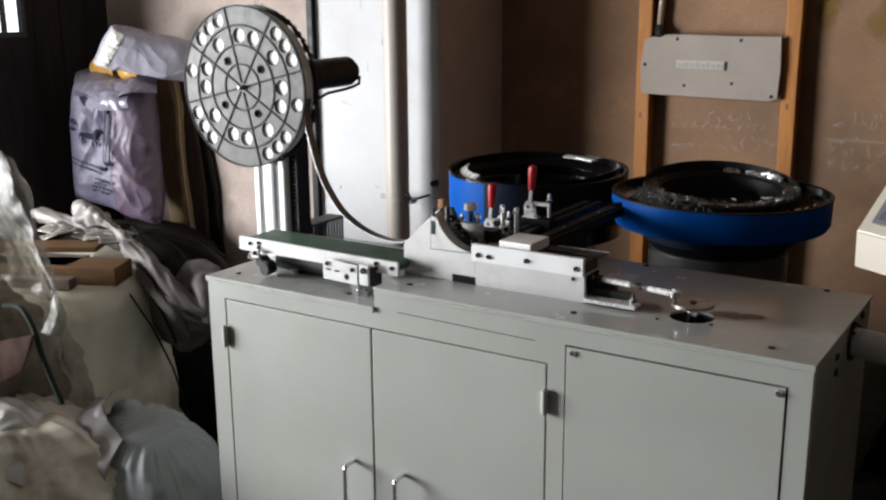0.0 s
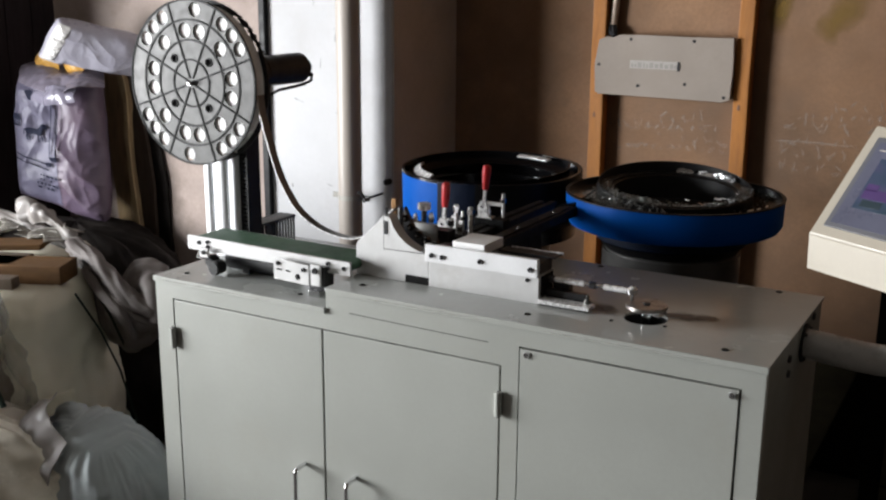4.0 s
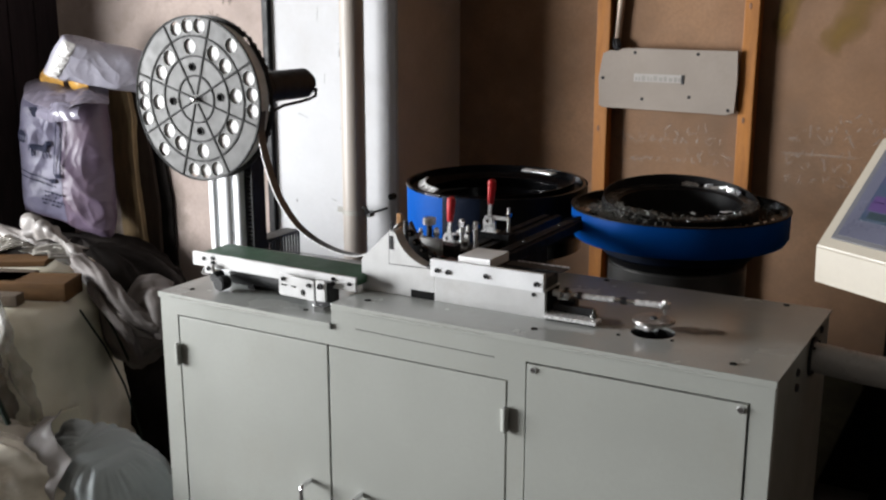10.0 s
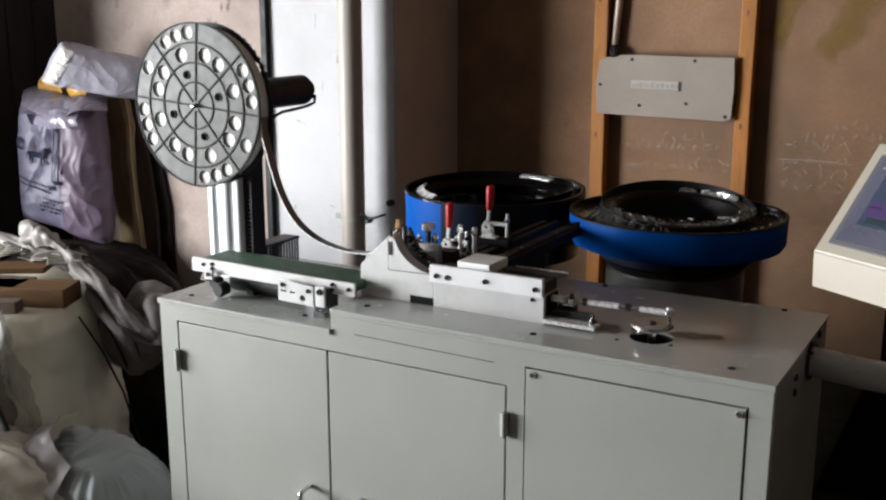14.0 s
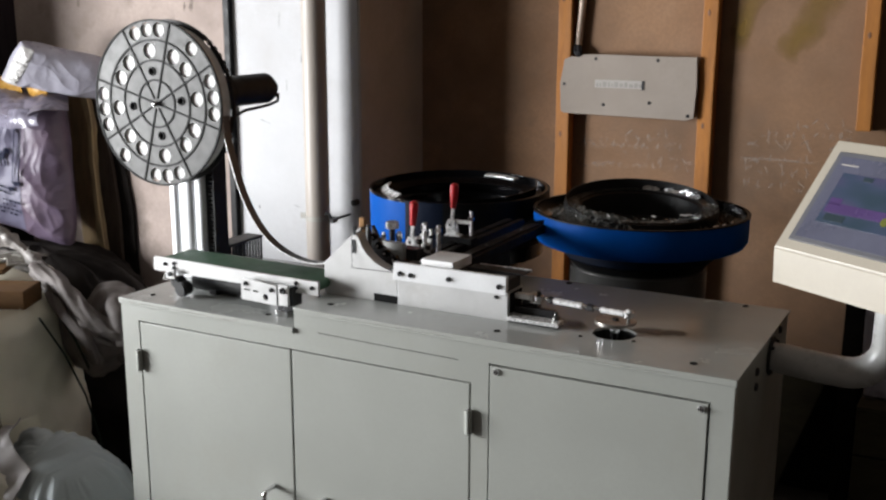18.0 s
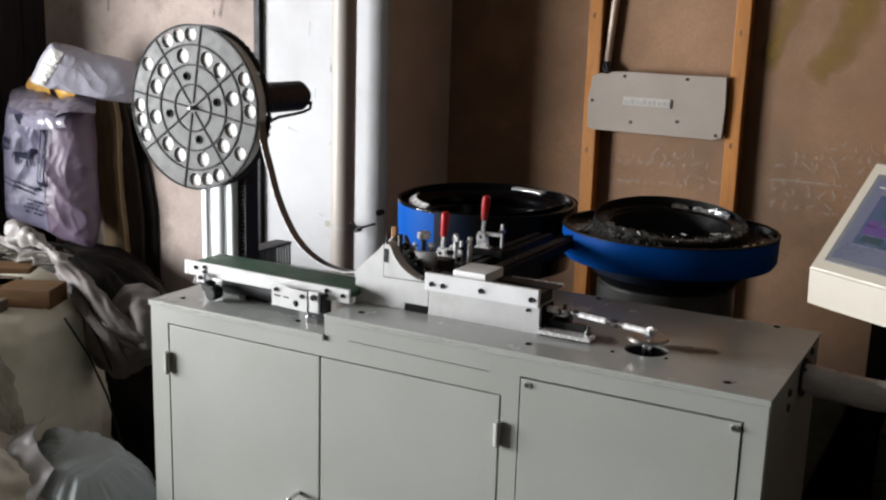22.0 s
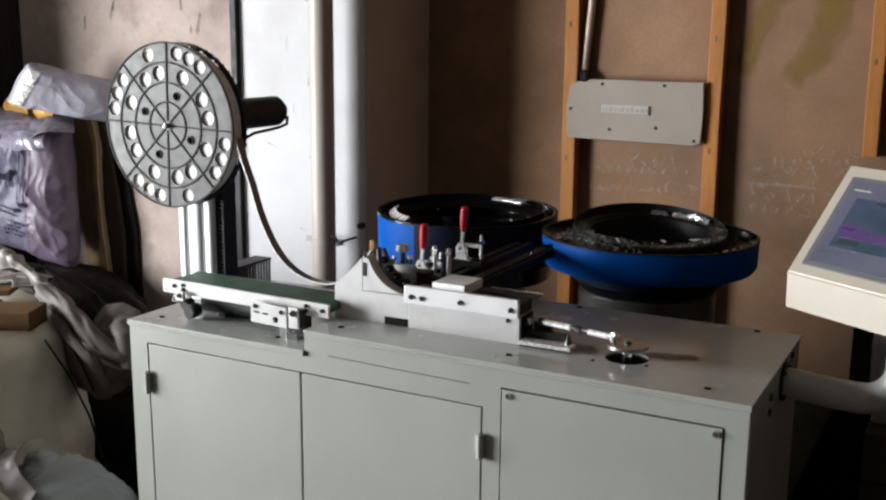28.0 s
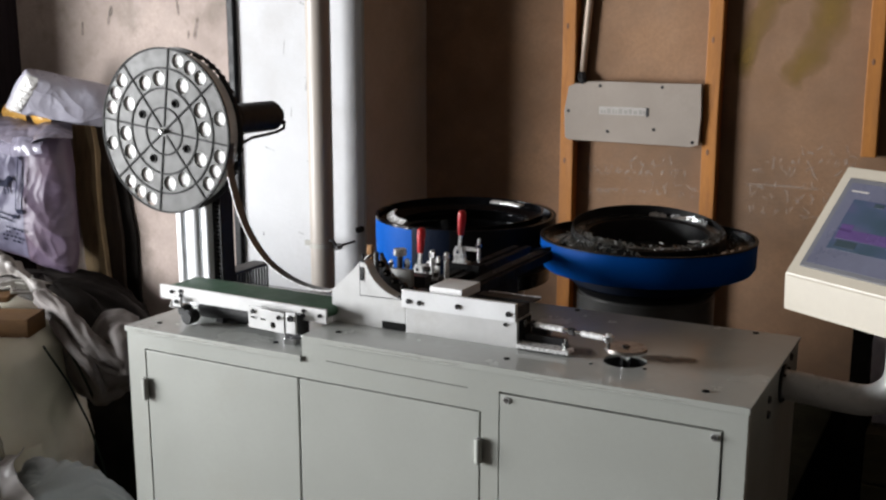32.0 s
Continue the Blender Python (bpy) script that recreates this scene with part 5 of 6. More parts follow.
    part("pan_liner", lathe([(0.165, -0.022), (R - 0.0055, -0.018), (R - 0.0045, -0.0005), (R - 0.0062, -0.0005), (R - 0.0075, -0.014), (0.165, -0.018)], 112, (cx, cy, rim)), "bowl", f, smooth=True)
    back = rad(118)

    def tilt(a, r, z):
        up = 0.020 * (0.5 + 0.5 * math.cos(a - back)) + 0.001
        return up * min(1.0, max(0.0, (z + 0.05) / 0.045)) - 0.003 + (0.024 * (0.5 + 0.5 * math.cos(a - back)) ** 1.2 - 0.0072 if z > 0.006 else 0.0)
    part("inner_bowl", lathe([(0.01, -0.060), (0.118, -0.055), (0.131, -0.004), (0.137, -0.001), (0.160, 0.001), (0.163, 0.008), (0.166, 0.008), (0.169, 0.0), (0.170, -0.07), (0.01, -0.07)], 112, (cx, cy, rim), lift=tilt), "dull_black", f, "black inner bowl", smooth=True)
    part("bowl_floor", lathe([(0.001, -0.040), (0.1225, -0.036), (0.1295, -0.009), (0.1285, -0.009), (0.1215, -0.038), (0.001, -0.042)], 64, (cx, cy, rim)), "dull_black", f, smooth=True)

    def climb(a, r, z):
        return 0.020 * (0.5 + 0.5 * math.cos(a - back)) - 0.002
    part("inner_track", lathe([(0.1375, 0.0005), (0.1585, 0.0018), (0.1585, 0.0032), (0.1375, 0.0022)], 112, (cx, cy, rim), lift=climb), "ring_track", f, "worn steel inner track", smooth=True)
    # small steel plates standing for the glint off the inner wall, and ribs on the inner track
    rng = random.Random(12)
    for i in range(26):
        deg = rng.choice((rng.uniform(42, 78), rng.uniform(46, 72), rng.uniform(76, 104)))
        a, e = rad(deg), rng.uniform(0.05, 0.55)
        inward = Vector((-math.cos(a + rng.uniform(-0.15, 0.15)) * math.cos(e), -math.sin(a + rng.uniform(-0.15, 0.15)) * math.cos(e), math.sin(e)))
        w, h = rng.uniform(0.004, 0.013), rng.uniform(0.003, 0.008)
        bm = box(-w, w, -h, h, -0.0006, 0.0006)
        bm.transform(Matrix.Translation((cx + (0.142 + 0.012 * rng.random()) * math.cos(a), cy + 0.148 * math.sin(a), rim + 0.004 + climb(a, 0, 0) + rng.uniform(-0.002, 0.005))) @ inward.to_track_quat("Z", "Y").to_matrix().to_4x4() @ Matrix.Rotation(rng.uniform(-0.3, 0.3), 4, "Z"))
        part("track_plate", bm, "steel", f, "steel plate for the glint on the inner wall")
    for i in range(9):
        a = rad(-58 + i * 7.5)
        r = 0.150 if i % 3 else 0.196
        bm = box(-0.0008, 0.0008, -0.010, 0.010, -0.002, 0.002)
        bm.transform(Matrix.Translation((cx + r * math.cos(a), cy + r * math.sin(a), rim + (0.004 + climb(a, 0, 0) if i % 3 else -0.0135))) @ Matrix.Rotation(a + 1.57, 4, "Z") @ Matrix.Rotation(0.15 * (i % 2), 4, "X"))
        part("track_rib", bm, "steel", f)
    # loose small parts on the pan and in the bowl
    rng = random.Random(3)
    heap, thin = bmesh.new(), bmesh.new()
    for i in range(820):
        if i < 300:
            a, r = rad(-118 + rng.gauss(0, 17)), rng.uniform(0.136, 0.200)
            z = rim - 0.010 + rng.uniform(0, 0.008) + 0.016 * max(0.0, 1 - abs(r - 0.155) / 0.03)
            size = (rng.uniform(0.008, 0.020), rng.uniform(0.0012, 0.0035), 0.0012)
        elif i < 580:
            a, r = rad(rng.uniform(-175, 25)), rng.uniform(0.135, 0.168)
            z = rim + 0.002 + climb(a, 0, 0) + rng.uniform(0, 0.006)
            size = (rng.uniform(0.004, 0.012), rng.uniform(0.0012, 0.003), 0.0012)
        else:
            a, r = rad(rng.uniform(-165, 70)), rng.uniform(0.172, 0.226)
            z = rim - 0.0150 + rng.uniform(0, 0.005)
            size = (rng.uniform(0.003, 0.007), rng.uniform(0.0015, 0.003), 0.0012)
        tip = 0.9 if i < 300 else 0.6
        m = Matrix.Translation((cx + r * math.cos(a), cy + r * math.sin(a), z)) @ Euler((rng.uniform(-tip, tip), rng.uniform(-tip, tip), rng.uniform(0, 6))).to_matrix().to_4x4()
        bmesh.ops.create_cube(heap if i < 480 else thin, size=1, matrix=m @ Matrix.Diagonal((*size, 1)))
    tagged(part("filling", heap, "small_parts", f), "heap of thin bright metal parts on the track", kind="stuff")
    tagged(part("filling", thin, "dark_parts", f), "small dull metal parts lying in the pan", kind="stuff")
    for deg, rr, l in ((-62, 0.149, 0.017), (-36, 0.150, 0.016), (-31, 0.150, 0.012), (-20, 0.196, 0.020), (-12, 0.200, 0.016), (-2, 0.204, 0.018)):
        a = rad(deg)
        bm = box(-l / 2, l / 2, -0.0016, 0.0016, -0.0006, 0.0006)
        bm.transform(Matrix.Translation((cx + rr * math.cos(a), cy + rr * math.sin(a), rim + (0.013 if rr < 0.17 else -0.008))) @ Matrix.Rotation(a + (0.35 if rr < 0.17 else 1.6), 4, "Z") @ Matrix.Rotation(0.5, 4, "X"))
        part("loose_strip", bm, "nickel", f)
    part("under_cone", cyl((cx, cy, rim - 0.122), (cx, cy, rim - 0.1045), 0.146, 0.160, 64), "dull_black", f, smooth=True)
    part("base", cyl((cx, cy, 0.655), (cx, cy, rim - 0.122), 0.151, 0.151, 56, bevel=0.004), "base", f, "dark grey metal drive base", smooth=True)
    # Stand out of view, made broad to block light from the wall behind.
    part("stand", box(cx - 0.19, cx + 0.25, cy - 0.25, cy + 0.22, 0, 0.655, 0.005), "base", f)

    # linear track from the pan to the assembly head
    t = thing("feed_track", "black steel feed track leading from the bowl to the machine", "feed track")
    part("track_bar", box(0.616, 0.636, 0.185, 0.600, 0.900, 0.915, 0.001), "dull_black", t)
    part("track_bar", box(0.642, 0.658, 0.185, 0.585, 0.900, 0.918, 0.001), "dull_black", t)
    part("track_rail", box(0.6365, 0.6415, 0.185, 0.600, 0.897, 0.911), "dull_black", t)
    part("cover_strip", box(0.632, 0.650, 0.23, 0.57, 0.9185, 0.9215, 0.0005), "dull_black", t)
    for y in (0.24, 0.33, 0.42, 0.50):
        screw("track_screw", t, (0.641, y, 0.9215), 0.003, "z", "track", 0.002)
    part("drive_block", box(0.61, 0.66, 0.28, 0.40, H, 0.90, 0.002), "dull_black", t)
    part("chute", prism([(0.606, 0.905), (0.660, 0.918), (0.660, 0.930), (0.606, 0.916)], 0.585, 0.66), "bowl", t)
    u = thing("feed_track", "black steel feed track from the deep blue bowl", "feed track")
    part("track_bar", box(0.550, 0.566, 0.22, 0.620, 0.898, 0.916, 0.001), "dull_black", u)
    part("track_bar", box(0.571, 0.586, 0.22, 0.640, 0.898, 0.914, 0.001), "dull_black", u)
    part("track_rail", box(0.5665, 0.5705, 0.22, 0.62, 0.893, 0.909), "dull_black", u)
    part("drive_block", box(0.53, 0.598, 0.30, 0.40, H, 0.898, 0.002), "dull_black", u)


def clamps():
    a = thing("assembly_head", "dark assembly head with grey clamp block and bright bolts", "assembly head")
    part("bed", box(0.455, 0.598, 0.198, 0.295, H, 0.893, 0.002), "black_steel", a)
    part("grey_block", box(0.467, 0.538, 0.186, 0.197, 0.898, 0.942, 0.001), "grey_metal", a, "grey clamp block")
    part("block_top", box(0.474, 0.560, 0.198, 0.226, 0.894, 0.930, 0.001), "black_steel", a)
    k = part("knob", cyl((0.497, 0.215, 0.962), (0.497, 0.215, 0.975), 0.0125, seg=24, bevel=0.001), "nickel", a, "knurled steel knob", smooth=True)
    part("knob_stem", cyl((0.497, 0.215, 0.930), (0.497, 0.215, 0.962), 0.0055, seg=14), "black_steel", k)
    for x, y, z, r in ((0.478, 0.214, 0.952, 0.003), (0.516, 0.208, 0.955, 0.0035), (0.508, 0.222, 0.955, 0.004), (0.541, 0.262, 0.968, 0.0045), (0.572, 0.262, 0.966, 0.0045), (0.541, 0.242, 0.945, 0.004), (0.560, 0.242, 0.935, 0.004), (0.522, 0.285, 0.94, 0.004)):
        st = part("stud_bolt", cyl((x, y, 0.893), (x, y, z), r, seg=12), "nickel", a, smooth=True)
        part("nut", cyl((x, y, 0.905), (x, y, 0.913), r * 2, seg=6), "nickel", st)
        part("nut", cyl((x, y, z - 0.014), (x, y, z - 0.004), r * 1.6, seg=6), "chrome", st)
    part("clamp_bridge", box(0.520, 0.585, 0.228, 0.242, 0.894, 0.906, 0.001), "black_steel", a)
    part("adjust_screw", cyl((0.545, 0.236, 0.909), (0.592, 0.222, 0.909), 0.0035, seg=10), "chrome", a)

    def toggle(name_label, x, y, z):
        t = thing("toggle_clamp", name_label, "toggle clamp", pose(x, y, z), group="toggle clamps")
        part("base_flange", box(-0.012, 0.022, -0.009, 0.009, 0, 0.003, 0.0005), "nickel", t)
        part("side_plate", prism([(-0.008, 0.003), (0.014, 0.003), (0.010, 0.030), (-0.004, 0.034), (-0.010, 0.022)], -0.0065, -0.004), "nickel", t)
        part("side_plate", prism([(-0.008, 0.003), (0.014, 0.003), (0.010, 0.030), (-0.004, 0.034), (-0.010, 0.022)], 0.004, 0.0065), "nickel", t)
        part("lever", prism([(-0.003, 0.018), (0.004, 0.018), (0.007, 0.062), (0.001, 0.062)], -0.0025, 0.0025), "nickel", t)
        part("grip", tube([(0.0035, 0, 0.056), (0.0045, 0, 0.070), (0.006, 0, 0.092), (0.0065, 0, 0.102), (0.0066, 0, 0.106)], [0.0058, 0.0072, 0.0086, 0.0082, 0.0045], 16), "red", t, "red vinyl grip", smooth=True)
        part("arm", box(0.004, 0.046, -0.003, 0.003, 0.026, 0.033, 0.0006), "nickel", t)
        s = part("spindle", cyl((0.044, 0, 0.004), (0.044, 0, 0.052), 0.0032, seg=12), "nickel", t, smooth=True)
        part("spindle_nut", cyl((0.044, 0, 0.034), (0.044, 0, 0.041), 0.0062, seg=6), "chrome", s)
        part("rivet", cyl((0.0, -0.0075, 0.022), (0.0, 0.0075, 0.022), 0.003, seg=10), "chrome", t)
    toggle("toggle clamp with upright red grip on the assembly head", 0.484, 0.311, 0.893)
    toggle("taller toggle clamp with red grip beside the feed track", 0.548, 0.361, 0.926)
    part("clamp_riser", box(0.534, 0.600, 0.347, 0.375, H, 0.926, 0.001), "dull_black", a)
    part("clamp_riser", box(0.462, 0.512, 0.297, 0.325, H, 0.893, 0.001), "black_steel", a)


# ---- control panel ----
def control_panel():
    h = thing("control_panel", "cream enamelled control box with a lit touch screen", "control panel", pose(1.2005, 0.226, 1.004, 0, 0, -33))
    W = 0.275
    lean = 52.1
    prof = [(-0.0042, -0.0011), (-0.002, -0.0613), (0.09, 0.030), (0.160, 0.115), (0.1232, 0.1625)]
    bm = bmesh.new()
    a = [bm.verts.new((0, y, z)) for y, z in prof]
    b = [bm.verts.new((W, y, z)) for y, z in prof]
    n = len(prof)
    bm.faces.new(a)
    bm.faces.new(b[::-1])
    for i in range(n):
        bm.faces.new((a[i], b[i], b[(i + 1) % n], a[(i + 1) % n]))
    bmesh.ops.bevel(bm, geom=bm.edges[:], offset=0.0028, segments=3, affect="EDGES")
    part("housing", bm, "cream", h, smooth=True)
    # parts on the sloping face share its own axes: x along, y up the slope, z out
    face = pose(0, -0.0042, -0.0011, lean, 0, 0)

    def on_face(name, x0, x1, s0, s1, z0, z1, mat, parent, bevel=0.0, label=""):
        bm = box(x0, x1, s0, s1, z0, z1, bevel)
        bm.transform(face)
        return part(name, bm, mat, parent, label)
    bz = on_face("bezel", 0.0205, 0.2385, 0.018, 0.1845, -0.001, 0.003, "bezel", h, 0.0012, "dark grey touch screen bezel")
    on_face("screen_border", 0.030, 0.229, 0.026, 0.176, 0.003, 0.0036, "screen_pale", bz)
    sc = on_face("display", 0.051, 0.197, 0.057, 0.1470, 0.0036, 0.0044, "screen", bz, 0, "lit colour display")
    for x0, x1, s0, s1, m in ((0.056, 0.166, 0.076, 0.093, "screen_purple"), (0.056, 0.078, 0.090, 0.102, "screen_purple"), (0.092, 0.110, 0.138, 0.145, "screen_green"), (0.062, 0.100, 0.062, 0.074, "screen_green"), (0.180, 0.196, 0.076, 0.086, "screen_red")):
        on_face("screen_field", x0, x1, s0, s1, 0.0044, 0.0047, m, sc)
    bm = cyl((0.1675, 0.0775, 0.0044), (0.1675, 0.0775, 0.0048), 0.0075, seg=20)
    bm.transform(face)
    part("screen_field", bm, "screen_yellow", sc)
    on_face("screen_print", 0.038, 0.070, 0.160, 0.1625, 0.0036, 0.0040, "label", bz)
    pts = [(1.19, 0.262, 0.808), (1.24, 0.258, 0.806), (1.29, 0.254, 0.803), (1.322, 0.252, 0.803)]
    for k in range(1, 10):
        an = rad(10 * k)
        pts.append((1.322 + 0.058 * math.sin(an), 0.252, 0.861 - 0.058 * math.cos(an)))
    pts += [(1.380, 0.252, 0.90), (1.380, 0.252, 0.990)]
    t = thing("panel_arm", "grey painted tube arm bolted to the cabinet side", "tube arm")
    part("tube", tube(pts, 0.0250, 28), "arm", t, smooth=True)
    part("flange", cyl((1.2, 0.262, 0.808), (1.205, 0.262, 0.808), 0.033, seg=28, bevel=0.001), "black_steel", t)
    for k in range(4):
        an = rad(45 + 90 * k)
        screw("flange_bolt", t, (1.205, 0.262 + 0.029 * math.cos(an), 0.808 + 0.029 * math.sin(an)), 0.003, "x", "black_steel", 0.004)


# ---- sacks and clutter beside the cabinet ----
LILAC = ((-1.934, 1.247, 1.045), (-1.657, 1.397, 1.023), (-1.610, 1.354, 0.447), (-1.951, 1.215, 0.570))
BUNDLE = ((-1.684, 1.247, 1.247), (-1.502, 1.482, 1.177), (-1.498, 1.450, 1.032), (-1.805, 1.226, 1.106))


def clutter():
    # lilac feed bag with a printed house and horse
    b = thing("lilac_bag", "full lilac plastic bag printed with a horse and a house", "bag")
    at = pillow(LILAC, 0.085, 3, 0.010)
    part("body", pillow_mesh(at, 90, 110), "lilac_bag", b, smooth="all")
    part("film_side", pillow_patch(at, 0.03, 0.52, 0.10, 0.97, 0.002, 40, 60, 0.006), "bag_film", b, "bluish shiny film side", smooth="all")
    part("film_fold", pillow_patch(at, 0.05, 0.50, 0.0, 0.24, 0.006, 30, 24, 0.008), "bag_film", b, "crumpled clear film fold", smooth="all")
    part("neck", cloth([[(-1.975, 1.333, 1.062), (-1.854, 1.343, 1.059), (-1.733, 1.365, 1.045), (-1.640, 1.397, 1.069)], [(-1.922, 1.237, 1.045), (-1.749, 1.226, 1.045), (-1.618, 1.247, 1.031), (-1.577, 1.343, 1.028)], [(-1.858, 1.183, 1.007), (-1.670, 1.151, 0.979), (-1.534, 1.157, 0.996), (-1.510, 1.279, 1.001)]], 40, 70, 0.002, 0.020, 14), "lilac_film", b, "gathered cloudy film neck", smooth="all")
    part("film_fold", cloth([[(-1.804, 1.215, 1.007), (-1.697, 1.173, 0.998), (-1.623, 1.162, 1.003), (-1.548, 1.183, 1.003)], [(-1.772, 1.173, 0.975), (-1.687, 1.143, 0.970), (-1.601, 1.141, 0.977), (-1.537, 1.162, 0.981)], [(-1.756, 1.162, 0.948), (-1.665, 1.146, 0.941), (-1.591, 1.146, 0.948), (-1.532, 1.167, 0.959)]], 30, 60, 0.002, 0.020, 17), "bright_film", b, "bright folded film at the neck", smooth="all")
    part("tied_band", cloth([[(-1.869, 1.301, 1.108), (-1.812, 1.295, 1.116), (-1.768, 1.301, 1.104)], [(-1.878, 1.290, 1.082), (-1.816, 1.279, 1.086), (-1.763, 1.290, 1.077)], [(-1.869, 1.301, 1.050), (-1.818, 1.290, 1.054), (-1.772, 1.301, 1.047)]], 16, 24, 0.003, 0.014, 4), "yellow_tape", b, "orange-yellow film band", smooth="all")
    part("tied_band", cloth([[(-1.761, 1.322, 1.088), (-1.721, 1.311, 1.094), (-1.651, 1.322, 1.086)], [(-1.757, 1.311, 1.069), (-1.716, 1.301, 1.071), (-1.651, 1.311, 1.062)], [(-1.751, 1.322, 1.041), (-1.714, 1.311, 1.041), (-1.661, 1.322, 1.037)]], 16, 24, 0.003, 0.014, 5), "yellow_tape", b, "orange-yellow film band", smooth="all")
    # printed marks: u across, v down
    def mark(outline, lift=0.0105):
        bm = bmesh.new()
        n = 6
        c = (sum(p[0] for p in outline) / len(outline), sum(p[1] for p in outline) / len(outline))
        fine = []
        for (u0, v0), (u1, v1) in zip(outline, outline[1:] + outline[:1]):
            fine += [(u0 + (u1 - u0) * q / n, v0 + (v1 - v0) * q / n) for q in range(n)]
        f = bm.faces.new([bm.verts.new(at(u, v, 1.0, lift)) for u, v in fine])
        bmesh.ops.triangulate(bm, faces=[f])
        part("print", bm, "ink", b)

    # horse: body, neck, head and legs
    mark([(0.19, 0.425), (0.21, 0.410), (0.27, 0.405), (0.33, 0.408), (0.355, 0.385), (0.37, 0.368), (0.40, 0.362), (0.425, 0.380), (0.43, 0.398), (0.412, 0.400), (0.395, 0.394), (0.385, 0.420), (0.375, 0.445), (0.35, 0.452), (0.27, 0.450), (0.225, 0.452), (0.20, 0.445)])
    for pts in ([(0.205, 0.44), (0.235, 0.44), (0.22, 0.475), (0.225, 0.505), (0.21, 0.505), (0.20, 0.475)], [(0.25, 0.445), (0.265, 0.445), (0.25, 0.48), (0.255, 0.50), (0.243, 0.50), (0.235, 0.48)], [(0.335, 0.445), (0.355, 0.445), (0.345, 0.475), (0.352, 0.505), (0.338, 0.505), (0.33, 0.475)], [(0.36, 0.44), (0.378, 0.44), (0.395, 0.465), (0.385, 0.495), (0.375, 0.495), (0.38, 0.468)], [(0.185, 0.42), (0.195, 0.42), (0.185, 0.46), (0.172, 0.475), (0.175, 0.45)]):
        mark(pts)
    # house
    mark([(0.035, 0.35), (0.05, 0.328), (0.085, 0.315), (0.125, 0.328), (0.145, 0.35), (0.145, 0.362), (0.035, 0.362)])
    for u in (0.042, 0.068, 0.096, 0.124):
        mark([(u, 0.362), (u + 0.014, 0.362), (u + 0.014, 0.398), (u, 0.398)])
    mark([(0.035, 0.396), (0.145, 0.396), (0.13, 0.412), (0.05, 0.412)])
    for q in ((0.49, 0.19, 0.452, 0.60), (0.56, 0.18, 0.52, 0.60), (0.05, 0.635, 0.43, 0.655), (0.05, 0.675, 0.43, 0.692)):
        if abs(q[2] - q[0]) < 0.1:
            mark([(q[0] - 0.006, q[1]), (q[0] + 0.006, q[1]), (q[2] + 0.006, q[3]), (q[2] - 0.006, q[3])])
        else:
            mark([(q[0], q[1]), (q[2], q[3]), (q[2], q[3] + 0.008), (q[0], q[1] + 0.008)])
    mark([(0.44, 0.595), (0.53, 0.59), (0.54, 0.615), (0.47, 0.625)])
    mark([(0.40, 0.645), (0.46, 0.635), (0.47, 0.665), (0.41, 0.675)])
    for pts in ([(0.10, 0.075), (0.16, 0.055), (0.20, 0.06), (0.17, 0.085)], [(0.21, 0.05), (0.30, 0.045), (0.31, 0.07), (0.22, 0.08)], [(0.18, 0.13), (0.27, 0.12), (0.33, 0.15), (0.30, 0.19), (0.25, 0.20), (0.21, 0.17)], [(0.42, 0.06), (0.50, 0.05), (0.51, 0.085), (0.44, 0.095)]):
        mark(pts, 0.020)
    rng = random.Random(8)
    for row in range(4):
        u = 0.30
        while u < 0.50:
            w = rng.uniform(0.015, 0.04)
            if rng.random() < 0.75:
                part("print", pillow_patch(at, u, u + w, 0.74 + row * 0.033, 0.755 + row * 0.033, 0.0105), "ink", b)
            u += w + 0.014
    d = thing("black_sack", "sagging black sack under the lilac bag", "sack", pose(-1.701, 1.26, 0.0, 0, 0, 15))
    part("body", sack(0.36, 0.225, 0.479, 7, square=2.6, folds=0.05, wrinkle=0.02, top=0.4), "black_bag", d, smooth="all")
    p = thing("plastic_roll", "flat bundle of cloudy plastic film lying across the bag", "film bundle")
    at = pillow(BUNDLE, 0.055, 12, 0.008, 5.0, 0.0)
    part("film", pillow_mesh(at, 110, 70), "film", p, smooth="all")
    part("loose_end", pillow_patch(at, 0.015, 0.15, 0.04, 0.96, 0.002, 24, 60, 0.014), "white_film", p, "crumpled white loose end of the film", smooth="all")

    # leaning boards
    w = thing("leaning_plank", "rough light wooden plank with a broken edge leaning on the wall", "plank")
    poly = [(-1.7201, 0.0000), (-1.5867, 0.0000), (-1.6013, 0.3357), (-1.6148, 0.4649), (-1.6305, 0.6171), (-1.6377, 0.7755), (-1.6325, 0.9266), (-1.6440, 1.0048), (-1.6669, 1.0663), (-1.7555, 1.0798), (-1.7555, 0.8797), (-1.7534, 0.7442), (-1.7357, 0.5358), (-1.7263, 0.3690)]
    bm = prism(poly, 1.505, 1.525, 0.002)
    bmesh.ops.triangulate(bm, faces=bm.faces[:])
    bmesh.ops.subdivide_edges(bm, edges=[e for e in bm.edges if e.calc_length() > 0.06], cuts=4, use_grid_fill=False)
    for v in bm.verts:
        v.co.x += 0.008 * noise.noise(Vector((v.co.x * 6, v.co.y * 10, v.co.z * 16)))
    part("board", bm, "plank_pale", w)
    edge = []
    for k in range(31):
        z = 0.338 + 0.730 * k / 30
        x = float(np.interp(z, (0.336, 0.465, 0.617, 0.775, 0.927, 1.005, 1.066), (-1.601, -1.615, -1.630, -1.638, -1.633, -1.644, -1.667)))
        edge.append((x - 0.004, z, 0.010 + 0.010 * abs(noise.noise(Vector((z * 11, 2.2, 0)))) + 0.014 * max(0.0, noise.noise(Vector((z * 5, 0.7, 0))))))
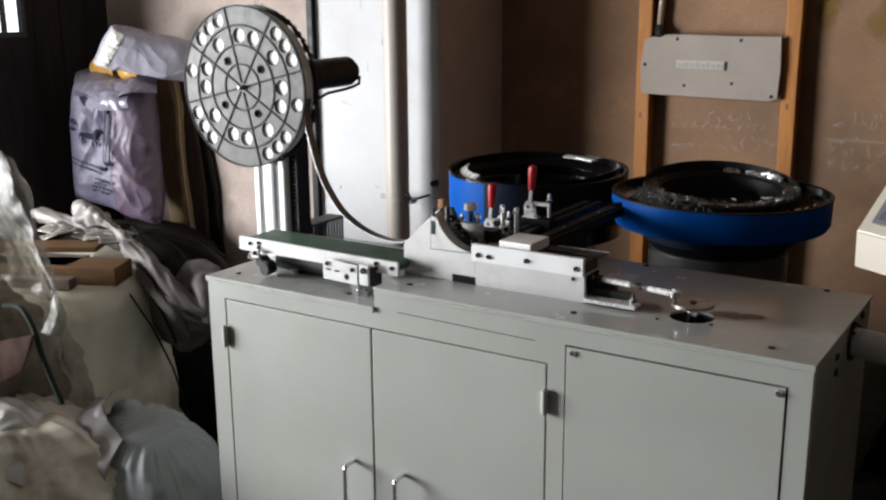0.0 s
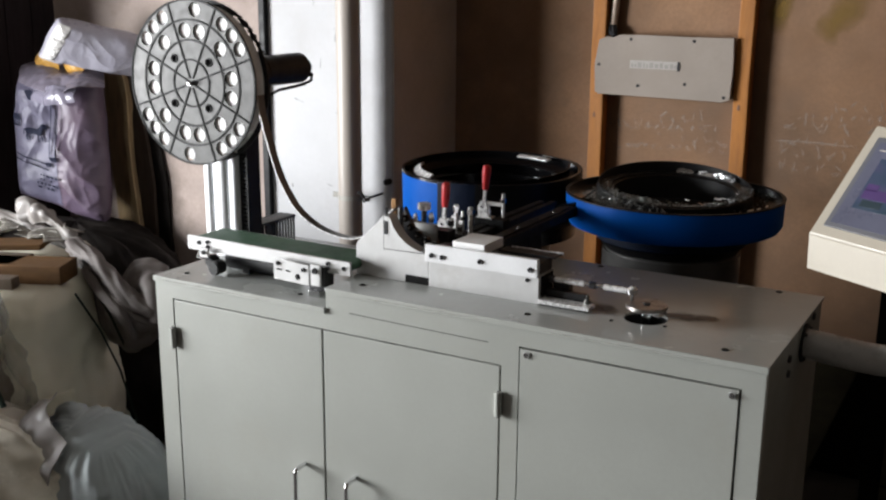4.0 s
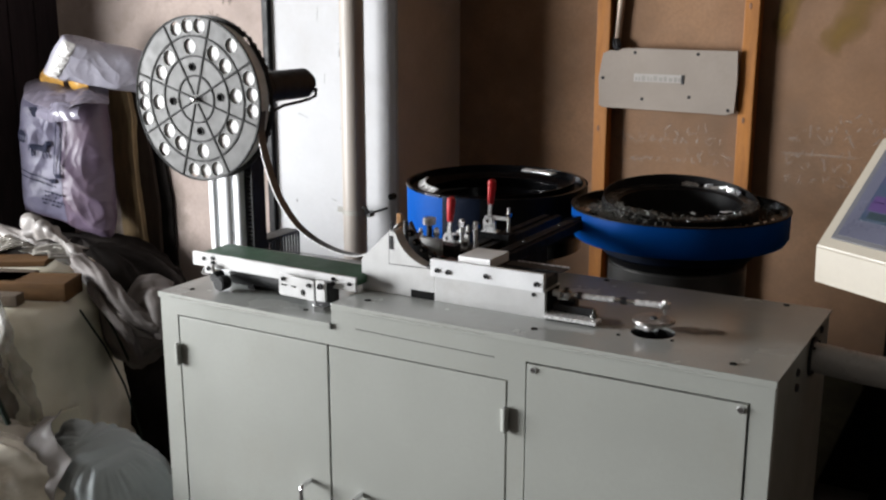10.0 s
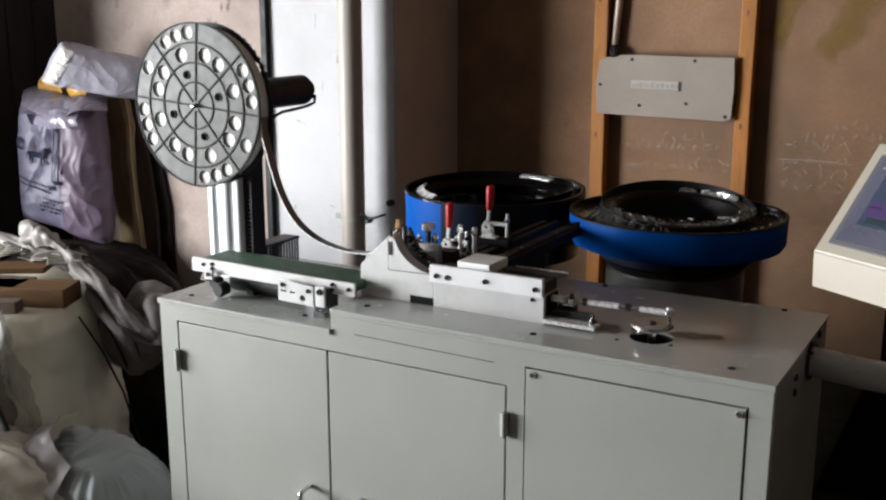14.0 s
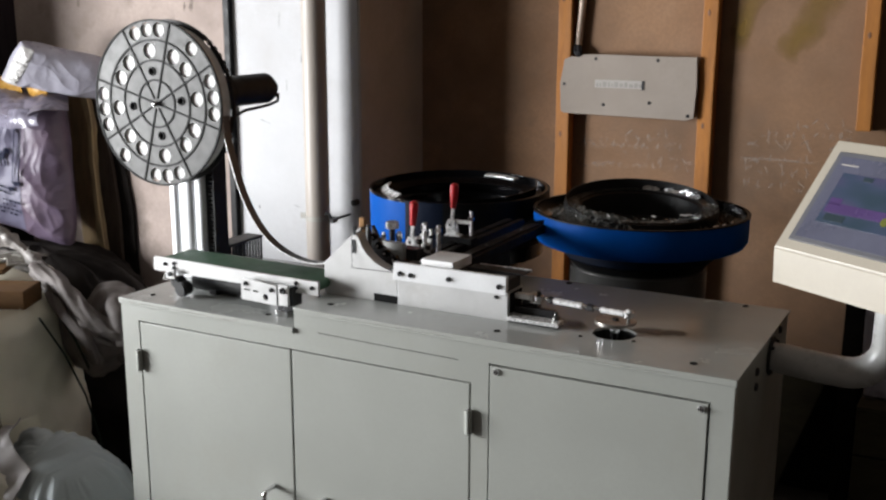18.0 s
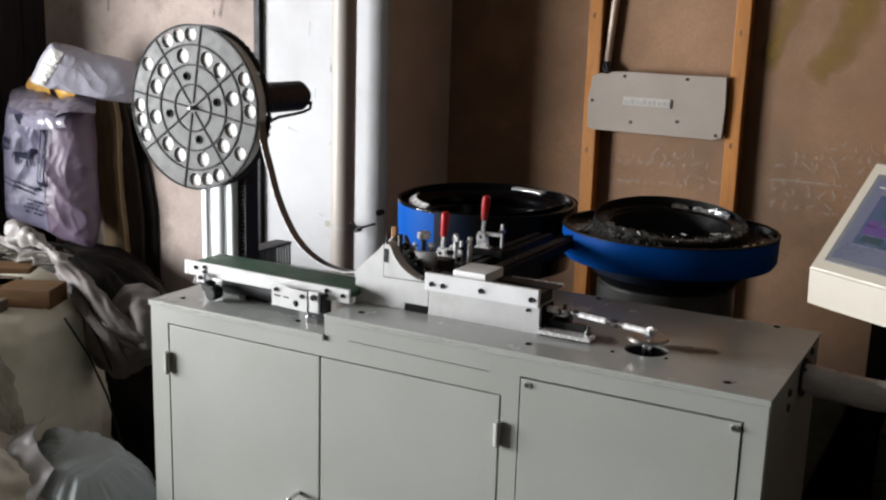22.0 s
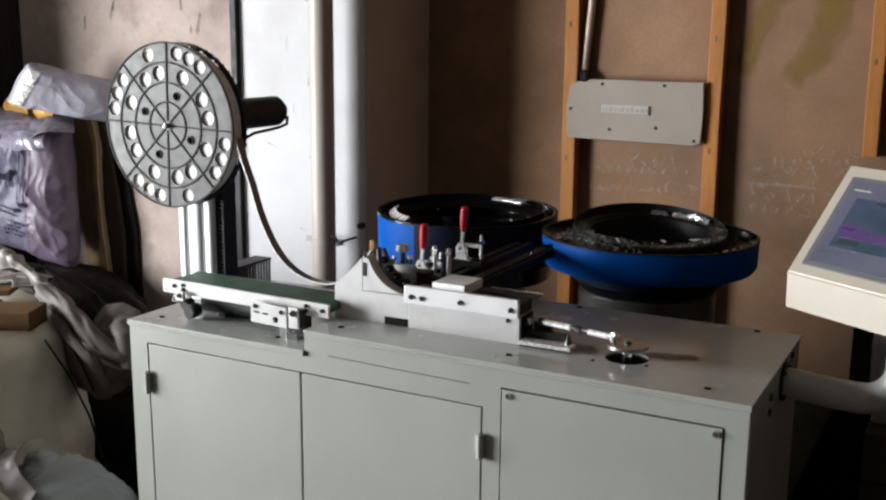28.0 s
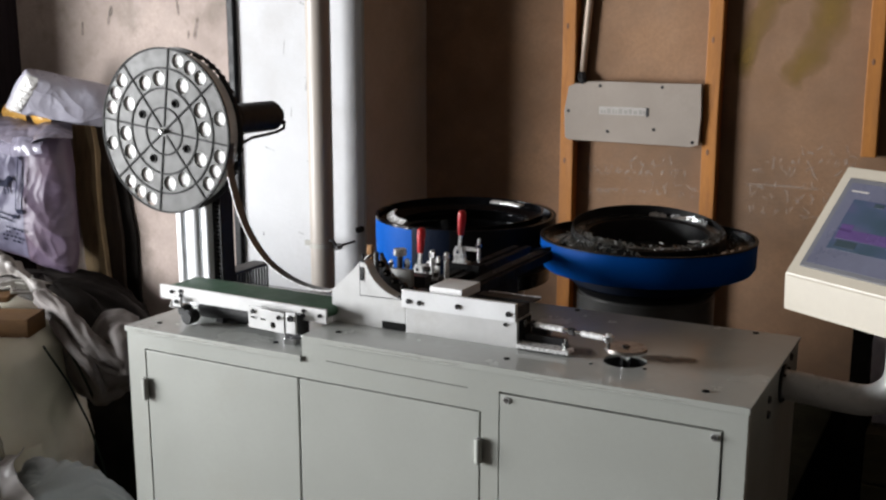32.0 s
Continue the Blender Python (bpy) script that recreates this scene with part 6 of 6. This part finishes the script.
    bm = prism([(x + 0.004, z) for x, z, q in edge] + [(x - q * 1.6, z) for x, z, q in edge[::-1]], 1.499, 1.506)
    part("split_edge", bm, "split_wood", w, "pale splintered edge")
    part("top_cap", box(-1.749, -1.676, 1.502, 1.527, 1.076, 1.094, 0.002), "black_bag", w, "dark stained top end")
    q = thing("leaning_board", "dark weathered board leaning on the pink wall", "board")
    part("board", prism([(-1.7077, 0.0000), (-1.5381, 0.0000), (-1.5535, 0.3826), (-1.5525, 0.5728), (-1.5741, 0.7569), (-1.6070, 0.9142), (-1.6414, 1.0592), (-1.6872, 1.0613)], 1.532, 1.547, 0.002), "dark_plank", q)
    # Outline set to the dark area beside the planks, to fit the camera's view.
    q2 = thing("leaning_board", "short near-black board against the wall, outlined to the view", "board")
    part("board", prism([(-1.6136, 0.0000), (-1.4508, 0.0000), (-1.4966, 0.3828), (-1.4966, 0.5965), (-1.5272, 0.7562), (-1.5729, 0.8905), (-1.6136, 0.9933)], 1.552, 1.567, 0.002), "black_bag", q2)

    # big off-white sack with boards on top
    s = thing("big_sack", "big off-white woven bulk sack with sagging folds", "sack", pose(-0.99, 0.27, 0.0, 0, 0, 37))
    bm = sack(0.315, 0.33, 0.615, 21, square=4.2, folds=0.045, wrinkle=0.016, top=0.10, belly=0.02, gather=0.90, seg=110, rings=70)
    for v in bm.verts:
        k = 1.22 - 0.36 * v.co.z
        v.co.x, v.co.y = v.co.x * k, v.co.y * k
    part("body", bm, "white_sack", s, smooth="all")
    part("corner_flap", cloth([[(0.10, -0.375, 0.33), (0.22, -0.385, 0.37), (0.345, -0.36, 0.40)], [(0.06, -0.395, 0.24), (0.22, -0.41, 0.27), (0.37, -0.375, 0.29)], [(0.02, -0.41, 0.12), (0.22, -0.425, 0.14), (0.39, -0.38, 0.15)]], 20, 24, 0.004, 0.012, 6), "white_sack", s, smooth="all")
    part("edge_cord", tube([(0.335, -0.22, 0.605), (0.385, -0.20, 0.50), (0.425, -0.18, 0.38), (0.455, -0.17, 0.24), (0.475, -0.17, 0.05)], 0.003, 8), "green_cord", s, "dark green cord")
    for x, y, z, rz, l, w, h, mat, lab in ((-0.865, 0.270, 0.612, 26, 0.205, 0.055, 0.050, "wood", "thick brown wooden block on the sack"), (-1.00, 0.25, 0.612, 20, 0.20, 0.06, 0.050, "old_wood", "dark weathered wooden block on the sack"), (-1.03, 0.330, 0.6625, 33, 0.20, 0.045, 0.016, "wood", "thin wooden lath across the blocks"), (-0.93, 0.14, 0.615, 24, 0.22, 0.02, 0.03, "old_wood", "narrow dark lath beside the blocks")):
        k = thing("wood_block", lab, "wood", pose(x, y, z, 0, 0, rz))
        bm = box(-l, l, -w, w, 0, h, 0.003)
        part("timber", bm, mat, k)
    e = thing("paper_scraps", "crumpled white paper and foam scraps on the wooden blocks", "scraps", pose(-1.00, 0.42, 0.664))
    rng = random.Random(6)
    for i in range(8):
        x, y = rng.uniform(-0.20, 0.10), rng.uniform(-0.04, 0.10)
        c = [[(x + u * 0.045 + rng.uniform(-0.02, 0.02), y + v * 0.04 + rng.uniform(-0.02, 0.02), 0.008 + rng.uniform(0, 0.025)) for u in range(3)] for v in range(3)]
        part("scrap", cloth(c, 9, 9, 0.003, 0.006, i), "white_strap" if i % 3 == 0 else "clear_plastic", e, smooth="all")

    # sacking that hangs in a swag between the heap and the cabinet
    c = thing("burlap_cloth", "mauve-grey sacking hanging in a swag beside the cabinet", "cloth")
    ctrl = [[(-0.808, 0.490, 0.657), (-0.692, 0.460, 0.630), (-0.587, 0.440, 0.588), (-0.505, 0.440, 0.550), (-0.442, 0.460, 0.536)],
            [(-0.745, 0.450, 0.609), (-0.616, 0.400, 0.591), (-0.504, 0.370, 0.569), (-0.455, 0.390, 0.540), (-0.413, 0.430, 0.528)],
            [(-0.710, 0.450, 0.514), (-0.578, 0.390, 0.520), (-0.494, 0.370, 0.508), (-0.452, 0.390, 0.501), (-0.415, 0.430, 0.504)],
            [(-0.691, 0.480, 0.422), (-0.597, 0.440, 0.417), (-0.538, 0.430, 0.419), (-0.510, 0.450, 0.433), (-0.469, 0.480, 0.448)]]
    part("sacking", cloth(ctrl, 70, 90, 0.005, 0.024, 2), "grey_cloth", c, smooth="all")
    pts = [(-0.797, 0.470, 0.676), (-0.664, 0.430, 0.647), (-0.553, 0.400, 0.611), (-0.483, 0.400, 0.570), (-0.425, 0.420, 0.543)]
    part("rolled_edge", crumpled_roll(pts, 0.027, 5), "grey_cloth", c, "rolled edge of the sacking", smooth="all")
    pts = [(-0.693, 0.420, 0.631), (-0.588, 0.380, 0.584), (-0.491, 0.355, 0.544), (-0.487, 0.385, 0.473)]
    part("pleat", crumpled_roll(pts, 0.014, 8), "grey_cloth", c, smooth="all")
    part("loose_corner", cloth([[(-0.675, 0.550, 0.561), (-0.622, 0.550, 0.609), (-0.572, 0.550, 0.626), (-0.511, 0.550, 0.628)], [(-0.604, 0.490, 0.562), (-0.520, 0.460, 0.606), (-0.477, 0.460, 0.616), (-0.455, 0.490, 0.608)], [(-0.543, 0.450, 0.549), (-0.462, 0.410, 0.573), (-0.424, 0.410, 0.579), (-0.419, 0.450, 0.569)], [(-0.498, 0.430, 0.514), (-0.444, 0.400, 0.523), (-0.415, 0.400, 0.525), (-0.404, 0.430, 0.519)]], 40, 40, 0.005, 0.034, 8), "grey_cloth", c, "crumpled end of the sacking", smooth="all")
    part("cord", tube([q[0] for q in smooth_grid([[p, p] for p in ((-0.696, 0.420, 0.606), (-0.616, 0.385, 0.579), (-0.554, 0.365, 0.546), (-0.521, 0.360, 0.506), (-0.549, 0.410, 0.435))], 24, 2)], 0.0035, 8), "green_cord", c, "dark green cord")
    r = thing("film_sheet", "crumpled clear plastic sheet twisted over the heap", "plastic sheet")
    pts = [(-1.319, 0.56, 0.695), (-1.107, 0.54, 0.684), (-1.02, 0.53, 0.676), (-0.945, 0.52, 0.668), (-0.814, 0.50, 0.659)]
    part("twist", crumpled_roll(pts, 0.022, 9), "cloudy_film", r, smooth="all")
    part("loose_end", cloth([[(-1.132, 0.56, 0.715), (-1.083, 0.56, 0.753), (-0.977, 0.56, 0.728), (-0.854, 0.53, 0.690)], [(-1.063, 0.52, 0.709), (-0.977, 0.50, 0.750), (-0.876, 0.49, 0.723), (-0.784, 0.48, 0.682)], [(-1.042, 0.53, 0.685), (-0.94, 0.50, 0.710), (-0.861, 0.49, 0.688), (-0.778, 0.48, 0.657)]], 36, 60, 0.003, 0.034, 13), "cloudy_film", r, "crumpled loose end", smooth="all")
    hs = thing("heap_sack", "dark filled sack at the bottom of the heap", "sack", pose(-0.70, 0.80, 0.0, 0, 0, 30))
    part("body", sack(0.24, 0.20, 0.46, 14, square=2.4, folds=0.05, wrinkle=0.02, top=0.5), "black_bag", hs, smooth="all")
    hs = thing("heap_sack", "dark filled sack holding up the burlap", "sack", pose(-1.12, 0.80, 0.0, 0, 0, 10))
    part("body", sack(0.26, 0.18, 0.60, 15, square=2.4, folds=0.05, wrinkle=0.02, top=0.4), "black_bag", hs, smooth="all")
    for x, y, z, rz in ((-0.42, 0.46, 0.0, 35), (-0.36, 0.38, 0.024, 28), (-0.40, 0.46, 0.048, 50), (-0.36, 0.44, 0.072, 38), (-0.34, 0.42, 0.096, 56), (-0.35, 0.44, 0.120, 33), (-0.33, 0.40, 0.144, 48)):
        k = thing("floor_plank", "brown plank lying in a stack on the floor", "plank", pose(x, y, z, 0, 0, rz))
        part("board", box(-0.26, 0.22, -0.05, 0.05, 0, 0.024, 0.002), "plank_pale", k)

    # plastic bags in front
    g = thing("plastic_bag", "tall cloudy plastic bag with white gathered edge and green cord", "plastic bag", pose(-0.76, -0.07, 0.0, 0, 0, 20))
    bm = sack(0.19, 0.165, 0.93, 31, square=2.4, folds=0.045, wrinkle=0.012, top=0.36, belly=0.0, gather=0.30, seg=160, rings=120, crinkle=0.022)
    for v in bm.verts:
        k = 1.50 - 0.72 * v.co.z
        v.co.x, v.co.y = v.co.x * k, v.co.y * k
    part("body", bm, "clear_film", g, smooth="all")
    bm = sack(0.165, 0.14, 0.68, 37, square=2.4, folds=0.05, wrinkle=0.014, top=0.30, belly=0.0, gather=0.5, seg=110, rings=80, crinkle=0.02)
    for v in bm.verts:
        k = 1.46 - 0.72 * v.co.z
        v.co.x, v.co.y = v.co.x * k, v.co.y * k
    part("filling", bm, "brown_scrap", g, "brown and grey scrap inside the bag", smooth="all")
    inv = pose(-0.76, -0.07, 0.0, 0, 0, 20).inverted()
    part("film_edge", cloth([[inv @ Vector(p) for p in row] for row in (((-0.819, 0.060, 1.003), (-0.613, -0.020, 1.024), (-0.629, 0.020, 0.994)), ((-0.804, 0.040, 0.926), (-0.550, -0.050, 0.969), (-0.560, 0.000, 0.942)), ((-0.697, 0.000, 0.833), (-0.492, -0.060, 0.888), (-0.500, -0.020, 0.876)), ((-0.503, -0.050, 0.807), (-0.450, -0.070, 0.822), (-0.460, -0.040, 0.817)), ((-0.436, -0.060, 0.746), (-0.393, -0.080, 0.757), (-0.413, -0.050, 0.742)), ((-0.422, -0.060, 0.689), (-0.384, -0.080, 0.697), (-0.411, -0.050, 0.695)), ((-0.438, -0.070, 0.630), (-0.396, -0.090, 0.640), (-0.420, -0.060, 0.637)))], 90, 36, 0.002, 0.022, 3), "ribbon", g, "white gathered film edge", smooth="all")
    part("cord", tube([inv @ q[0] for q in smooth_grid([[p, p] for p in ((-0.56, -0.09, 0.68), (-0.485, -0.10, 0.689), (-0.432, -0.11, 0.65), (-0.415, -0.11, 0.6), (-0.394, -0.11, 0.551), (-0.36, -0.11, 0.49))], 40, 2)], 0.0065, 8), "green_cord", g, "dark green cord")
    part("cloth_patch", cloth([[inv @ Vector(p) for p in row] for row in (((-0.56, -0.12, 0.60), (-0.49, -0.13, 0.625), (-0.42, -0.12, 0.645)), ((-0.57, -0.13, 0.55), (-0.49, -0.145, 0.575), (-0.43, -0.13, 0.60)), ((-0.58, -0.13, 0.50), (-0.51, -0.145, 0.525), (-0.455, -0.135, 0.555)))], 16, 20, 0.004, 0.010, 3), "rust_cloth", g, "reddish-brown cloth patch", smooth="all")
    g = thing("plastic_bag", "crumpled cloudy plastic bag heaped on the floor", "plastic bag", pose(-0.53, -0.16, 0.0, 0, 0, 30))
    part("body", sack(0.28, 0.24, 0.44, 33, square=2.3, folds=0.085, wrinkle=0.014, top=0.5, belly=0.06, gather=0.4, seg=180, rings=120, crinkle=0.014), "grey_film", g, smooth="all")
    part("film_fold", cloth([[(-0.20, -0.12, 0.36), (-0.05, -0.18, 0.39), (0.12, -0.18, 0.36), (0.26, -0.10, 0.24)], [(-0.18, -0.02, 0.43), (-0.03, -0.05, 0.46), (0.13, -0.04, 0.43), (0.28, 0.0, 0.28)], [(-0.14, 0.08, 0.44), (0.0, 0.07, 0.46), (0.14, 0.08, 0.42), (0.26, 0.10, 0.30)]], 60, 90, 0.003, 0.030, 8), "white_film", g, "loose crumpled film", smooth="all")
    g = thing("plastic_bag", "pale blue full plastic bag beside the cabinet", "plastic bag", pose(-0.235, 0.02, 0.0, 0, 0, -14))

    def slump(bm):
        for v in bm.verts:
            v.co.z *= 1.0 - 0.75 * (v.co.x + 0.12)
        return bm
    part("body", slump(sack(0.215, 0.150, 0.455, 35, square=2.4, folds=0.032, wrinkle=0.010, top=0.55, belly=0.03, gather=0.30, seg=140, rings=90, crinkle=0.013)), "blue_plastic", g, smooth="all")
    for a0, a1, z0, z1, seed in ((-2.9, -1.35, 0.29, 0.475, 4), (-3.3, -2.2, 0.12, 0.41, 9)):
        ctrl = []
        for k in range(4):
            a = a0 + (a1 - a0) * k / 3
            ctrl.append([Vector((q * 0.215 * math.cos(a), q * 0.155 * math.sin(a), (z0 + (z1 - z0) * m / 3) * (1.0 - 0.75 * (q * 0.215 * math.cos(a) + 0.12)))) for m, q in enumerate((1.07, 1.06, 0.90, 0.55))])
        part("film_fold", cloth(ctrl, 60, 50, 0.002, 0.022, seed), "pale_film", g, "crumpled pale lilac film fold", smooth="all")


# ---- dark stack behind the cabinet's far end ----
def back_stack():
    # Black panel stands in for the shade on the lower wall.
    b = thing("shade_panel", "black panel added for the shade on the lower wall", "board")
    part("board", box(0.80, 1.95, 1.535, 1.555, 0, 0.365, 0.002), "black_bag", b)
    # Added board and crate darken this corner; outlines fit the camera's view.
    b = thing("leaning_board", "dark olive board added behind the cabinet, slanted to fit the view", "board")
    part("board", prism([(0.88, 0.0), (1.03, 0.0), (1.1416, 0.343), (1.143, 0.385), (1.02, 0.388), (0.88, 0.38)], 1.445, 1.465, 0.002), "olive_board", b)
    b = thing("dark_post", "black square timber post behind the machine", "post")
    part("timber", box(1.188, 1.236, 1.385, 1.425, 0, 0.70, 0.003), "black_bag", b)
    b = thing("added_crate", "added dark olive crate under the film bundle", "crate", pose(1.37, 1.36, 0))
    for z in (0.0, 0.125, 0.25):
        part("slat", box(-0.12, 0.20, -0.095, -0.080, z, z + 0.118, 0.002), "olive_board", b)
    for x in (-0.12, 0.185):
        part("side", box(x, x + 0.015, -0.0795, 0.095, 0.0, 0.368, 0.002), "olive_board", b)
    part("lid", box(-0.12, 0.20, -0.095, 0.095, 0.3685, 0.380, 0.002), "olive_board", b)
    b = thing("lilac_bundle", "small pale lilac film bundle on the dark crate", "bundle")
    at = pillow(((1.245, 1.375, 0.615), (1.46, 1.36, 0.60), (1.47, 1.325, 0.385), (1.262, 1.335, 0.385)), 0.040, 5, 0.010)
    part("film", pillow_mesh(at, 40, 40), "film", b, smooth="all")
    part("loop", tube([(1.325, 1.285, 0.50), (1.335, 1.275, 0.545), (1.352, 1.275, 0.565), (1.366, 1.275, 0.548), (1.362, 1.285, 0.50)], 0.006, 8), "ribbon", b, "white tied loop", smooth=True)


room()
back_stack()
studs()
wall_details()
cabinet()
conveyor()
strip_guide()
slide_housing()
CRANK, RODTHING, SLIDE = crank_parts()
REEL = reel()
reel_stand()
STRIP = hanging_strip()
bowls()
clamps()
control_panel()
clutter()


# ---- what moves ----
# crank: about 152 turns a minute, clockwise from above, a little uneven
UNEVEN = ((0, 30), (1, 38), (2, 23), (4.5, 20), (5, -8), (6, -10), (7, -18), (8, -28), (9, -36), (10, -4), (11, 10), (12, 20), (13, 5), (14, 11), (17, -17), (18, -17), (19, -22), (20, -33), (21, -27), (22, -10), (23, 3), (24, -6), (25, -5), (28, 2), (29, 27), (30, 15), (31, 27), (32, 22))
# reel: degrees clockwise as seen from the front
TURNED = ((0, 233.5), (1, 203.5), (2, 186.5), (2.5, 171), (4.5, 123), (5, 102), (5.5, 88), (6, 88), (6.5, 80), (7, 61), (7.5, 48), (8, 48), (8.5, 30), (9, 10), (9.5, -6), (10, -6), (10.5, -22), (11, -39), (11.5, -38), (12, -56), (12.5, -73), (13, -76),
          (13.5, -85), (14, -108), (14.5, -125), (16.5, -170), (17, -177), (17.5, -179), (18, -187), (18.5, -206), (19, -227), (19.5, -238), (20, -238), (20.5, -254), (21, -274), (21.5, -275), (22, -283.5), (22.5, -300), (23, -323), (23.5, -329), (24, -330),
          (24.5, -344), (25, -367), (25.5, -376), (27.5, -426), (28, -426), (28.5, -428), (29, -448), (29.5, -465), (30, -474.5), (30.5, -478), (31, -497), (31.5, -509), (32, -510))


def crank_angle(t):
    ts, vs = zip(*UNEVEN)
    return -173.4 - 360 * t / 0.3952 + float(np.interp(t, ts, vs))


# sway and sag of the strip loop, in metres
SAG = ((0, -0.008, -0.012), (1, -0.012, 0.003), (2, -0.008, -0.015), (4.5, 0.014, -0.002), (5, 0.018, 0.0), (6, -0.014, -0.004), (7, 0.012, 0.004), (8, -0.016, -0.016), (9, 0.004, 0.0), (10, -0.014, -0.010), (11, 0.018, 0.0), (12, -0.004, -0.004), (13, 0.008, -0.012), (14, 0.004, 0.008),
       (17, -0.008, -0.004), (18, 0.002, -0.017), (19, 0.0, 0.012), (20, 0.0, -0.008), (21, -0.012, 0.004), (22, 0.008, -0.018), (23, 0.004, 0.012), (24, 0.016, -0.018), (25, -0.008, 0.008), (28, 0.022, -0.012), (29, -0.016, -0.016), (30, 0.016, 0.004), (31, -0.012, -0.010), (32, -0.016, -0.016))


def motions():
    lines = [(t, strip_points(a, b)) for t, a, b in SAG]
    for k, piece in enumerate(STRIP):
        rows = []
        for t, pts in lines:
            a, b = pts[k], pts[k + 1]
            rows.append((t, pose(*((a + b) / 2), 0, -math.degrees(math.atan2(b.z - a.z, b.x - a.x)), 0)))
        walk(piece, rows)
    disc, rod, bar = [], [], []
    n = int(32 * FPS / 1)
    for i in range(0, n + 1):
        t = i / FPS
        a = rad(crank_angle(t))
        px, py = CX + CR * math.cos(a), CY + CR * math.sin(a)
        sx = px - math.sqrt(ROD ** 2 - (py - SLIDE_Y) ** 2)
        disc.append((t, pose(CX, CY, 0, 0, 0, math.degrees(a))))
        rod.append((t, pose(sx, SLIDE_Y, 0.890, 0, 0, math.degrees(math.atan2(py - SLIDE_Y, px - sx)))))
        bar.append((t, pose(sx, SLIDE_Y, 0.890)))
    walk(CRANK, disc)
    walk(RODTHING, rod)
    walk(SLIDE, bar)
    walk(REEL, [(t, pose(RX, RY, RZ, 0, a, 0)) for t, a in TURNED])


motions()
